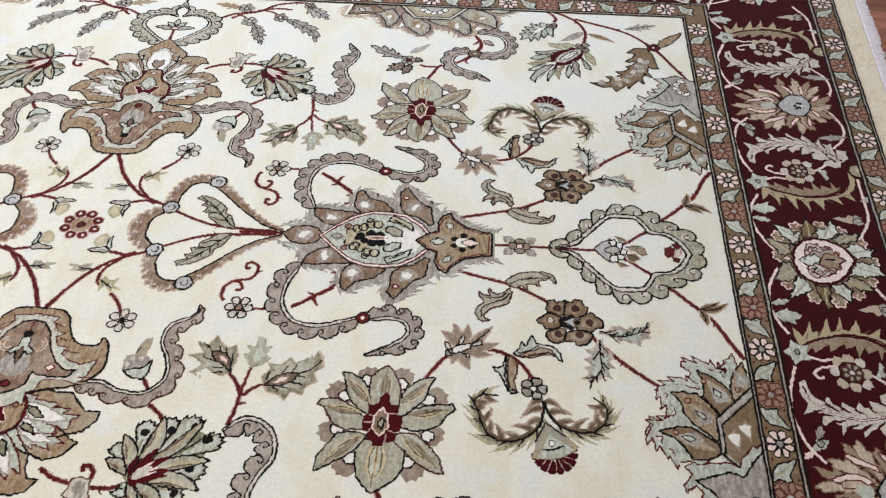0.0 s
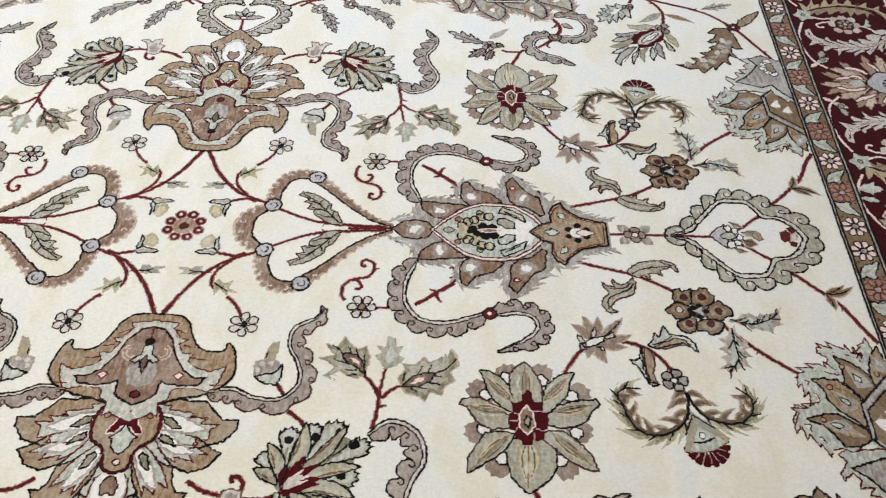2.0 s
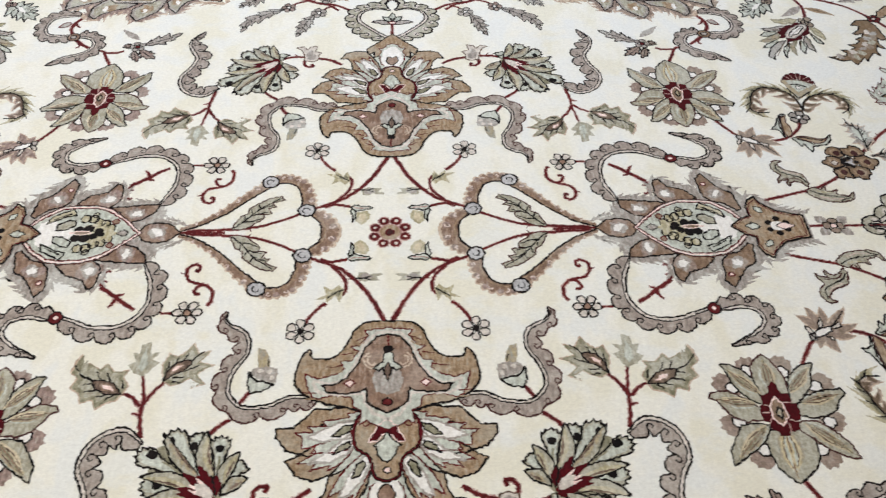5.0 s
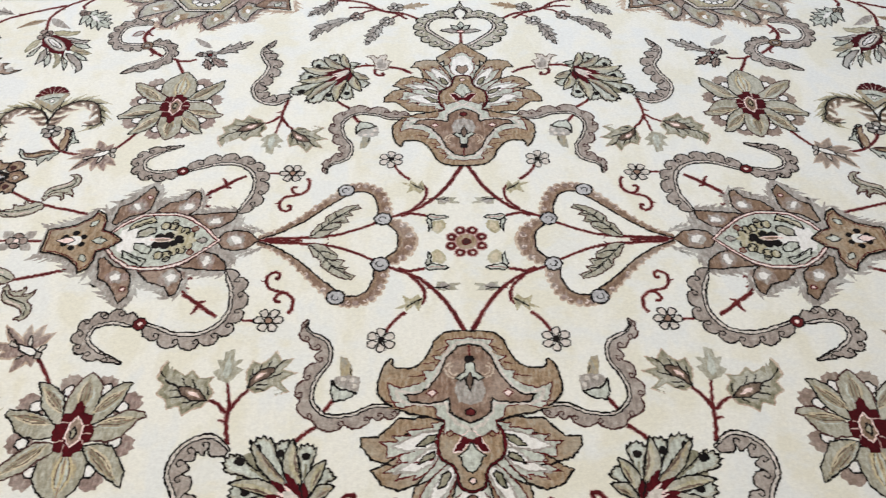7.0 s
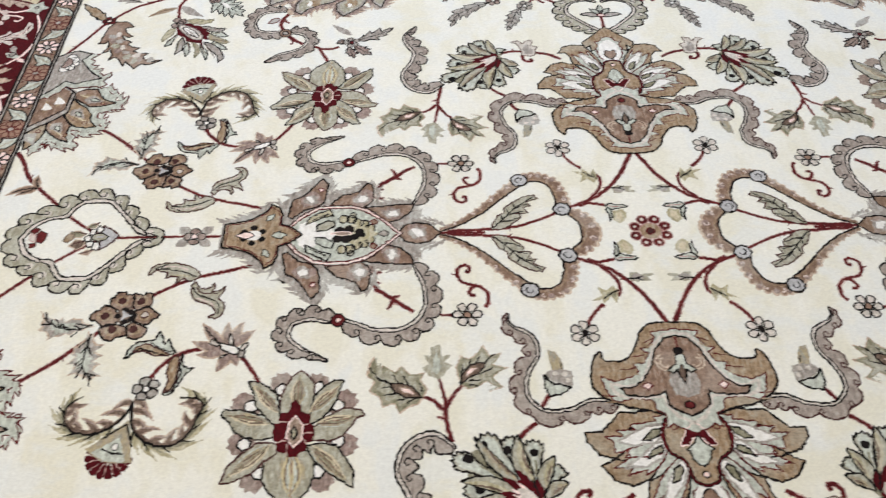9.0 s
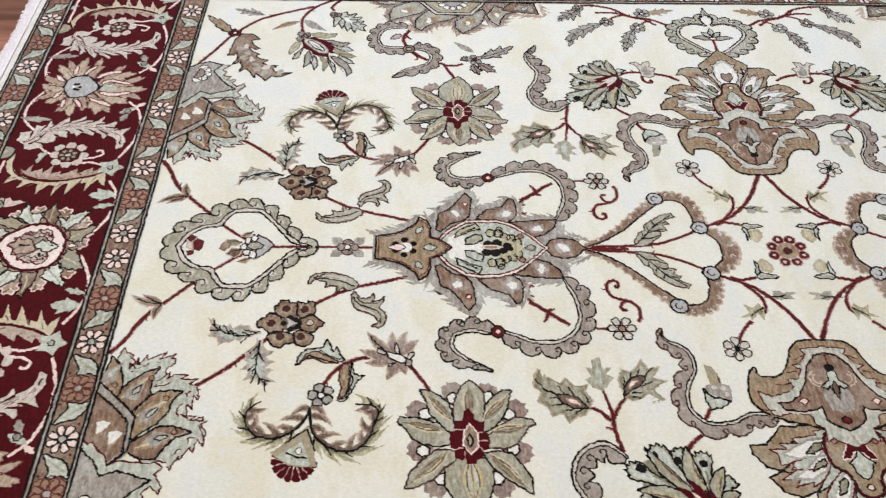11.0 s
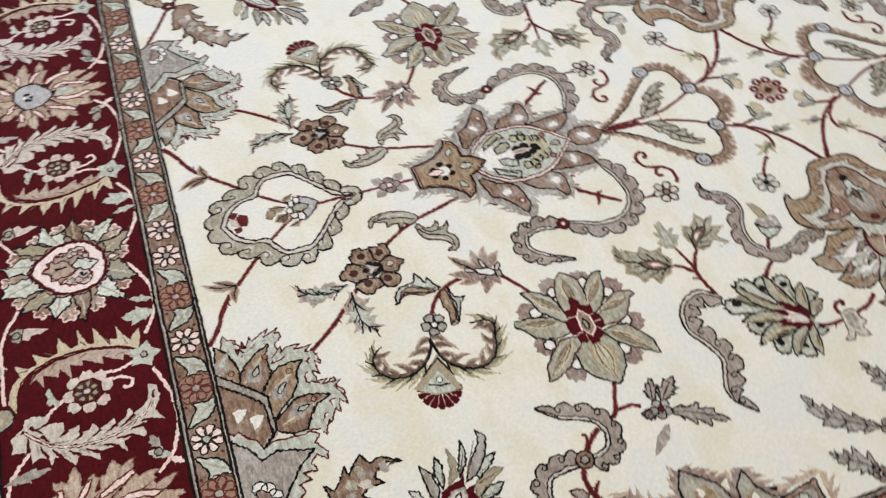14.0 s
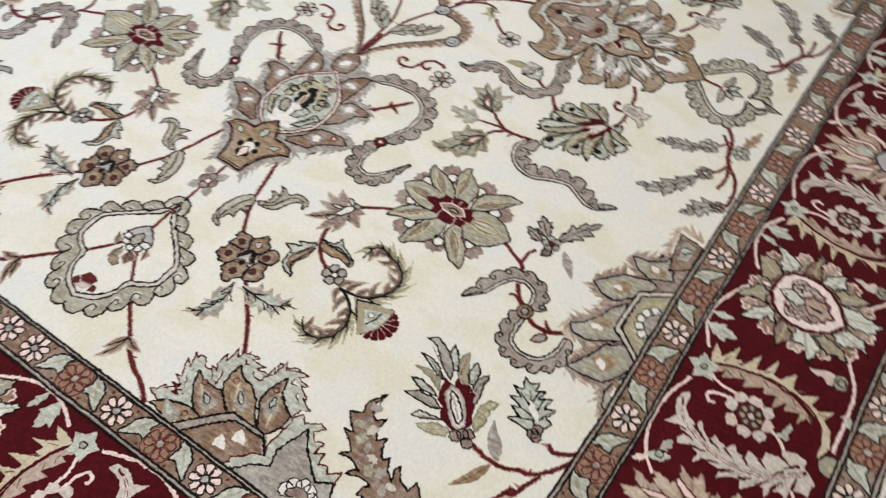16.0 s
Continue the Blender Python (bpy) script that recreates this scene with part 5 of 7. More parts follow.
for k, (tip, wide, pts) in enumerate((
    ((0.684, 0.319), 0.030, [(0.655, 0.416), (0.654, 0.382), (0.658, 0.344), (0.67, 0.329), (0.684, 0.318), (0.698, 0.331), (0.708, 0.352), (0.714, 0.368), (0.712, 0.414)]),
    ((0.774, 0.338), 0.024, [(0.709, 0.431), (0.717, 0.38), (0.722, 0.366), (0.736, 0.354), (0.753, 0.342), (0.774, 0.338), (0.764, 0.364), (0.758, 0.388), (0.743, 0.404), (0.726, 0.423)]),
    ((0.816, 0.403), 0.024, [(0.713, 0.445), (0.721, 0.426), (0.74, 0.407), (0.773, 0.398), (0.809, 0.394), (0.816, 0.404), (0.801, 0.417), (0.787, 0.439), (0.765, 0.45), (0.741, 0.454)]),
    ((0.802, 0.532), 0.026, [(0.705, 0.467), (0.723, 0.459), (0.747, 0.459), (0.775, 0.482), (0.793, 0.503), (0.801, 0.532), (0.781, 0.529), (0.753, 0.516), (0.732, 0.493), (0.716, 0.482)]),
    ((0.682, 0.574), 0.046, [(0.659, 0.473), (0.646, 0.493), (0.648, 0.523), (0.655, 0.546), (0.669, 0.563), (0.683, 0.576), (0.7, 0.564), (0.719, 0.549), (0.731, 0.529), (0.731, 0.493), (0.711, 0.473)]),
    ((0.582, 0.54), 0.026, [(0.663, 0.466), (0.639, 0.461), (0.613, 0.466), (0.595, 0.492), (0.582, 0.513), (0.582, 0.542), (0.603, 0.529), (0.63, 0.51), (0.649, 0.492)]),
    ((0.567, 0.41), 0.024, [(0.66, 0.456), (0.623, 0.458), (0.604, 0.45), (0.589, 0.43), (0.58, 0.414), (0.566, 0.41), (0.575, 0.398), (0.604, 0.396), (0.63, 0.41), (0.657, 0.434)]),
    ((0.604, 0.341), 0.024, [(0.665, 0.427), (0.66, 0.395), (0.656, 0.37), (0.641, 0.352), (0.62, 0.338), (0.604, 0.341), (0.613, 0.36), (0.614, 0.374), (0.625, 0.397), (0.644, 0.417)]),
)):
    p = m.part("petal", "grey-green petal streaked with straw yellow")
    up = 3.2 + 1.2 * (k % 2)
    p.fill(pts, CELADON, up, INK if k % 3 else SPOT, 0.0042)
    b = mid(RC, tip, 0.3)
    strands(p, b, tip, wide, (MIST, SAGE, GOLD, OLIVE, GOLD, SAND, CELADON) if k != 4 else (SAGE, GOLD, MIST, GOLD, MIST, GOLD, SAGE), up + 0.5, 0.0085)
    strands(p, mid(RC, tip, 0.34), tip, wide * 0.6, (DUSK, UMBER, DUSK), up + 0.85, 0.0024)
heart = m.part("heart", "burgundy toothed heart with a tan eye")
heart.fill([(0.679, 0.388), (0.688, 0.377), (0.696, 0.384), (0.698, 0.401), (0.711, 0.403), (0.714, 0.416), (0.71, 0.422), (0.72, 0.424), (0.722, 0.438), (0.72, 0.456), (0.714, 0.458), (0.713, 0.474), (0.701, 0.479), (0.694, 0.477), (0.692, 0.487), (0.675, 0.487), (0.673, 0.477), (0.663, 0.474), (0.663, 0.46), (0.653, 0.456), (0.652, 0.441), (0.653, 0.427), (0.661, 0.424), (0.661, 0.407), (0.676, 0.402)], WINE, 6.8)
for a, b in (((0.653, 0.442), (0.669, 0.441)), ((0.698, 0.421), (0.714, 0.421)), ((0.695, 0.48), (0.697, 0.463)), ((0.662, 0.461), (0.672, 0.452)), ((0.662, 0.425), (0.672, 0.428)), ((0.7, 0.457), (0.715, 0.458))):
    heart.line([a, b], BLEED, 0.0028, lift=7.8)
heart.fill([(0.686, 0.408), (0.697, 0.424), (0.698, 0.452), (0.685, 0.468), (0.673, 0.454), (0.672, 0.427)], UMBER, 8, PINK, 0.0036)
heart.fill([(0.686, 0.428), (0.692, 0.439), (0.687, 0.456), (0.68, 0.444)], SAGE, 9, INK, 0.0045)

m = motif("berry_stem", "red stem with mauve leaf bud and curled leaves")
vine(m, [(0.756, 0.341), (0.782, 0.301), (0.797, 0.285)], 0.0075)
vine(m, [(0.853, 0.266), (0.890, 0.273), (0.921, 0.288), (0.946, 0.318), (0.957, 0.344)], 0.008)
bb = (0.800, 0.286)
for k, tp in enumerate([(0.777, 0.231), (0.799, 0.212), (0.827, 0.212), (0.875, 0.212), (0.887, 0.253), (0.877, 0.281), (0.837, 0.317), (0.801, 0.306)]):
    p = m.part("bud_leaf", "soft brown pointed leaf")
    far = (0.817, 0.271)
    leaf(p, far, mid(far, tp, 1.04), 0.024, BLUR, 0.1, ink=None, lift=1.7 + 0.03 * k, belly=0.5)
    leaf(p, far, tp, 0.016, MAUVE, 0.1, ink=None, lift=2.2 + 0.03 * k, belly=0.5)
p.line([(0.835, 0.26), (0.855, 0.241), (0.871, 0.221)], INK, 0.0042, 0.003, 3.4)
m.part("bud", "white bud outlined in black").fill([(0.795, 0.276), (0.813, 0.263), (0.837, 0.257), (0.834, 0.27), (0.816, 0.279), (0.798, 0.284)], WHITE, 3.4, INK, 0.0042)
for pts in ([(0.793, 0.276), (0.786, 0.264), (0.786, 0.256), (0.795, 0.261), (0.8, 0.271)], [(0.811, 0.263), (0.815, 0.245), (0.822, 0.236), (0.823, 0.25), (0.818, 0.26)], [(0.837, 0.258), (0.855, 0.249), (0.857, 0.257), (0.841, 0.265)], [(0.82, 0.28), (0.834, 0.29), (0.832, 0.283)]):
    m.part("bud").fill(pts, PALE, 3.2, INK, 0.0036)
m.part("bud").fill([(0.789, 0.275), (0.801, 0.274), (0.801, 0.287), (0.79, 0.29)], GREY, 4, INK, 0.004)
for tan, pale, vein in (([(0.925, 0.28), (0.95, 0.265), (0.97, 0.257), (0.987, 0.262), (0.997, 0.274), (0.974, 0.273), (0.949, 0.283)], [(0.915, 0.276), (0.926, 0.262), (0.932, 0.245), (0.938, 0.257), (0.951, 0.229), (0.959, 0.248), (0.971, 0.251), (0.992, 0.254), (1.004, 0.269), (1.007, 0.289), (0.998, 0.279), (0.983, 0.267), (0.956, 0.274), (0.931, 0.282)], [(0.924, 0.274), (0.947, 0.265), (0.964, 0.253)]), ([(0.909, 0.28), (0.922, 0.29), (0.924, 0.314), (0.919, 0.334), (0.923, 0.357), (0.91, 0.351), (0.905, 0.327), (0.905, 0.303)], [(0.902, 0.278), (0.903, 0.303), (0.899, 0.318), (0.908, 0.355), (0.926, 0.36), (0.912, 0.364), (0.9, 0.343), (0.892, 0.323), (0.876, 0.308), (0.888, 0.309), (0.897, 0.303)], [(0.903, 0.29), (0.904, 0.321), (0.911, 0.351)])):
    p = m.part("curled_leaf", "curled leaf, half tan and half pale green")
    p.fill(pale, MIST, 2.6, INK, 0.0044)
    p.fill(tan, TAN, 3.2, SPOT, 0.004)
    p.line(vein, INK, 0.004, 0.003, 4)
m = motif("grey_flower", "small grey five-petalled flower")
rosette(m, (0.955, 0.350), 0.024, 5, GREY, WHITE, heart=0.26, lift=3)

m = motif("curled_acanthus", "pair of curled brown acanthus leaves")
for inside, rim in (((0.906, 0.403), [(0.972, 0.375), (0.969, 0.412), (0.958, 0.437), (0.933, 0.456), (0.901, 0.463), (0.875, 0.451), (0.861, 0.427), (0.854, 0.403), (0.848, 0.383), (0.864, 0.37), (0.892, 0.368)]), ((1.034, 0.388), [(0.973, 0.377), (0.981, 0.402), (0.999, 0.424), (1.027, 0.436), (1.057, 0.435), (1.078, 0.421), (1.087, 0.398), (1.081, 0.377), (1.061, 0.363)])):
    p = m.part("acanthus_leaf", "brown plume with ragged inner edge and dark rib")
    line = even(smooth(rim, 6), 0.004)
    nr, last = sides(line), len(line) - 1
    k = last // 2
    s = 1 if (inside[0] - line[k][0]) * nr[k][0] + (inside[1] - line[k][1]) * nr[k][1] > 0 else -1
    for j, i in enumerate(range(1, last - 1, 6)):  # curved wisps, brown at the rim and faded at their tips
        o, (ux, uy) = line[i], (s * nr[i][0], s * nr[i][1])
        fx, fy = line[i + 1][0] - line[i - 1][0], line[i + 1][1] - line[i - 1][1]
        d = math.hypot(fx, fy)
        fx, fy = fx / d, fy / d
        t = i / last
        reach = (0.026 + 0.012 * (j % 2)) * (1 - 0.5 * t)
        base = (o[0] - fx * 0.006, o[1] - fy * 0.006)
        tip = (o[0] + ux * reach + fx * 0.018, o[1] + uy * reach + fy * 0.018)
        for far, wide, mat, up in ((1.1, 0.017, BLUR, 1.9), (1.0, 0.0125, MAUVE, 2.3), (0.8, 0.009, DUSK, 2.7)):
            leaf(p, base, mid(base, tip, far), wide, mat, 0.3 * s, ink=None, lift=up + 0.03 * (j % 5), belly=0.2)
    band = [(x + s * q[0] * 0.008 * math.sin(math.pi * min(1, i / last * 1.1)), y + s * q[1] * 0.008 * math.sin(math.pi * min(1, i / last * 1.1))) for i, ((x, y), q) in enumerate(zip(line, nr))]
    p.fill(band + line[::-1], DUSK, 3.0)
    flames(p, line[last // 4 : -3], inside, 0.021, 8, LICHEN, 1.5, None, lean=0.9, seed=5)
    flames(p, line[last // 3 : -6], inside, 0.012, 9, OLIVE, 1.8, None, lean=1.1, seed=9)
    p.line(line, INK, 0.0068, 0.004, 3.8)
    for k in range(last // 4, last - 4, 6):
        o, t = line[k], nr[k]
        f = (t[1], -t[0])
        p.line([o, (o[0] - s * t[0] * 0.011 + f[0] * 0.017, o[1] - s * t[1] * 0.011 + f[1] * 0.017)], INK, 0.0046, 0.0024, 3.6)
m = motif("fan_flower", "pale fan flower with burgundy scalloped rim")
f0, f1 = (0.972, 0.412), (0.994, 0.492)
d = math.degrees(math.atan2(f1[1] - f0[1], f1[0] - f0[0]))
R = math.hypot(f1[0] - f0[0], f1[1] - f0[1])
p = m.part("body")
p.fill([f0] + [polar(f0, R * 0.98, d + a) for a in range(-34, 35, 8)], SAGE, 3.8, None)
p.fill([polar(f0, R * 0.4, d)] + [polar(f0, R * 0.95, d + a) for a in range(-26, 27, 7)], MIST, 4.4)
disc(p, polar(f0, R * 0.62, d), 0.006, WHITE, INK, 5.4, 0.002)
p.line([polar(f0, R * 0.76, d + a) for a in range(-18, 19, 6)], INK, 0.0045, lift=5.6)
for s in (1, -1):
    p.line([polar(f0, R * 0.1, d), polar(f0, R * 0.65, d + 33 * s)], INK, 0.004, lift=5.6)
cc = polar(f0, R * 0.84, d)
for k in range(-4, 5):
    q = m.part("rim_lobe")
    a = d + 23 * k
    q.fill([polar(cc, 0.01, a - 10), polar(cc, 0.036, a - 11.2), polar(cc, 0.041, a - 7), polar(cc, 0.041, a + 7), polar(cc, 0.036, a + 11.2), polar(cc, 0.01, a + 10)], WINE, 3.0 + 0.1 * (k % 2))
    q.line([polar(cc, 0.018, a + 11.5), polar(cc, 0.034, a + 11.5)], BLEED, 0.0022, lift=3.6)

# twin scrolls and twigs towards the long border
m = motif("twin_scroll", "two grey scalloped hooks joined by a knot")
scroll(m, [(0.849, 0.570), (0.815, 0.590), (0.777, 0.604), (0.750, 0.624), (0.740, 0.654), (0.750, 0.682), (0.771, 0.695), (0.795, 0.697)], 0.028, 8, 1, HEATHER, PALE, ends=(0.12, 0.7), deep=0.42)
scroll(m, [(0.814, 0.686), (0.847, 0.681), (0.881, 0.690), (0.897, 0.716), (0.896, 0.751), (0.880, 0.776), (0.852, 0.788), (0.812, 0.786)], 0.028, 9, -1, HEATHER, PALE, ends=(0.7, 0.5), deep=0.42)
disc(m.part("knot"), (0.807, 0.687), 0.0165, UMBER, INK, 5)
disc(m.part("knot"), (0.807, 0.687), 0.0075, GREY, INK, 6.2)
m = motif("thorny_stem", "dark red thorny stem")
vine(m, [(0.689, 0.565), (0.705, 0.595), (0.718, 0.624), (0.736, 0.632)], 0.0085)
vine(m, [(0.716, 0.622), (0.690, 0.620), (0.668, 0.628)], 0.0075)
vine(m, [(0.759, 0.641), (0.782, 0.659), (0.802, 0.682), (0.820, 0.714), (0.821, 0.743), (0.797, 0.783)], 0.009, 0.011)
vine(m, [(0.797, 0.673), (0.785, 0.652), (0.792, 0.641)], 0.008, 0.004)
vine(m, [(0.818, 0.750), (0.811, 0.737), (0.800, 0.728)], 0.009, 0.003)
leaf(m.part("bud"), (0.829, 0.748), (0.857, 0.728), 0.018, GREY, 0, lift=2.6, ink=RED)
m = motif("leaf_spray", "spray of grey saw-edged leaves round a small flower")
for b, tp, w in (((0.632, 0.653), (0.534, 0.704), 0.036), ((0.632, 0.636), (0.586, 0.595), 0.03), ((0.644, 0.630), (0.628, 0.584), 0.024), ((0.650, 0.650), (0.676, 0.643), 0.02)):
    leaf(m.part("leaf"), b, tp, w, GREY if w > 0.03 else MAUVE, 0.1, 4, 0.5, 0.45, lift=2.4, rib=INK)
leaf(m.part("leaf"), (0.639, 0.674), (0.692, 0.722), 0.02, GREY, 0, ink=None, lift=2.2)
rosette(m, (0.638, 0.645), 0.02, 5, GREY, RED, heart=0.3, lift=3.8, w=0.003)

# sprays beside the heart band
m = motif("border_spray", "red stem with feathery grey leaves and small flowers")
vine(m, [(0.101, 0.791), (0.147, 0.824), (0.213, 0.843), (0.253, 0.876), (0.302, 0.890), (0.337, 0.890)], 0.0085)
vine(m, [(0.217, 0.848), (0.247, 0.839), (0.266, 0.824)], 0.007)
vine(m, [(0.150, 0.825), (0.173, 0.812), (0.185, 0.801)], 0.006)
for pts, w in (([(0.204, 0.783), (0.223, 0.746), (0.233, 0.717), (0.247, 0.682)], 0.04), ([(0.284, 0.809), (0.331, 0.784), (0.372, 0.751), (0.388, 0.704)], 0.042), ([(0.340, 0.880), (0.359, 0.856), (0.385, 0.836), (0.407, 0.815)], 0.04)):
    feather(m.part("leaf"), pts, w, GREY, 5, 0.5, INK, INK, 2.4, w=0.003)
leaf(m.part("leaf"), (0.167, 0.853), (0.080, 0.870), 0.028, TAN, 0, 4, 0.5, ink=None, lift=2.3)
for c, r in (((0.193, 0.789), 0.021), ((0.274, 0.814), 0.02), ((0.173, 0.854), 0.022), ((0.345, 0.879), 0.016)):
    rosette(m, c, r, 5, GREY if r > 0.02 else MAUVE, WHITE, heart=0.25, lift=3.2, w=0.003)
# corner spray
m = motif("corner_stem", "dark brown-red stem running to the border")
vine(m, [(1.084, 0.739), (1.093, 0.776), (1.093, 0.819), (1.071, 0.861), (1.032, 0.893), (0.996, 0.908)], 0.0085)
vine(m, [(1.013, 0.851), (1.019, 0.869), (1.008, 0.890), (0.989, 0.911)], 0.0085)
leaf(m.part("leaf"), (1.090, 0.810), (1.027, 0.763), 0.026, GREY, 0.1, ink=None, lift=2.2)
leaf(m.part("leaf"), (1.099, 0.802), (1.171, 0.763), 0.02, TAN, 0.12, ink=None, lift=2.2, rib=DUSK)
m = motif("lotus_bud", "grey lotus bud with burgundy heart and white seed")
for k, (mat, pts) in enumerate((
    (GREY, [(1.01, 0.656), (0.99, 0.624), (0.966, 0.597), (0.962, 0.573), (0.95, 0.591), (0.962, 0.622), (0.986, 0.649)]), (MIST, [(0.989, 0.65), (0.965, 0.626), (0.945, 0.624), (0.96, 0.641), (0.987, 0.659)]), (SAGE, [(1, 0.668), (0.979, 0.654), (0.958, 0.647), (0.942, 0.654), (0.967, 0.668), (1.001, 0.69)]),
    (MIST, [(0.997, 0.688), (0.972, 0.675), (0.95, 0.677), (0.966, 0.692), (0.992, 0.698)]), (GREY, [(1.014, 0.703), (0.987, 0.694), (0.969, 0.7), (0.961, 0.709), (0.992, 0.713), (1.014, 0.721), (1.029, 0.719)]), (LICHEN, [(1.052, 0.733), (1.022, 0.729), (1.002, 0.737), (0.998, 0.752), (1.021, 0.748), (1.044, 0.753), (1.068, 0.748)]),
    (MIST, [(1.017, 0.646), (1.008, 0.616), (0.994, 0.583), (0.992, 0.598), (0.996, 0.622)]), (SAGE, [(1.039, 0.657), (1.026, 0.623), (1.022, 0.591), (1.014, 0.611), (1.017, 0.638)]), (MIST, [(1.05, 0.657), (1.056, 0.626), (1.045, 0.598), (1.039, 0.615), (1.043, 0.645)]),
    (GREY, [(1.066, 0.676), (1.074, 0.657), (1.075, 0.628), (1.075, 0.604), (1.06, 0.623), (1.056, 0.654)]), (MIST, [(1.081, 0.692), (1.094, 0.668), (1.102, 0.655), (1.104, 0.639), (1.09, 0.646), (1.084, 0.671)]), (LICHEN, [(1.088, 0.711), (1.104, 0.71), (1.112, 0.692), (1.117, 0.67), (1.113, 0.658), (1.094, 0.684)]))):
    p = m.part("petal", "pointed petal outlined in black")
    p.fill(pts, mat, 2 + 0.8 * (k % 2), INK if k not in (2, 5, 7, 11) else OLIVE, 0.0042)
    p.line([mid(pts[0], pts[3], 0.15), mid(pts[0], pts[3], 0.8)], OLIVE if k % 2 else DUSK, 0.0036, 0.002, 2.7 + 0.8 * (k % 2))
hp = m.part("heart", "burgundy toothed heart round a white seed")
hp.fill([(1.036, 0.653), (1.019, 0.65), (1.009, 0.641), (1.014, 0.66), (1.015, 0.668), (0.996, 0.666), (1.004, 0.678), (0.998, 0.694), (1.01, 0.7), (1.008, 0.71), (1.022, 0.714), (1.028, 0.724), (1.044, 0.725), (1.057, 0.736), (1.082, 0.729), (1.088, 0.715), (1.081, 0.688), (1.072, 0.678), (1.06, 0.674), (1.055, 0.661)], WINE, 4.6)
hp.fill([(1.016, 0.665), (1.017, 0.68), (1.028, 0.698), (1.046, 0.714), (1.067, 0.725), (1.082, 0.726), (1.078, 0.709), (1.06, 0.687), (1.038, 0.667)], PALE, 5.4, GREY, 0.004)
hp.fill([(1.026, 0.672), (1.028, 0.684), (1.043, 0.703), (1.058, 0.716), (1.071, 0.718), (1.068, 0.706), (1.049, 0.684)], WHITE, 6.2, INK, 0.0042)
hp.line([(1.033, 0.68), (1.064, 0.711)], GREY, 0.004, lift=7)
for c in [(1.093, 0.725), (1.082, 0.733), (1.077, 0.742), (1.092, 0.748)]:
    disc(m.part("flower"), c, 0.0105, MAUVE, INK, 5.6, 0.0036, n=7)
m = motif("dark_leaf", "pale green saw-edged leaf with black veins")
m.fill([(1.016, 0.83), (1.011, 0.809), (1.01, 0.779), (0.997, 0.795), (0.987, 0.771), (0.982, 0.787), (0.972, 0.76), (0.964, 0.776), (0.951, 0.752), (0.949, 0.772), (0.924, 0.762), (0.931, 0.777), (0.921, 0.79), (0.939, 0.792), (0.93, 0.807), (0.95, 0.804), (0.935, 0.825), (0.961, 0.821), (0.951, 0.84), (0.974, 0.834), (0.978, 0.848), (0.997, 0.839)], MIST, 2.6, INK, 0.0044)
for a, b in (((1.004, 0.829), (0.942, 0.782)), ((0.983, 0.809), (0.979, 0.779)), ((0.968, 0.798), (0.957, 0.77)), ((0.989, 0.819), (1, 0.792)), ((0.974, 0.813), (0.946, 0.814)), ((0.985, 0.825), (0.959, 0.834)), ((0.96, 0.799), (0.936, 0.797))):
    m.line([a, b], INK, 0.0046, 0.003, 4)
m.fill([(0.959, 0.792), (0.964, 0.805), (0.975, 0.82), (0.989, 0.826), (0.984, 0.814), (0.975, 0.801)], WHITE, 4.4)
for c in [(1.012, 0.83), (1.001, 0.833), (1.014, 0.838)]:
    disc(m, c, 0.010, MAUVE, INK, 4.8, 0.0036, n=7)
m = motif("brown_feather", "large brown saw-edged leaf")
blade = [(1.097, 0.586), (1.123, 0.579), (1.145, 0.588), (1.15, 0.6), (1.138, 0.613), (1.161, 0.611), (1.178, 0.622), (1.165, 0.635), (1.185, 0.639), (1.2, 0.652), (1.19, 0.66), (1.208, 0.667), (1.22, 0.686), (1.202, 0.678), (1.192, 0.683), (1.21, 0.697), (1.219, 0.717), (1.198, 0.722), (1.217, 0.743), (1.269, 0.671), (1.271, 0.653), (1.257, 0.653), (1.248, 0.664), (1.244, 0.642), (1.254, 0.616), (1.241, 0.622), (1.238, 0.633), (1.228, 0.607), (1.234, 0.585), (1.219, 0.6), (1.205, 0.585), (1.192, 0.563), (1.189, 0.581), (1.175, 0.565), (1.161, 0.551), (1.151, 0.57), (1.13, 0.567)] 
m.fill([(1.262, 0.72)] + blade[19:] + blade[:19] + [(1.248, 0.745)], UMBER, 2.6, INK, 0.0046)
for k, c in enumerate([(1.129, 0.586), (1.159, 0.587), (1.168, 0.604), (1.189, 0.598), (1.196, 0.618), (1.217, 0.623), (1.207, 0.637), (1.227, 0.643), (1.221, 0.662), (1.239, 0.666), (1.23, 0.689), (1.17, 0.584), (1.242, 0.682)]):
    smudge(m, c, 0.013, (GREY, MAUVE, PALE, CELADON)[k % 4], 3.4 + 0.05 * k, k)
m.line([(1.108, 0.585), (1.153, 0.59), (1.195, 0.616), (1.227, 0.657), (1.238, 0.707)], DUSK, 0.004, 0.003, 3.3)
leaf(m.part("sheath"), (1.271, 0.745), (1.349, 0.825), 0.03, TAN, 0, 3, 0.3, lift=2.6)
vine(m, [(1.069, 0.871), (1.096, 0.860), (1.202, 0.813), (1.271, 0.739), (1.313, 0.662), (1.350, 0.597)], 0.0085)
rosette(m, (1.267, 0.749), 0.018, 5, RED, PINK, heart=0.3, lift=4, w=0.003)
leaf(m.part("leaf"), (1.196, 0.829), (1.285, 0.858), 0.03, GREY, 0, 4, 0.5, ink=None, lift=2.2, rib=INK)

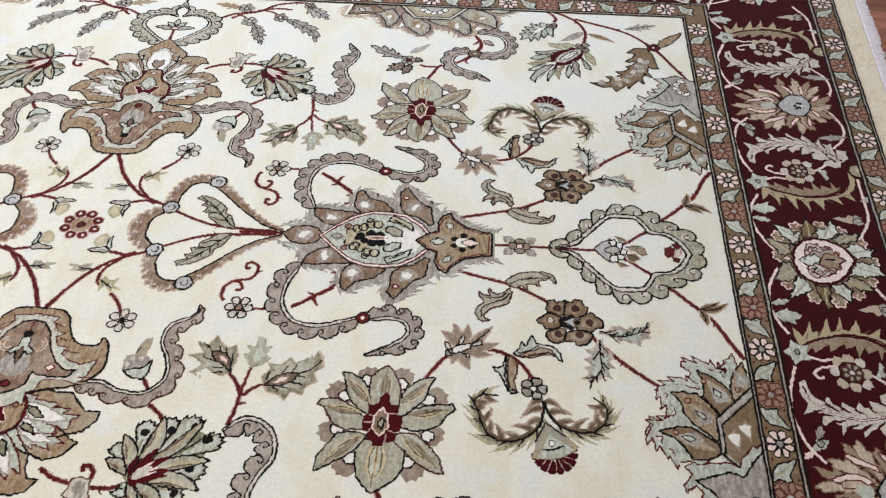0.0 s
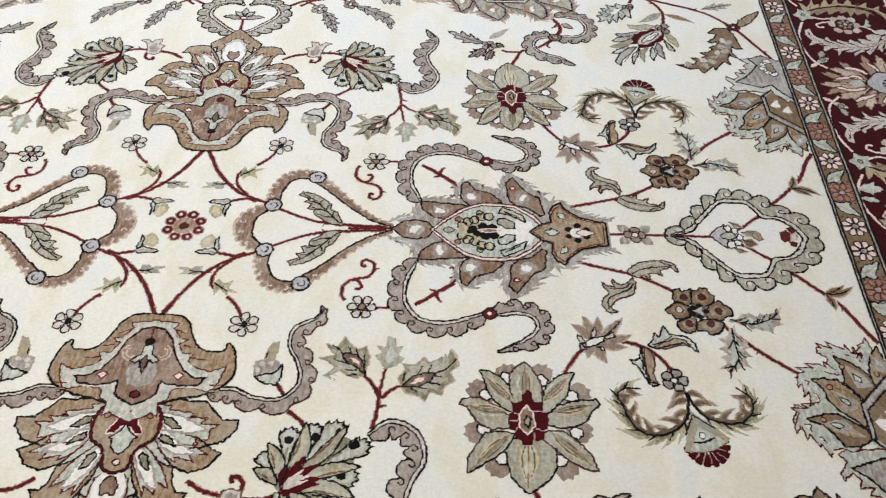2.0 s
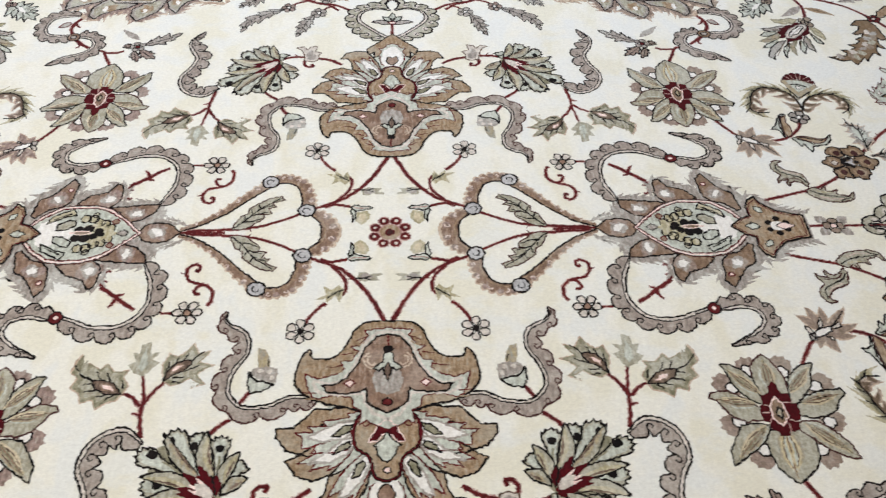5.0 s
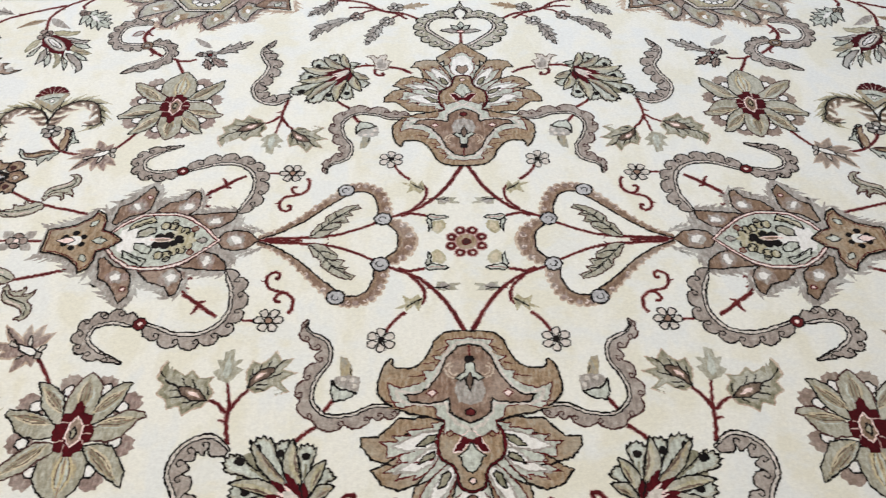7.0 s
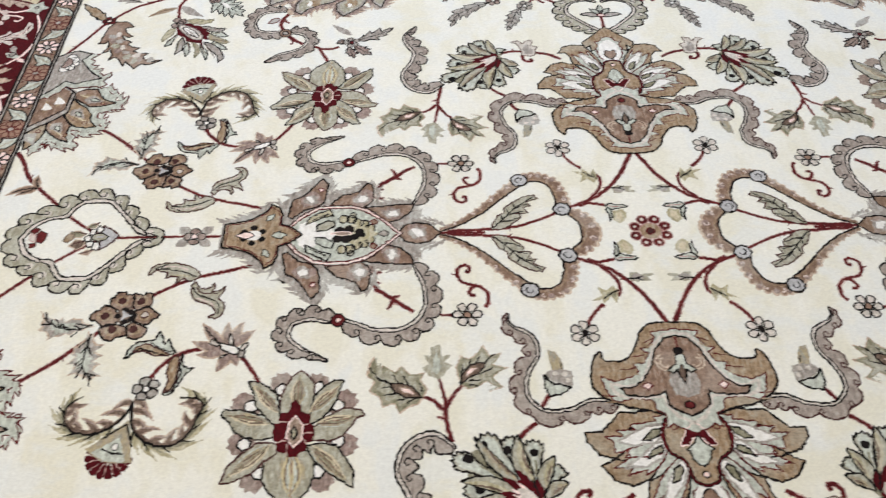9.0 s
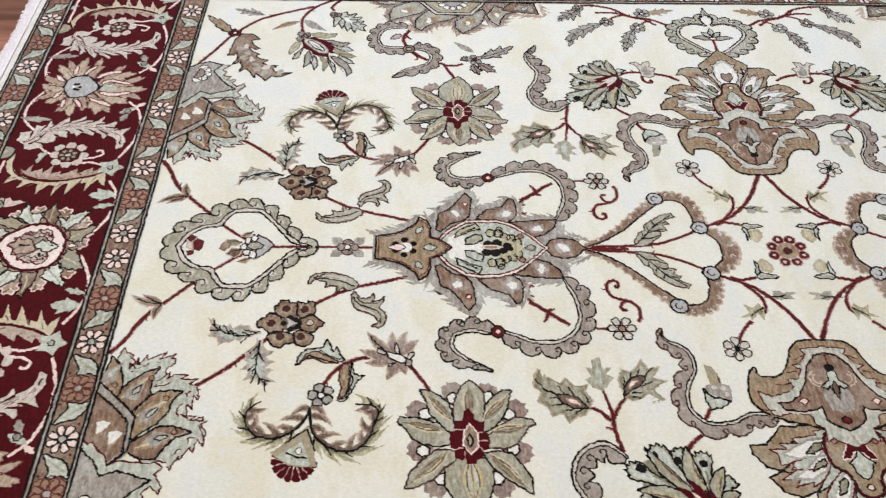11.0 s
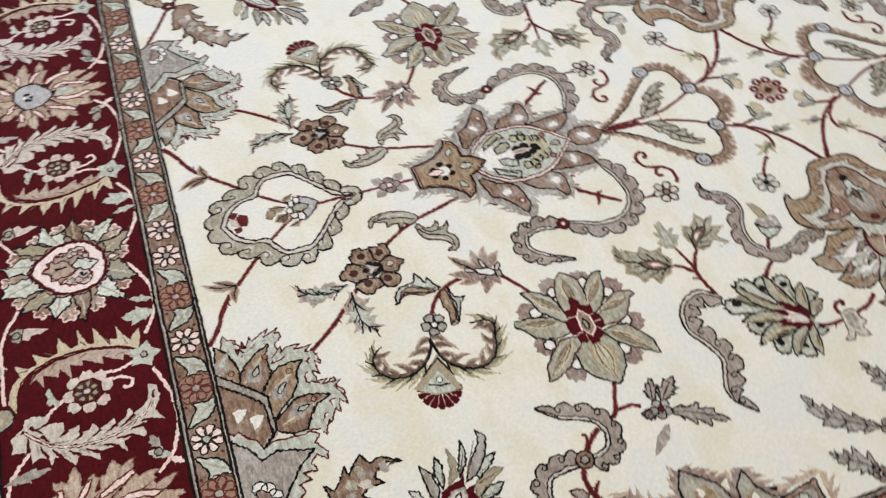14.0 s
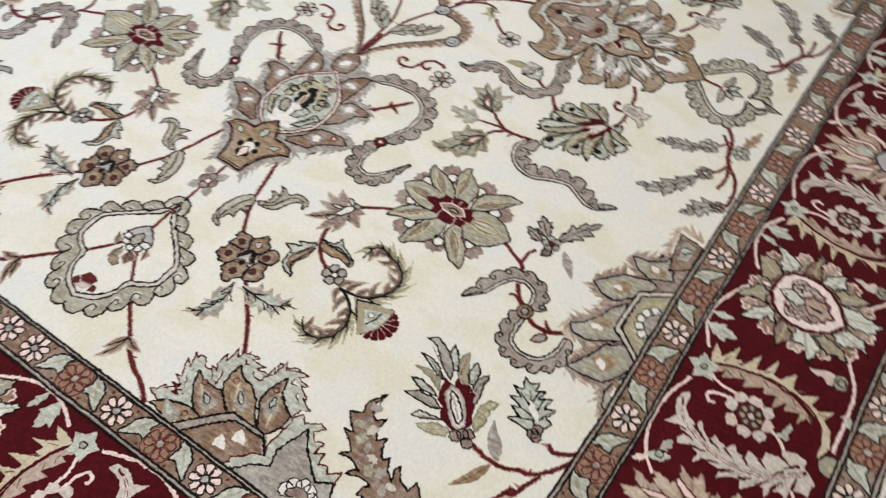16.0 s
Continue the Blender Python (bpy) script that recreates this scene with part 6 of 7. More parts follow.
# edge twig
m = motif("edge_twig", "red stem with small brown leaves at the border")
vine(m, [(1.226, 0.093), (1.253, 0.12), (1.281, 0.148), (1.31, 0.181), (1.334, 0.229)] + [(1.356, 0.262)], 0.008, 0.0105)
for tip, bend in (((1.342, 0.126), 0.2), ((1.291, 0.186), -0.2), ((1.323, 0.124), 0.1)):
    p = m.part("leaf", "faded brown pointed leaf with a dark vein")
    base = (1.28, 0.147)
    leaf(p, base, mid(base, tip, 1.06), 0.021, BLUR, bend, ink=None, lift=1.8)
    leaf(p, base, tip, 0.015, UMBER, bend, ink=None, lift=2.3, rib=INK, ribw=0.004)

# palmettes against the short borders
m = motif("edge_palmette", "tan and grey half palmette growing from the border")
EX, EY = 1.362, 0.440
m.part("fringe_leaf", "pale green ragged leaf edged in red").fill([(1.332, 0.248), (1.324, 0.26), (1.311, 0.264), (1.312, 0.283), (1.306, 0.302), (1.299, 0.284), (1.296, 0.293), (1.281, 0.286), (1.274, 0.27), (1.26, 0.283), (1.245, 0.273), (1.232, 0.273), (1.23, 0.284), (1.245, 0.296), (1.242, 0.311), (1.26, 0.333), (1.238, 0.328), (1.219, 0.31), (1.218, 0.325), (1.194, 0.324), (1.196, 0.335), (1.175, 0.339), (1.2, 0.348), (1.187, 0.365), (1.207, 0.372), (1.209, 0.389), (1.183, 0.403), (1.16, 0.394), (1.164, 0.409), (1.152, 0.425), (1.155, 0.445), (1.165, 0.434), (1.181, 0.437), (1.176, 0.456), (1.195, 0.46), (1.206, 0.484), (1.226, 0.48), (1.24, 0.493), (1.256, 0.48), (1.287, 0.446), (1.331, 0.374), (1.347, 0.321)], MIST, 1.8, RED, 0.0036)
for edge, inside, n in (([(1.324, 0.271), (1.31, 0.303), (1.276, 0.28), (1.244, 0.286)], (1.302, 0.337), 8), ([(1.255, 0.329), (1.222, 0.321), (1.191, 0.342), (1.207, 0.385)], (1.251, 0.379), 8), ([(1.206, 0.397), (1.162, 0.424), (1.181, 0.452), (1.211, 0.48)], (1.234, 0.431), 8)):
    flames(m.part("fringe_leaf", "pale green flames edged in red"), edge, inside, 0.021, n - 2, MIST, 2.6, RED, 0.0034, 0.3, n + len(m.parts))
for k, (tip, spot, ring, pts) in enumerate((
    ((1.33, 0.288), (1.341, 0.305), (1.33, 0.33), [(1.349, 0.267), (1.335, 0.282), (1.323, 0.302), (1.316, 0.326), (1.315, 0.347), (1.322, 0.368), (1.343, 0.358), (1.361, 0.342)]),
    ((1.256, 0.291), (1.291, 0.341), (1.268, 0.315), [(1.32, 0.364), (1.317, 0.337), (1.305, 0.322), (1.283, 0.303), (1.256, 0.291), (1.266, 0.313), (1.264, 0.35), (1.279, 0.371), (1.292, 0.388), (1.307, 0.385)]),
    ((1.205, 0.342), (1.256, 0.389), (1.234, 0.358), [(1.289, 0.396), (1.28, 0.373), (1.265, 0.355), (1.25, 0.343), (1.228, 0.34), (1.205, 0.342), (1.221, 0.361), (1.225, 0.386), (1.24, 0.408), (1.262, 0.424), (1.278, 0.441), (1.284, 0.425)]),
    ((1.175, 0.425), (1.23, 0.437), (1.206, 0.426), [(1.284, 0.463), (1.277, 0.443), (1.26, 0.431), (1.235, 0.413), (1.211, 0.414), (1.175, 0.425), (1.202, 0.436), (1.217, 0.453), (1.23, 0.476), (1.256, 0.478)]),
)):
    p = m.part("petal", "tan petal with a grey heart")
    up = 3.2 + 1.0 * (k % 2)
    p.fill(pts, TAN if k % 2 == 0 else UMBER, up, INK, 0.0048)
    base = pts[0] if k else pts[-1]
    strands(p, mid(base, spot, 0.2), mid(spot, tip, 0.8), 0.03, (UMBER, TAN, SAND, TAN, UMBER), up + 0.4, 0.007)
    u = math.degrees(math.atan2(tip[1] - spot[1], tip[0] - spot[0]))
    p.fill([polar(spot, 0.026, u), polar(spot, 0.011, u + 70), polar(spot, 0.018, u + 120), polar(spot, 0.024, u + 170), polar(spot, 0.02, u + 235), polar(spot, 0.011, u - 60)], GREY, up + 0.8)
    p.fill([polar(spot, 0.016, u), polar(spot, 0.006, u + 90), polar(spot, 0.01, u + 180), polar(spot, 0.006, u - 90)], MIST, up + 1.2, INK if k else None, 0.003)
    disc(p, ring, 0.0055, TAN, RED, up + 1.2, 0.003, n=8)
p = m.part("core", "brown core framed in grey")
p.fill([(1.36, 0.336), (1.29, 0.395), (1.29, 0.425), (1.289, 0.468), (1.308, 0.485), (1.318, 0.475), (1.331, 0.457), (1.362, 0.44)], UMBER, 8, INK)
band = [(1.362, 0.33), (1.296, 0.389), (1.286, 0.399), (1.286, 0.433), (1.284, 0.465), (1.307, 0.486)]
p.line(band, GREY, 0.013, lift=9)
p.line([mid((EX, EY + 0.1), a, 1.05) for a in band], INK, 0.0048, lift=9.6)
p.line([mid((EX, EY + 0.1), a, 0.95) for a in band], INK, 0.0048, lift=9.6)
for c, r in (((1.333, 0.412), 0.012), ((1.309, 0.432), 0.013)):
    p.fill([polar(c, r * 1.5, 70), polar(c, r * 0.7, 20), polar(c, r * 1.1, -30), polar(c, r * 0.8, -100), polar(c, r * 1.1, 200), polar(c, r * 0.7, 130)], WHITE, 9)
    p.fill([polar(c, r * 2.2, 75), polar(c, r, 0), polar(c, r * 1.6, -80), polar(c, r, 180)], TAN, 8.6)
p = m.part("calyx", "grey calyx leaf with a ragged red-edged rim")
p.fill([(1.361, 0.436), (1.349, 0.45), (1.342, 0.443), (1.33, 0.462), (1.317, 0.469), (1.311, 0.486), (1.293, 0.48), (1.257, 0.484), (1.237, 0.486), (1.23, 0.482), (1.214, 0.492), (1.226, 0.506), (1.21, 0.527), (1.212, 0.541), (1.229, 0.526), (1.242, 0.539), (1.235, 0.554), (1.259, 0.552), (1.248, 0.567), (1.269, 0.569), (1.262, 0.584), (1.274, 0.592), (1.256, 0.612), (1.28, 0.614), (1.31, 0.6), (1.348, 0.543), (1.364, 0.474)], MIST, 8.6, RED, 0.0036)
p.fill([(1.361, 0.453), (1.334, 0.48), (1.316, 0.508), (1.29, 0.498), (1.231, 0.517), (1.258, 0.538), (1.279, 0.563), (1.296, 0.586), (1.278, 0.612), (1.312, 0.626), (1.362, 0.602)], GREY, 9.4, INK, 0.005)
wf = (1.335, 0.578)
for k in range(5):
    disc(p, polar(wf, 0.024, 120 + 35 * k), 0.012, WHITE, INK, 10.4 + 0.1 * k, 0.003, n=9)
p.fill([polar(wf, 0.02, 100 + 20 * k) for k in range(10)], MAUVE, 12, INK, 0.003)

# palmettes against the long borders
m = motif("edge_palmette", "grey half palmette with straw-coloured core")
LX, LY = 0.69, 0.905
m.part("ground", "brown ground between the petals").fill([(0.504, 0.891), (0.568, 0.829), (0.608, 0.825), (0.663, 0.769), (0.687, 0.794), (0.77, 0.78), (0.788, 0.814), (0.851, 0.821), (0.852, 0.862), (0.882, 0.893), (0.839, 0.922), (0.72, 0.906), (0.592, 0.909)], MAUVE, 1.2)
for k, (pts, spot, first, last) in enumerate((
    ([(0.577, 0.885), (0.586, 0.863), (0.599, 0.842), (0.59, 0.815), (0.567, 0.792), (0.558, 0.824), (0.543, 0.849), (0.521, 0.858)], (0.571, 0.843), 2, 8),
    ([(0.609, 0.868), (0.658, 0.838), (0.685, 0.81), (0.684, 0.783), (0.665, 0.757), (0.639, 0.779), (0.615, 0.803), (0.601, 0.852)], (0.651, 0.803), 2, 7),
    ([(0.674, 0.837), (0.698, 0.818), (0.734, 0.806), (0.763, 0.786), (0.777, 0.767), (0.791, 0.781), (0.792, 0.814), (0.775, 0.84), (0.752, 0.864), (0.719, 0.846)], (0.755, 0.813), 0, 7),
    ([(0.754, 0.872), (0.781, 0.844), (0.818, 0.831), (0.843, 0.82), (0.859, 0.808), (0.862, 0.842), (0.852, 0.872), (0.822, 0.892), (0.789, 0.905)], (0.821, 0.854), 0, 8),
    ([(0.815, 0.902), (0.842, 0.887), (0.868, 0.883), (0.893, 0.89), (0.908, 0.912), (0.872, 0.919), (0.82, 0.921)], (0.859, 0.899), 0, 5),
)):
    p = m.part("petal", "grey petal edged with brown tufts")
    up = 2.4 + 0.9 * (k % 2)
    for reach, n, mat, lift in ((0.026, 7, BLUR, 1.4), (0.019, 9, MAUVE, 1.7)):
        flames(p, pts[first:last], spot, reach, n, mat, lift, None, lean=0.35, seed=3 + k)
    p.fill(pts, GREY, up, INK, 0.0046)
    p.fill([mid(spot, a, 0.74) for a in pts], CELADON, up + 0.4)
    smudge(p, mid(spot, pts[0], 0.12), 0.022, TAN, up + 0.8, k)
    smudge(p, spot, 0.011, WHITE, up + 1.2, k + 9)
p = m.part("framed_leaf", "brown angular leaf with a grey frame")
p.fill([(0.456, 0.846), (0.466, 0.896), (0.529, 0.899), (0.557, 0.866), (0.514, 0.855)], UMBER, 3.4, INK, 0.0046)
p.fill([(0.467, 0.856), (0.472, 0.887), (0.514, 0.887), (0.526, 0.866)], GREY, 4.2, DUSK, 0.0036)
leaf(p, (0.5, 0.863), (0.485, 0.884), 0.016, MIST, 0.1, lift=5, w=0.0034)
flames(p, [(0.455, 0.891), (0.445, 0.841), (0.502, 0.847), (0.535, 0.855)], (0.504, 0.879), 0.022, 8, BLUR, 1.4, None, lean=0.4, seed=6)
p = m.part("core", "straw-coloured core with white flower")
hexa = [(LX - 0.09, LY), (LX - 0.05, LY - 0.06), (LX + 0.045, LY - 0.06), (LX + 0.09, LY)]
p.fill(hexa, SAGE, 7, None)
p.fill([(LX + (x - LX) * 0.75, LY + (y - LY) * 0.75) for x, y in hexa], LICHEN, 7.4)
p.line(hexa, PALE, 0.008, lift=7.6)
p.line([(LX + (x - LX) * 1.07, LY + (y - LY) * 1.08) for x, y in hexa], INK, 0.004, lift=7.8)
p.line([(LX + (x - LX) * 0.93, LY + (y - LY) * 0.92) for x, y in hexa], INK, 0.004, lift=7.8)
for k in range(7):
    disc(p, polar((LX, LY), 0.034, 185 + 28.3 * k), 0.011, WHITE, INK, 8 + 0.1 * k, 0.003, n=9)
p.fill([polar((LX, LY), 0.028, 180 + 20 * k) for k in range(10)], GREY, 9.4, INK, 0.003)

# ---------------------------------------------------------------- burgundy border
IG0, IG1, MB1, OG1 = 1.358, 1.428, 1.715, 1.783  # edges of the inner guard, main border and outer guard at the ends
DY = 0.4565  # the same edges lie this much nearer along the sides


def frame_ring(name, label, a, b, mat, lift):
    """A flat band of pile all round the rug, mitred at the corners."""
    g = motif(name, label, ONCE)
    x0, x1, y0, y1 = a, b, a - DY, b - DY
    for quad in ([(x0, -y0), (x1, -y1), (x1, y1), (x0, y0)], [(-x0, y0), (-x1, y1), (-x1, -y1), (-x0, -y0)], [(x0, y0), (x1, y1), (-x1, y1), (-x0, y0)], [(-x0, -y0), (-x1, -y1), (x1, -y1), (x0, -y0)]):
        g.fill(quad, mat, lift, gap=0.04)
    return g


frame_ring("guard_ground", "narrow tan-brown guard stripe of the rug", IG0, IG1, UMBER, 13)
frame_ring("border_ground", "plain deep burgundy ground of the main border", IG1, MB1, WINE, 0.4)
frame_ring("guard_ground", "narrow tan-brown guard stripe of the rug", MB1, OG1, UMBER, 13)
for e in (IG0 + 0.004, IG1 - 0.002, MB1 + 0.002, OG1 - 0.004):
    g = motif("guard_line", "double charcoal line with a pale line between", ONCE)
    for off, mat, w in ((-0.004, INK, 0.0056), (0, GREY, 0.005), (0.004, INK, 0.0056)):
        x, y = e + off, e + off - DY
        g.line([(x, -y), (x, y), (-x, y), (-x, -y)], mat, w, lift=14.6 if mat is GREY else 15.0, closed=True)


def placed(base, s_scale, flip, along_x):
    """Lays the pattern of the end border (u across, v along) at another stretch of the border."""
    if along_x:
        return lambda p: (base + flip * s_scale * p[1], p[0] - DY)
    return lambda p: (p[0], base + flip * s_scale * p[1])


def border_palmette(at, quarters):
    b = motif("border_palmette", "pink pointed medallion ringed by green and tan leaves", quarters, at)
    c = (1.572, 0.0)
    disc(b, c, 0.098, DUSTY, None, 2.9, n=26)
    for k, o in enumerate([(1.671, 0.061), (1.686, 0.004), (1.668, -0.055), (1.63, -0.094), (1.581, -0.119), (1.528, -0.109), (1.473, -0.074), (1.466, 0.01), (1.475, 0.073), (1.524, 0.104), (1.582, 0.11), (1.63, 0.094)]):
        o = mid(c, o, 0.91)
        a = math.degrees(math.atan2(o[1] - c[1], o[0] - c[0]))
        q = b.part("back_flower", "small rose-tan lobed flower edged in pink")
        for size, mat, up in ((1.0, PINK, 2.0), (0.76, RUST_LIGHT if k % 3 == 0 else PETAL, 2.5)):
            q.fill([polar(o, size * (0.0185 if j % 3 else 0.0135), a + 20 * j) for j in range(18)], mat, up)
        q.line([o, polar(o, 0.016, a + 35)], DUSK, 0.003, lift=3.1)
        q.line([o, polar(o, 0.016, a - 50)], PINK, 0.0026, lift=3.1)
    for k, (mat, rim) in enumerate((
        (FROST, [(1.62, 0.077), (1.615, 0.099), (1.611, 0.119), (1.603, 0.112), (1.597, 0.091), (1.586, 0.087), (1.575, 0.092), (1.569, 0.08), (1.569, 0.06), (1.588, 0.052), (1.601, 0.063)]),
        (SAGE, [(1.664, 0.078), (1.653, 0.081), (1.643, 0.074), (1.631, 0.082), (1.616, 0.073), (1.598, 0.059), (1.609, 0.044), (1.63, 0.049), (1.642, 0.056), (1.651, 0.057)]),
        (FROST, [(1.688, 0.041), (1.674, 0.033), (1.66, 0.043), (1.648, 0.05), (1.634, 0.049), (1.621, 0.036), (1.634, 0.018), (1.641, 0.007), (1.662, 0.014), (1.672, 0.012)]),
        (FROST, [(1.691, -0.033), (1.683, -0.011), (1.674, 0), (1.661, -0.004), (1.651, 0.003), (1.637, 0), (1.625, -0.018), (1.611, -0.037), (1.633, -0.038), (1.645, -0.043), (1.666, -0.036)]),
        (SAGE, [(1.662, -0.076), (1.653, -0.06), (1.642, -0.049), (1.628, -0.04), (1.616, -0.037), (1.596, -0.054), (1.606, -0.072), (1.62, -0.065), (1.629, -0.076), (1.642, -0.073)]),
        (FROST, [(1.607, -0.108), (1.611, -0.08), (1.618, -0.074), (1.608, -0.072), (1.597, -0.058), (1.571, -0.061), (1.574, -0.082), (1.586, -0.09), (1.595, -0.098)]),
        (UMBER, [(1.567, -0.119), (1.561, -0.097), (1.568, -0.083), (1.571, -0.063), (1.539, -0.061), (1.54, -0.082), (1.544, -0.096), (1.551, -0.112), (1.552, -0.129)]),
        (FROST, [(1.534, -0.077), (1.53, -0.061), (1.521, -0.049), (1.509, -0.041), (1.496, -0.059), (1.496, -0.074), (1.485, -0.089), (1.481, -0.102), (1.498, -0.095), (1.513, -0.089), (1.525, -0.083)]),
        (SAGE, [(1.513, -0.038), (1.504, -0.021), (1.502, -0.006), (1.484, -0.007), (1.473, -0.026), (1.464, -0.047), (1.457, -0.056), (1.471, -0.061), (1.487, -0.06), (1.5, -0.053)]),
        (SAGE, [(1.509, 0.013), (1.506, 0.031), (1.515, 0.044), (1.494, 0.043), (1.481, 0.048), (1.47, 0.057), (1.457, 0.056), (1.464, 0.037), (1.477, 0.026), (1.479, 0.011), (1.492, 0.008)]),
        (FROST, [(1.541, 0.075), (1.532, 0.077), (1.522, 0.067), (1.518, 0.086), (1.504, 0.09), (1.491, 0.097), (1.481, 0.097), (1.489, 0.077), (1.494, 0.062), (1.509, 0.053), (1.514, 0.038), (1.529, 0.051)]),
        (UMBER, [(1.569, 0.077), (1.573, 0.093), (1.567, 0.099), (1.559, 0.109), (1.555, 0.125), (1.55, 0.108), (1.538, 0.087), (1.538, 0.071), (1.539, 0.057), (1.552, 0.058)]))):
        q = b.part("leaf")
        q.fill(jagged([mid(c, a, 1.06) for a in rim], 0.15), mat, 3.6 + 0.5 * (k % 3), INK, 0.0042)
        mx, my = sum(p[0] for p in rim) / len(rim), sum(p[1] for p in rim) / len(rim)
        far = max(rim, key=lambda p: math.hypot(p[0] - c[0], p[1] - c[1]))
        inner = (mx + 0.5 * (mx - far[0]), my + 0.5 * (my - far[1]))
        q.line(smooth([inner, mid((mx, my), far, 0.1), mid((mx, my), far, 0.75)], 3), CELADON if mat is FROST else LICHEN, 0.0055, 0.003, lift=5.2)
        q.line([mid(inner, (mx, my)), mid((mx, my), rim[len(rim) // 3], 0.55)], SILVER if mat is FROST else DUSTY, 0.004, 0.0026, lift=5.1)
    leaf(b.part("tip"), (1.5, 0.003), (1.479, 0.001), 0.012, PINK, lift=4.4, ink=INK, w=0.003)
    oval = ([(1.641, 0.005), (1.625, 0.035), (1.605, 0.05), (1.587, 0.06), (1.56, 0.063), (1.534, 0.055), (1.516, 0.038), (1.505, 0.012), (1.504, -0.015), (1.51, -0.04), (1.524, -0.055), (1.545, -0.063), (1.572, -0.063), (1.595, -0.054), (1.616, -0.034)])
    q = b.part("medallion", "pale pink medallion outlined in burgundy with a mauve leaf")
    q.fill(oval, ROSE, 6.4, WINE, 0.0085)
    q.fill(jagged([mid((1.574, 0.001), p, 0.7) for p in oval], 0.16), HEATHER, 6.9, RED, 0.0036)
    for mat, rim in ((PALE, [(1.592, 0.039), (1.584, 0.041), (1.57, 0.029), (1.566, 0.048), (1.557, 0.044), (1.549, 0.048), (1.54, 0.043), (1.534, 0.028), (1.532, 0.011), (1.541, 0.016), (1.548, 0.025), (1.557, 0.028), (1.566, 0.023)]),
        (PALE, [(1.59, -0.034), (1.583, -0.027), (1.574, -0.025), (1.569, -0.016), (1.556, -0.011), (1.549, -0.004), (1.541, -0.012), (1.534, -0.02), (1.531, -0.034), (1.536, -0.045), (1.547, -0.05), (1.556, -0.044), (1.565, -0.045), (1.574, -0.04)]),
        (PETAL, [(1.618, 0.004), (1.606, 0.012), (1.602, 0.028), (1.594, 0.017), (1.579, 0.022), (1.571, 0.015), (1.565, 0.004), (1.559, -0.008), (1.564, -0.017), (1.569, -0.022), (1.588, -0.019), (1.594, -0.023), (1.604, -0.014), (1.603, -0.007)])):
        q.fill(rim, mat, 7.2, RED, 0.0036)
    for pts in ([(1.564, 0.029), (1.56, 0.039), (1.553, 0.034)], [(1.553, 0.026), (1.55, 0.04), (1.543, 0.035)], [(1.544, 0.021), (1.54, 0.033), (1.536, 0.024)], [(1.577, -0.032), (1.57, -0.027), (1.56, -0.032)], [(1.564, -0.036), (1.556, -0.026), (1.549, -0.034)], [(1.55, -0.043), (1.544, -0.031), (1.536, -0.036)]):
        q.line(pts, RED, 0.0036, lift=8.2)
    q.line([(1.591, 0), (1.601, -0.004), (1.611, 0.002)], GREY, 0.006, 0.003, lift=8.2)
    q.line([(1.575, 0.022), (1.567, 0.034), (1.557, 0.036), (1.546, 0.029)], GREY, 0.006, 0.003, lift=8.0)
    q.line([(1.571, -0.034), (1.557, -0.036), (1.544, -0.042), (1.538, -0.033)], GREY, 0.006, 0.003, lift=8.0)
    q.fill([(1.564, 0.004), (1.557, 0.011), (1.552, 0.02), (1.546, 0.012), (1.538, 0.015), (1.532, 0.008), (1.523, 0.006), (1.515, -0.001), (1.524, -0.008), (1.532, -0.015), (1.545, -0.015), (1.55, -0.007), (1.559, -0.005)], FROST, 8.4, INK, 0.0036)
    q.line([(1.532, 0.004), (1.526, -0.001)], INK, 0.005, lift=9.4)
    q.line([(1.595, 0.003), (1.584, 0.004), (1.571, 0.003)], INK, 0.008, 0.004, lift=9.2)
    q.line([(1.552, -0.018), (1.547, -0.027), (1.54, -0.023)], INK, 0.0075, 0.005, lift=9.2)


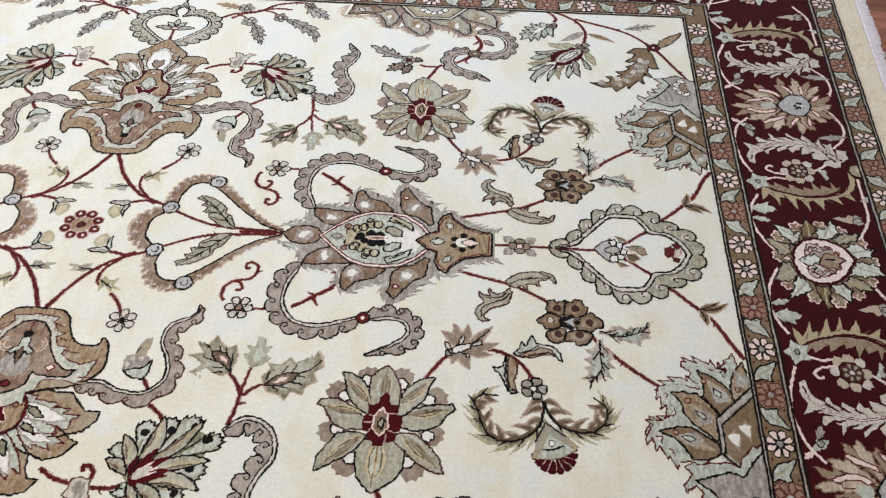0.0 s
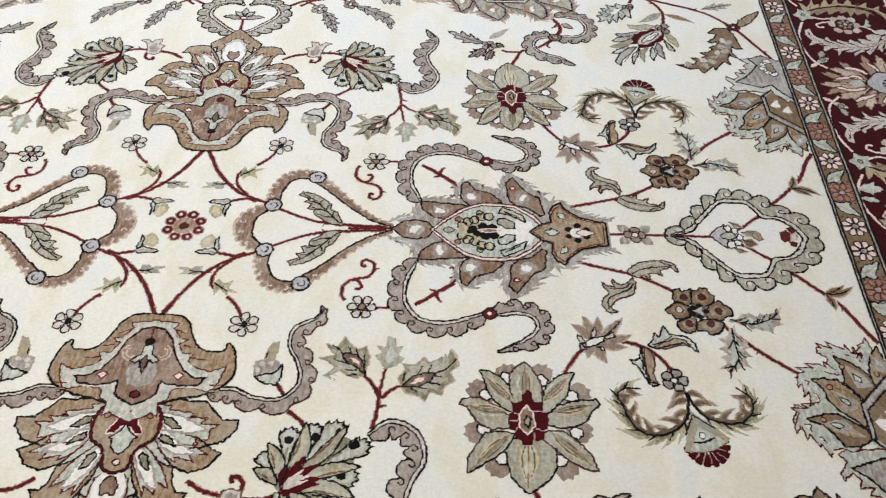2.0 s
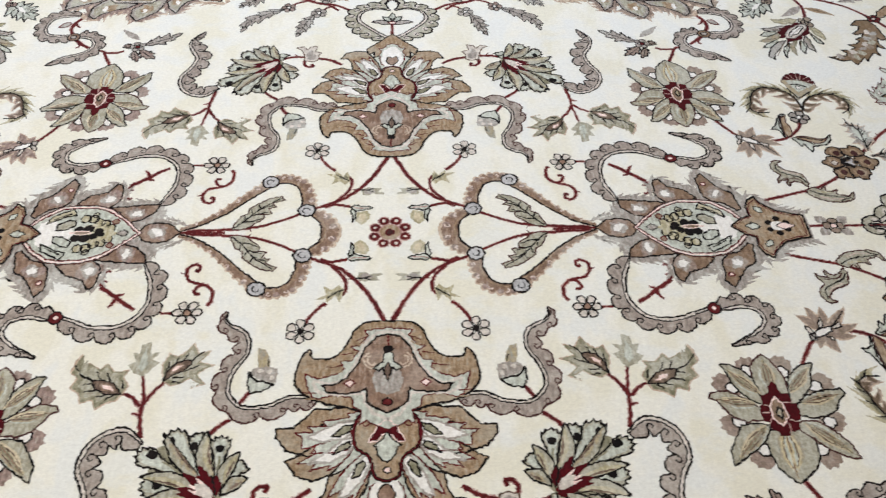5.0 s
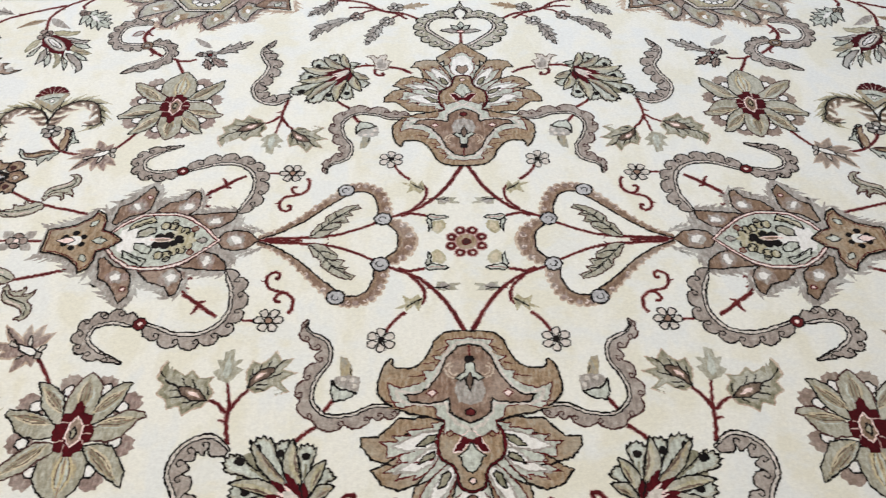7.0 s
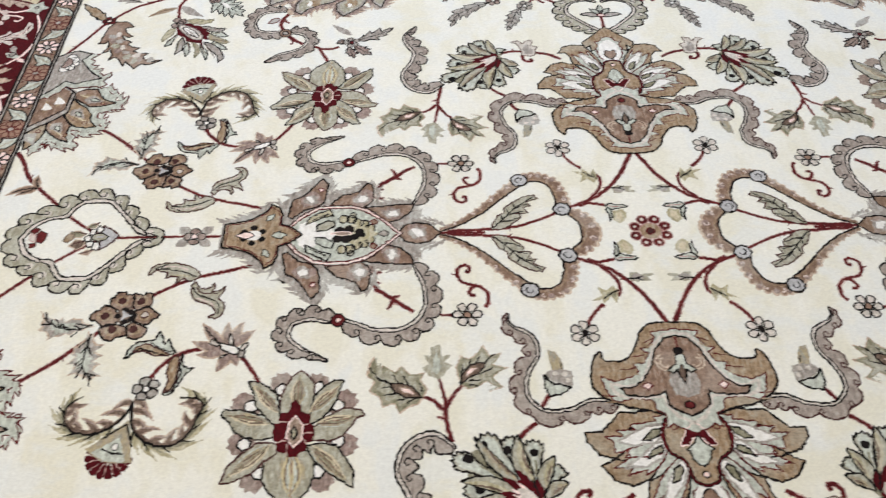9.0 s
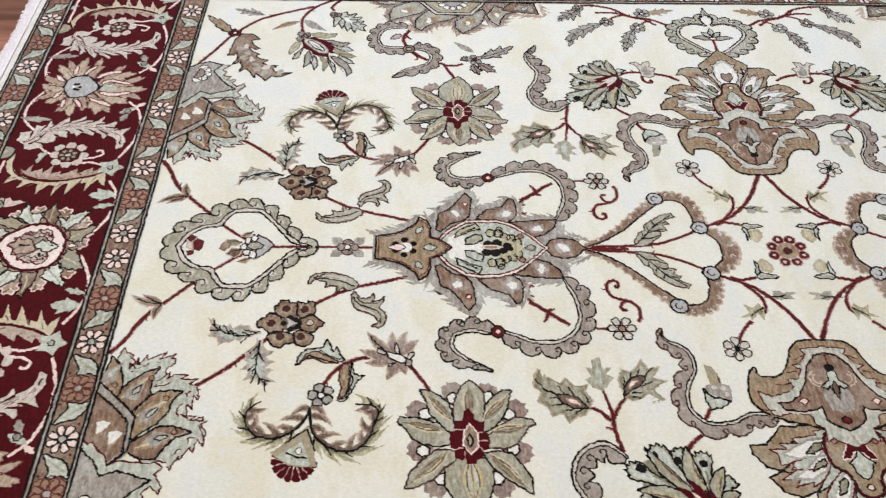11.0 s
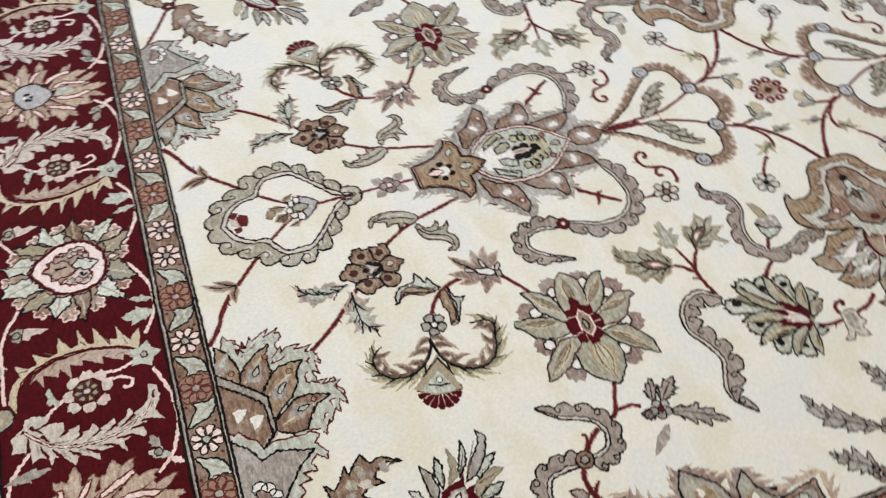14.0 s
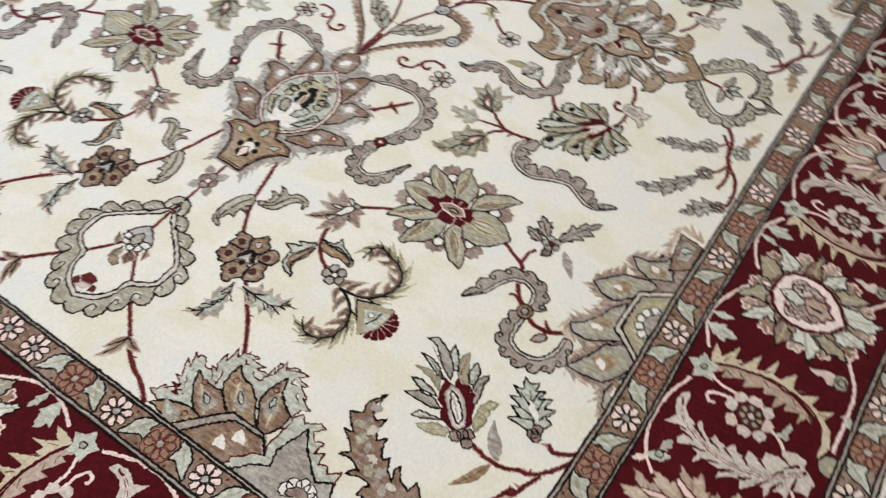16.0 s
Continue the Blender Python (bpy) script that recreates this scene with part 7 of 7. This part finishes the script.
def border_sun(at, quarters):
    b = motif("border_sunflower", "tan flame-petalled flower with silver heart", quarters, at)
    for k, tp in enumerate([(1.697, 0.569), (1.676, 0.607), (1.658, 0.63), (1.613, 0.639), (1.58, 0.641), (1.513, 0.611), (1.482, 0.58), (1.454, 0.564), (1.443, 0.518), (1.447, 0.479), (1.477, 0.464), (1.508, 0.428), (1.541, 0.422), (1.573, 0.434), (1.601, 0.415), (1.637, 0.428), (1.667, 0.462), (1.692, 0.477), (1.695, 0.531)]):
        a = math.atan2(tp[1] - 0.515, tp[0] - 1.606)
        base = (1.606 - 0.03 * max(0, -math.cos(a)) + 0.012 * math.cos(a), 0.515 + 0.012 * math.sin(a))
        mat, ink, up = (BLUR, DUSTY, 3.0) if k in (1, 3, 6, 8, 10, 12, 14, 16, 18) else (PETAL, RUST_DARK, 2.4)
        leaf(b.part("petal"), base, tp, 0.03, mat, 0.1 if k % 3 else -0.12, 3, 0.42, 0.6, ink=ink, lift=up, w=0.003)
    for rim in ([(1.671, 0.57), (1.66, 0.567), (1.647, 0.552), (1.644, 0.541), (1.657, 0.546), (1.666, 0.557)], [(1.634, 0.585), (1.631, 0.602), (1.624, 0.602), (1.622, 0.58), (1.626, 0.567), (1.633, 0.572)], [(1.606, 0.575), (1.6, 0.592), (1.588, 0.604), (1.579, 0.612), (1.584, 0.595), (1.593, 0.583), (1.601, 0.568)], [(1.574, 0.56), (1.563, 0.576), (1.546, 0.584), (1.53, 0.588), (1.517, 0.587), (1.518, 0.576), (1.537, 0.575), (1.554, 0.567), (1.569, 0.555)], [(1.558, 0.538), (1.549, 0.55), (1.532, 0.555), (1.515, 0.548), (1.496, 0.545), (1.478, 0.537), (1.495, 0.534), (1.517, 0.539), (1.536, 0.545), (1.55, 0.535)],
        [(1.557, 0.504), (1.542, 0.507), (1.525, 0.5), (1.507, 0.501), (1.489, 0.508), (1.474, 0.503), (1.488, 0.496), (1.508, 0.489), (1.529, 0.49), (1.545, 0.495)], [(1.575, 0.484), (1.561, 0.48), (1.545, 0.474), (1.529, 0.469), (1.512, 0.456), (1.516, 0.448), (1.533, 0.457), (1.552, 0.465), (1.566, 0.472)], [(1.607, 0.474), (1.597, 0.478), (1.585, 0.461), (1.577, 0.444), (1.585, 0.446), (1.597, 0.459)], [(1.631, 0.447), (1.632, 0.472), (1.626, 0.479), (1.621, 0.463), (1.624, 0.447)], [(1.66, 0.481), (1.654, 0.498), (1.643, 0.509), (1.639, 0.505), (1.645, 0.489), (1.654, 0.479)]):
        b.part("flame", "pale pink flame").fill(rim, PINK, 4.6, RUST_DARK, 0.0036)
    b.part("petal").fill([(1.553, 0.516), (1.547, 0.533), (1.526, 0.534), (1.514, 0.52), (1.524, 0.51), (1.542, 0.509)], MIST, 4.6)
    q = b.part("heart")
    q.fill(smooth([(1.641, 0.526), (1.636, 0.551), (1.625, 0.563), (1.607, 0.566), (1.591, 0.563), (1.575, 0.547), (1.557, 0.523), (1.572, 0.499), (1.586, 0.487), (1.602, 0.484), (1.619, 0.485), (1.632, 0.5)], 3, True), SILVER, 6, INK, 0.005)
    q.line([(1.559, 0.529), (1.557, 0.514)], INK, 0.008, lift=7)
    for p in [(1.615, 0.533), (1.608, 0.534), (1.602, 0.523), (1.605, 0.513), (1.612, 0.516)]:
        disc(q, p, 0.0055, INK, None, 7, n=5)
    disc(q, (1.617, 0.524), 0.005, WHITE, None, 7, n=5)


def border_leaves(at, quarters):
    b = motif("border_leaf_pair", "two curved saw-edged leaves round a pale rosette", quarters, at)
    line = smooth([(u, v + 0.009) for u, v in [(1.474, 0.217), (1.5, 0.202), (1.525, 0.194), (1.57, 0.184), (1.623, 0.188), (1.661, 0.206), (1.677, 0.234), (1.682, 0.271)]], 5)
    q = b.part("tan_leaf", "curved leaf, straw-coloured on one side and tan on the other")
    q.fill([(u, v + 0.009) for u, v in [(1.475, 0.216), (1.469, 0.199), (1.466, 0.169), (1.478, 0.181), (1.484, 0.191), (1.496, 0.176), (1.505, 0.153), (1.506, 0.181), (1.518, 0.177), (1.52, 0.189), (1.531, 0.169), (1.544, 0.143), (1.544, 0.177), (1.557, 0.174), (1.571, 0.139), (1.571, 0.171), (1.585, 0.173), (1.605, 0.145), (1.608, 0.176), (1.624, 0.181), (1.65, 0.164), (1.644, 0.187), (1.659, 0.192), (1.682, 0.177), (1.672, 0.203), (1.684, 0.214), (1.691, 0.232), (1.695, 0.248), (1.683, 0.277), (1.681, 0.257), (1.678, 0.232), (1.661, 0.206), (1.623, 0.188), (1.57, 0.184), (1.525, 0.194)]], SAND, 2.4)
    q.fill([(u, v + 0.009) for u, v in [(1.473, 0.221), (1.502, 0.198), (1.561, 0.188), (1.612, 0.192), (1.645, 0.207), (1.656, 0.224), (1.646, 0.216), (1.635, 0.239), (1.634, 0.214), (1.61, 0.226), (1.609, 0.208), (1.59, 0.235), (1.591, 0.207), (1.57, 0.216), (1.567, 0.204), (1.535, 0.226), (1.535, 0.208), (1.502, 0.229), (1.501, 0.214), (1.479, 0.235)]], PETAL, 2.6)
    for a, c in zip(line[4:-8:5], sides(line)[4:-8:5]):
        for sd in (1, -1):
            q.line([(a[0] + sd * c[0] * 0.008, a[1] + sd * c[1] * 0.008), (a[0] + sd * c[0] * 0.019 + c[1] * 0.013, a[1] + sd * c[1] * 0.019 - c[0] * 0.013)], DUSK, 0.004, 0.002, 3.6)
    q.line(line, WINE, 0.0085, 0.003, 5)
    q = b.part("leaf_head")
    hd = (1.466, 0.238)
    q.fill([polar(hd, 0.03 if k % 2 else 0.018, 36 * k) for k in range(10)], MIST, 5.4)
    disc(q, hd, 0.006, GREY, INK, 6.4, 0.003)
    q = b.part("grey_leaf", "pale grey leaf with large forward teeth")
    line = smooth([(1.678, 0.32), (1.658, 0.34), (1.637, 0.36), (1.621, 0.369), (1.601, 0.375), (1.577, 0.379), (1.553, 0.38), (1.53, 0.376), (1.507, 0.367), (1.489, 0.359), (1.474, 0.347), (1.466, 0.334), (1.462, 0.314)], 4)
    q.fill([(1.673, 0.314), (1.672, 0.299), (1.655, 0.298), (1.631, 0.307), (1.637, 0.318), (1.611, 0.326), (1.611, 0.341), (1.602, 0.343), (1.587, 0.339), (1.589, 0.354), (1.573, 0.355), (1.566, 0.342), (1.557, 0.357), (1.543, 0.354), (1.532, 0.346), (1.528, 0.359), (1.512, 0.351), (1.508, 0.339), (1.503, 0.336), (1.499, 0.348), (1.484, 0.342), (1.472, 0.329), (1.471, 0.31), (1.468, 0.299), (1.456, 0.307), (1.453, 0.326), (1.456, 0.337), (1.464, 0.35), (1.458, 0.365)] + [(1.452, 0.374), (1.463, 0.37), (1.477, 0.369), (1.492, 0.373), (1.484, 0.39), (1.488, 0.397), (1.503, 0.388), (1.521, 0.394), (1.518, 0.414), (1.53, 0.4), (1.547, 0.399), (1.562, 0.399), (1.559, 0.417), (1.574, 0.403), (1.593, 0.394), (1.599, 0.411), (1.609, 0.398), (1.618, 0.389), (1.63, 0.385), (1.635, 0.4), (1.64, 0.384), (1.653, 0.377), (1.664, 0.383), (1.666, 0.367), (1.677, 0.359), (1.694, 0.358), (1.692, 0.342), (1.696, 0.331), (1.685, 0.322)], PALE, 2.6)
    q.line(line, WINE, 0.0085, 0.005, 4)
    q.line(line[1:-3], PINK, 0.003, lift=4.6)
    for pts in ([(1.652, 0.325), (1.63, 0.317)], [(1.644, 0.335), (1.665, 0.317)], [(1.621, 0.352), (1.605, 0.343)], [(1.636, 0.353), (1.647, 0.339)], [(1.594, 0.366), (1.584, 0.355)], [(1.569, 0.368), (1.553, 0.359)], [(1.546, 0.367), (1.526, 0.359)], [(1.523, 0.367), (1.497, 0.35)], [(1.668, 0.337), (1.668, 0.364)], [(1.651, 0.357), (1.64, 0.384)], [(1.633, 0.369), (1.618, 0.391)], [(1.608, 0.382), (1.591, 0.395)], [(1.581, 0.387), (1.56, 0.401)], [(1.554, 0.389), (1.529, 0.401)], [(1.532, 0.384), (1.503, 0.389)], [(1.508, 0.377), (1.486, 0.373)], [(1.491, 0.367), (1.471, 0.368)]):
        q.line(pts[::-1], WINE, 0.0085, 0.003, 3.8)
    for pts in ([(1.634, 0.358), (1.615, 0.364), (1.602, 0.363)], [(1.607, 0.369), (1.589, 0.362)], [(1.577, 0.374), (1.564, 0.363)], [(1.553, 0.373), (1.539, 0.365)], [(1.656, 0.352), (1.654, 0.368)], [(1.62, 0.377), (1.606, 0.396)], [(1.593, 0.384), (1.574, 0.396)], [(1.564, 0.386), (1.546, 0.395)], [(1.507, 0.361), (1.491, 0.351)]):
        q.line(pts, GREY, 0.005, 0.003, 3.6)
    disc(b.part("bud"), (1.708, 0.288), 0.021, SAGE, INK, 4.4, 0.003)
    disc(b.part("bud"), (1.711, 0.291), 0.007, GOLD, None, 5.4)
    rc = (1.568, 0.279)
    for pts, w in (([(1.540, 0.268), (1.511, 0.270), (1.492, 0.281), (1.499, 0.295), (1.510, 0.290)], 0.007), ([(1.605, 0.282), (1.628, 0.297), (1.642, 0.316)], 0.007), ([(1.536, 0.253), (1.506, 0.253), (1.479, 0.242)], 0.007)):
        vine(b.part("stem"), pts, w, mat=PINK, lift=2)
    disc(b, rc, 0.019, SPOT, None, 2.6, n=12)
    for k, p in enumerate([(1.584, 0.264), (1.561, 0.256), (1.538, 0.263), (1.529, 0.286), (1.539, 0.312), (1.563, 0.319), (1.587, 0.312), (1.592, 0.288)]):
        p = (p[0] + rc[0] - 1.563, p[1] + rc[1] - 0.287)
        a = math.degrees(math.atan2(p[1] - rc[1], p[0] - rc[0]))
        b.part("rosette_petal").fill([polar(p, r * 0.0122, a + d) for d, r in ((0, 0.72), (28, 1.0), (80, 0.95), (120, 1.05), (165, 0.7), (195, 0.7), (240, 1.05), (280, 0.95), (332, 1.0))], BLUSH if k % 3 else PALE, 3)
    rosette(b, rc, 0.021, 7, SAGE, PALE, ink=SPOT, heart=0.35, lift=4.6, w=0.005, name="inner_petal")
    q = b.part("sprig")
    q.fill([(1.63, 0.287), (1.635, 0.279), (1.63, 0.272), (1.635, 0.26), (1.628, 0.251), (1.624, 0.263), (1.618, 0.278), (1.614, 0.285), (1.617, 0.292), (1.624, 0.285)], MIST, 2.6)


def border_vines(at, quarters):
    b = motif("border_vine", "pale pink meandering stem with small leaves", quarters, at)
    for pts, inset in (([(1.466, 0.025), (1.448, 0.056), (1.433, 0.098), (1.434, 0.148), (1.457, 0.196)], 0), ([(1.455, 0.271), (1.436, 0.324), (1.432, 0.385), (1.447, 0.437), (1.475, 0.470)], 0), ([(1.681, 0.070), (1.711, 0.127), (1.716, 0.190), (1.716, 0.260)], 0.014), ([(1.676, 0.361), (1.710, 0.404), (1.715, 0.452), (1.701, 0.493), (1.677, 0.523)], 0.012)):
        vine(b, [(x - inset, y) for x, y in pts], 0.0075, mat=PINK, lift=1.6)
    for base, tp, w, mat in (((1.435, 0.148), (1.493, 0.148), 0.036, MIST), ((1.431, 0.121), (1.475, 0.110), 0.016, MIST), ((1.711, 0.412), (1.637, 0.404), 0.02, GREY), ((1.451, 0.445), (1.488, 0.425), 0.022, MIST), ((1.457, 0.449), (1.435, 0.466), 0.014, PINK), ((1.467, 0.425), (1.479, 0.397), 0.018, GREY), ((1.716, 0.190), (1.700, 0.197), 0.022, MIST)):
        leaf(b.part("leaf"), base, tp, w, mat, 0.1, 3, 0.35, 0.5, ink=None, lift=2.4)
    q = b.part("leaf", "grey-green leaf with a pale pink tail")
    q.fill([(1.685, 0.114), (1.683, 0.135), (1.67, 0.143), (1.664, 0.136), (1.663, 0.114), (1.671, 0.108)], CELADON, 2.4, SPOT, 0.003)
    q.fill([(1.664, 0.136), (1.654, 0.142), (1.645, 0.131), (1.632, 0.134), (1.618, 0.128), (1.632, 0.122), (1.643, 0.116), (1.661, 0.114)], BLUSH, 2.4)
    for c in ((1.674, 0.125), (1.471, 0.433)):
        disc(b.part("bud"), c, 0.008, GREY, INK, 4, 0.003, n=6)


border_palmette(None, ENDS)
border_palmette(placed(0.467, 1.0, 1, True), FOUR)
border_sun(None, FOUR)
border_sun(lambda p: (p[1] - 0.515, p[0] - DY), FLANKS)
border_sun(lambda p: (1.0 + p[1] - 0.515, p[0] - DY), FOUR)
corner = (1.572, 1.1155)


def to_corner(p):
    """Turned by 45 degrees into the corner."""
    x, y = p[0] - 1.572, p[1]
    c = math.sqrt(0.5)
    return corner[0] + c * (x - y), corner[1] + c * (x + y)


border_palmette(to_corner, FOUR)
for place in (None, lambda p: (p[0], 1.03 + 0.02 - p[1] * 1.0), lambda p: (0.467 - 0.467 / 0.515 * p[1], p[0] - DY), lambda p: (0.467 + p[1] * 1.035, p[0] - DY), lambda p: (1.535 - p[1] * 1.035, p[0] - DY)):
    border_leaves(place, FOUR)
    border_vines(place, FOUR)

# ---------------------------------------------------------------- guard stripes


def guard_rosette(c, pale):
    g = motif("guard_rosette", "pale pink eight-petalled rosette" if pale else "rust-outlined tan rosette", FOUR if c[0] > 0.01 and c[1] > 0.01 else (ENDS if c[1] < 0.01 else FLANKS))
    if not pale:
        disc(g, c, 0.0325, RUST_LIGHT, RUST_DARK, 13.6, 0.003, n=16)
    rosette(g, c, 0.028, 8, PINK if pale else RUST_LIGHT, GREY, INK if pale else RUST_DARK, heart=0.26, turn=22, lift=14.4, w=0.0034)


def guard_leaf(c, along_x, slant):
    g = motif("guard_leaf", "pale green slanting leaf", FOUR)
    turn = 90 if along_x else 0

    def at(n, s):
        n, s = n * 1.12, s * 1.3 * slant
        return (c[0] + s, c[1] + n) if turn else (c[0] + n, c[1] + s)

    g.fill([at(*p) for p in ((-0.024, -0.019), (-0.012, -0.014), (0.002, -0.018), (0.009, -0.016), (0.007, -0.008), (0.015, 0.003), (0.023, 0.016), (0.019, 0.018), (0.005, 0.012), (-0.006, 0.010), (-0.017, 0.003), (-0.022, -0.006))], MIST, 14.2, INK, 0.0042)
    g.line([at(-0.016, -0.009), at(-0.004, -0.002), at(0.013, 0.009)], CELADON, 0.008, 0.003, lift=14.8)
    for n, s in ((0.02, -0.014), (-0.018, 0.016), (0.026, -0.02), (-0.004, 0.021)):
        disc(g, at(n, s), 0.0034, RUST_DARK, None, 14.2, n=5)


def guard_run(fixed, along_x, first, pitch, end, pale=True):
    """Rosettes and leaves along one stripe from the middle to the corner."""
    s, k = first, 0
    while s < end + 0.002:
        c = (s, fixed) if along_x else (fixed, s)
        guard_rosette(c, (k % 2 == 0) == pale)
        if s + pitch / 2 < end + 0.02:
            c = (s + pitch / 2, fixed) if along_x else (fixed, s + pitch / 2)
            guard_leaf(c, along_x, 1 if k % 2 else -1)
        s, k = s + pitch, k + 1


guard_run((IG0 + IG1) / 2, False, 0.034, 0.1012, 0.87)
guard_run((IG0 + IG1) / 2 - DY, True, 0.043, 0.106, 1.38)
guard_run((MB1 + OG1) / 2, False, 0.0, 0.1, 1.23)
guard_run((MB1 + OG1) / 2 - DY, True, 0.0, 0.1, 1.75)

# ---------------------------------------------------------------- rug
rug = tagged(new("rug"), "cream hand-knotted floral rug with burgundy border, lying flat", "rug")
BX, BY = 1.783, 1.334


def slab(name, x0, x1, y0, y1, z0, z1, mat, nx, ny, wobble=0.0):
    bm = bmesh.new()
    grid = {}
    for i in range(nx + 1):
        for j in range(ny + 1):
            x, y = x0 + (x1 - x0) * i / nx, y0 + (y1 - y0) * j / ny
            for z in (z0, z1):
                wx, wy = warp(x, y)
                grid[i, j, z] = bm.verts.new((wx, wy, z + (wobble * noise.noise((x * 9, y * 9, 3)) if z == z1 else 0)))
    for i in range(nx):
        for j in range(ny):
            for z in (z0, z1):
                q = [grid[i, j, z], grid[i + 1, j, z], grid[i + 1, j + 1, z], grid[i, j + 1, z]]
                bm.faces.new(q if z == z1 else q[::-1])
    for i in range(nx):
        bm.faces.new([grid[i, 0, z0], grid[i + 1, 0, z0], grid[i + 1, 0, z1], grid[i, 0, z1]])
        bm.faces.new([grid[i + 1, ny, z0], grid[i, ny, z0], grid[i, ny, z1], grid[i + 1, ny, z1]])
    for j in range(ny):
        bm.faces.new([grid[0, j + 1, z0], grid[0, j, z0], grid[0, j, z1], grid[0, j + 1, z1]])
        bm.faces.new([grid[nx, j, z0], grid[nx, j + 1, z0], grid[nx, j + 1, z1], grid[nx, j, z1]])
    me = bpy.data.meshes.new(name)
    bm.to_mesh(me)
    bm.free()
    me.materials.append(mat)
    ob = new(name, me)
    ob.parent = rug
    return ob


tagged(slab("field", -BX, BX, -BY + 0.006, BY - 0.006, 0.0005, TOP, CREAM, 36, 28), "cream wool pile ground with faint yellow mottling")
for s in (-1, 1):
    x0, x1 = sorted((s * (BX + 0.0005), s * (BX + (0.066 if s > 0 else 0.027))))
    tagged(slab("end_band", x0, x1, -BY + 0.004, BY - 0.004, 0.0005, 0.007, IVORY if s > 0 else COTTON, 3, 90, 0.0012), "flat-woven ivory cotton end band" if s > 0 else "flat-woven white cotton end band")
    y0, y1 = sorted((s * (BY - 0.0055), s * (BY + 0.004)))
    tagged(slab("selvedge", -BX, BX, y0, y1, 0.0005, TOP - 0.002, COTTON, 120, 1, 0.001), "overcast white cotton side binding")


def fringe(s):
    """Short knotted warp ends along one end of the rug."""
    rnd = random.Random(5 + s)
    verts, faces = [], []
    y = -BY + 0.008
    while y < BY - 0.008:
        n = 7
        length = 0.031 + rnd.uniform(-0.003, 0.003) + 0.002 * math.sin(y * 23)
        lean, curl, r = 0.003 + rnd.uniform(-0.003, 0.003), rnd.uniform(-0.0012, 0.0012), rnd.uniform(0.003, 0.0038)
        start = len(verts)
        for i in range(n):
            t = i / (n - 1)
            cx = BX + (0.058 if s > 0 else 0.019) + length * 1.12 * t
            cy = y + lean * t + curl * math.sin(t * 5 + y * 30)
            cz = 0.0048 * (1 - t) ** 1.5 + 0.0034 + 0.0016 * math.sin(t * 4) * rnd.uniform(0.4, 1)
            rr = r * (1.25 if i == 1 else 1 - 0.2 * t + 0.12 * (i % 2))
            for k in range(5):
                wx, wy = warp(s * cx, cy + rr * math.cos(k * 1.2566))
                verts.append((wx, wy, cz + rr * math.sin(k * 1.2566)))
        for i in range(n - 1):
            for k in range(5):
                a, b = start + i * 5 + k, start + i * 5 + (k + 1) % 5
                faces.append([a, b, b + 5, a + 5] if s < 0 else [b, a, a + 5, b + 5])
        y += rnd.uniform(0.0043, 0.0053)
    me = bpy.data.meshes.new("fringe")
    me.from_pydata(verts, [], faces)
    me.materials.append(FRINGE)
    ob = tagged(new("fringe", me), "short white knotted cotton fringe", kind="stuff")
    ob.parent = rug


fringe(-1)
fringe(1)
for m, quarters in woven:
    m.weave(rug, quarters)

# ---------------------------------------------------------------- floor boards
PW = 0.091


def board_mesh(length):
    bm = bmesh.new()
    bmesh.ops.create_cube(bm, size=1, matrix=Matrix.Translation((0, 0, -0.0028)) @ Matrix.Diagonal((length - 0.0012, PW - 0.0012, 0.0056, 1)))
    bmesh.ops.bevel(bm, geom=[e for e in bm.edges if all(v.co.z > -0.001 for v in e.verts)], offset=0.0006, segments=1, affect="EDGES")
    me = bpy.data.meshes.new("floor_board")
    bm.to_mesh(me)
    bm.free()
    me.materials.append(PLANK)
    return me


rnd = random.Random(11)
lengths = (0.62, 0.9, 1.25)
cut = {}
y = RY0 + PW / 2
while y < RY1:
    x = -RX - rnd.uniform(0, 0.6)
    while x < RX - 0.001:
        a, b = max(x, -RX), min(x + rnd.choice(lengths), RX)
        if RX - b < 0.12:
            b = RX
        if b - a > 0.03:
            size = round(b - a, 3)
            if size not in cut:
                cut[size] = board_mesh(size)
            ob = new("floor_board", cut[size])
            ob.location = ((a + b) / 2, y, 0)
            ob.parent = floor
        x = b
    y += PW
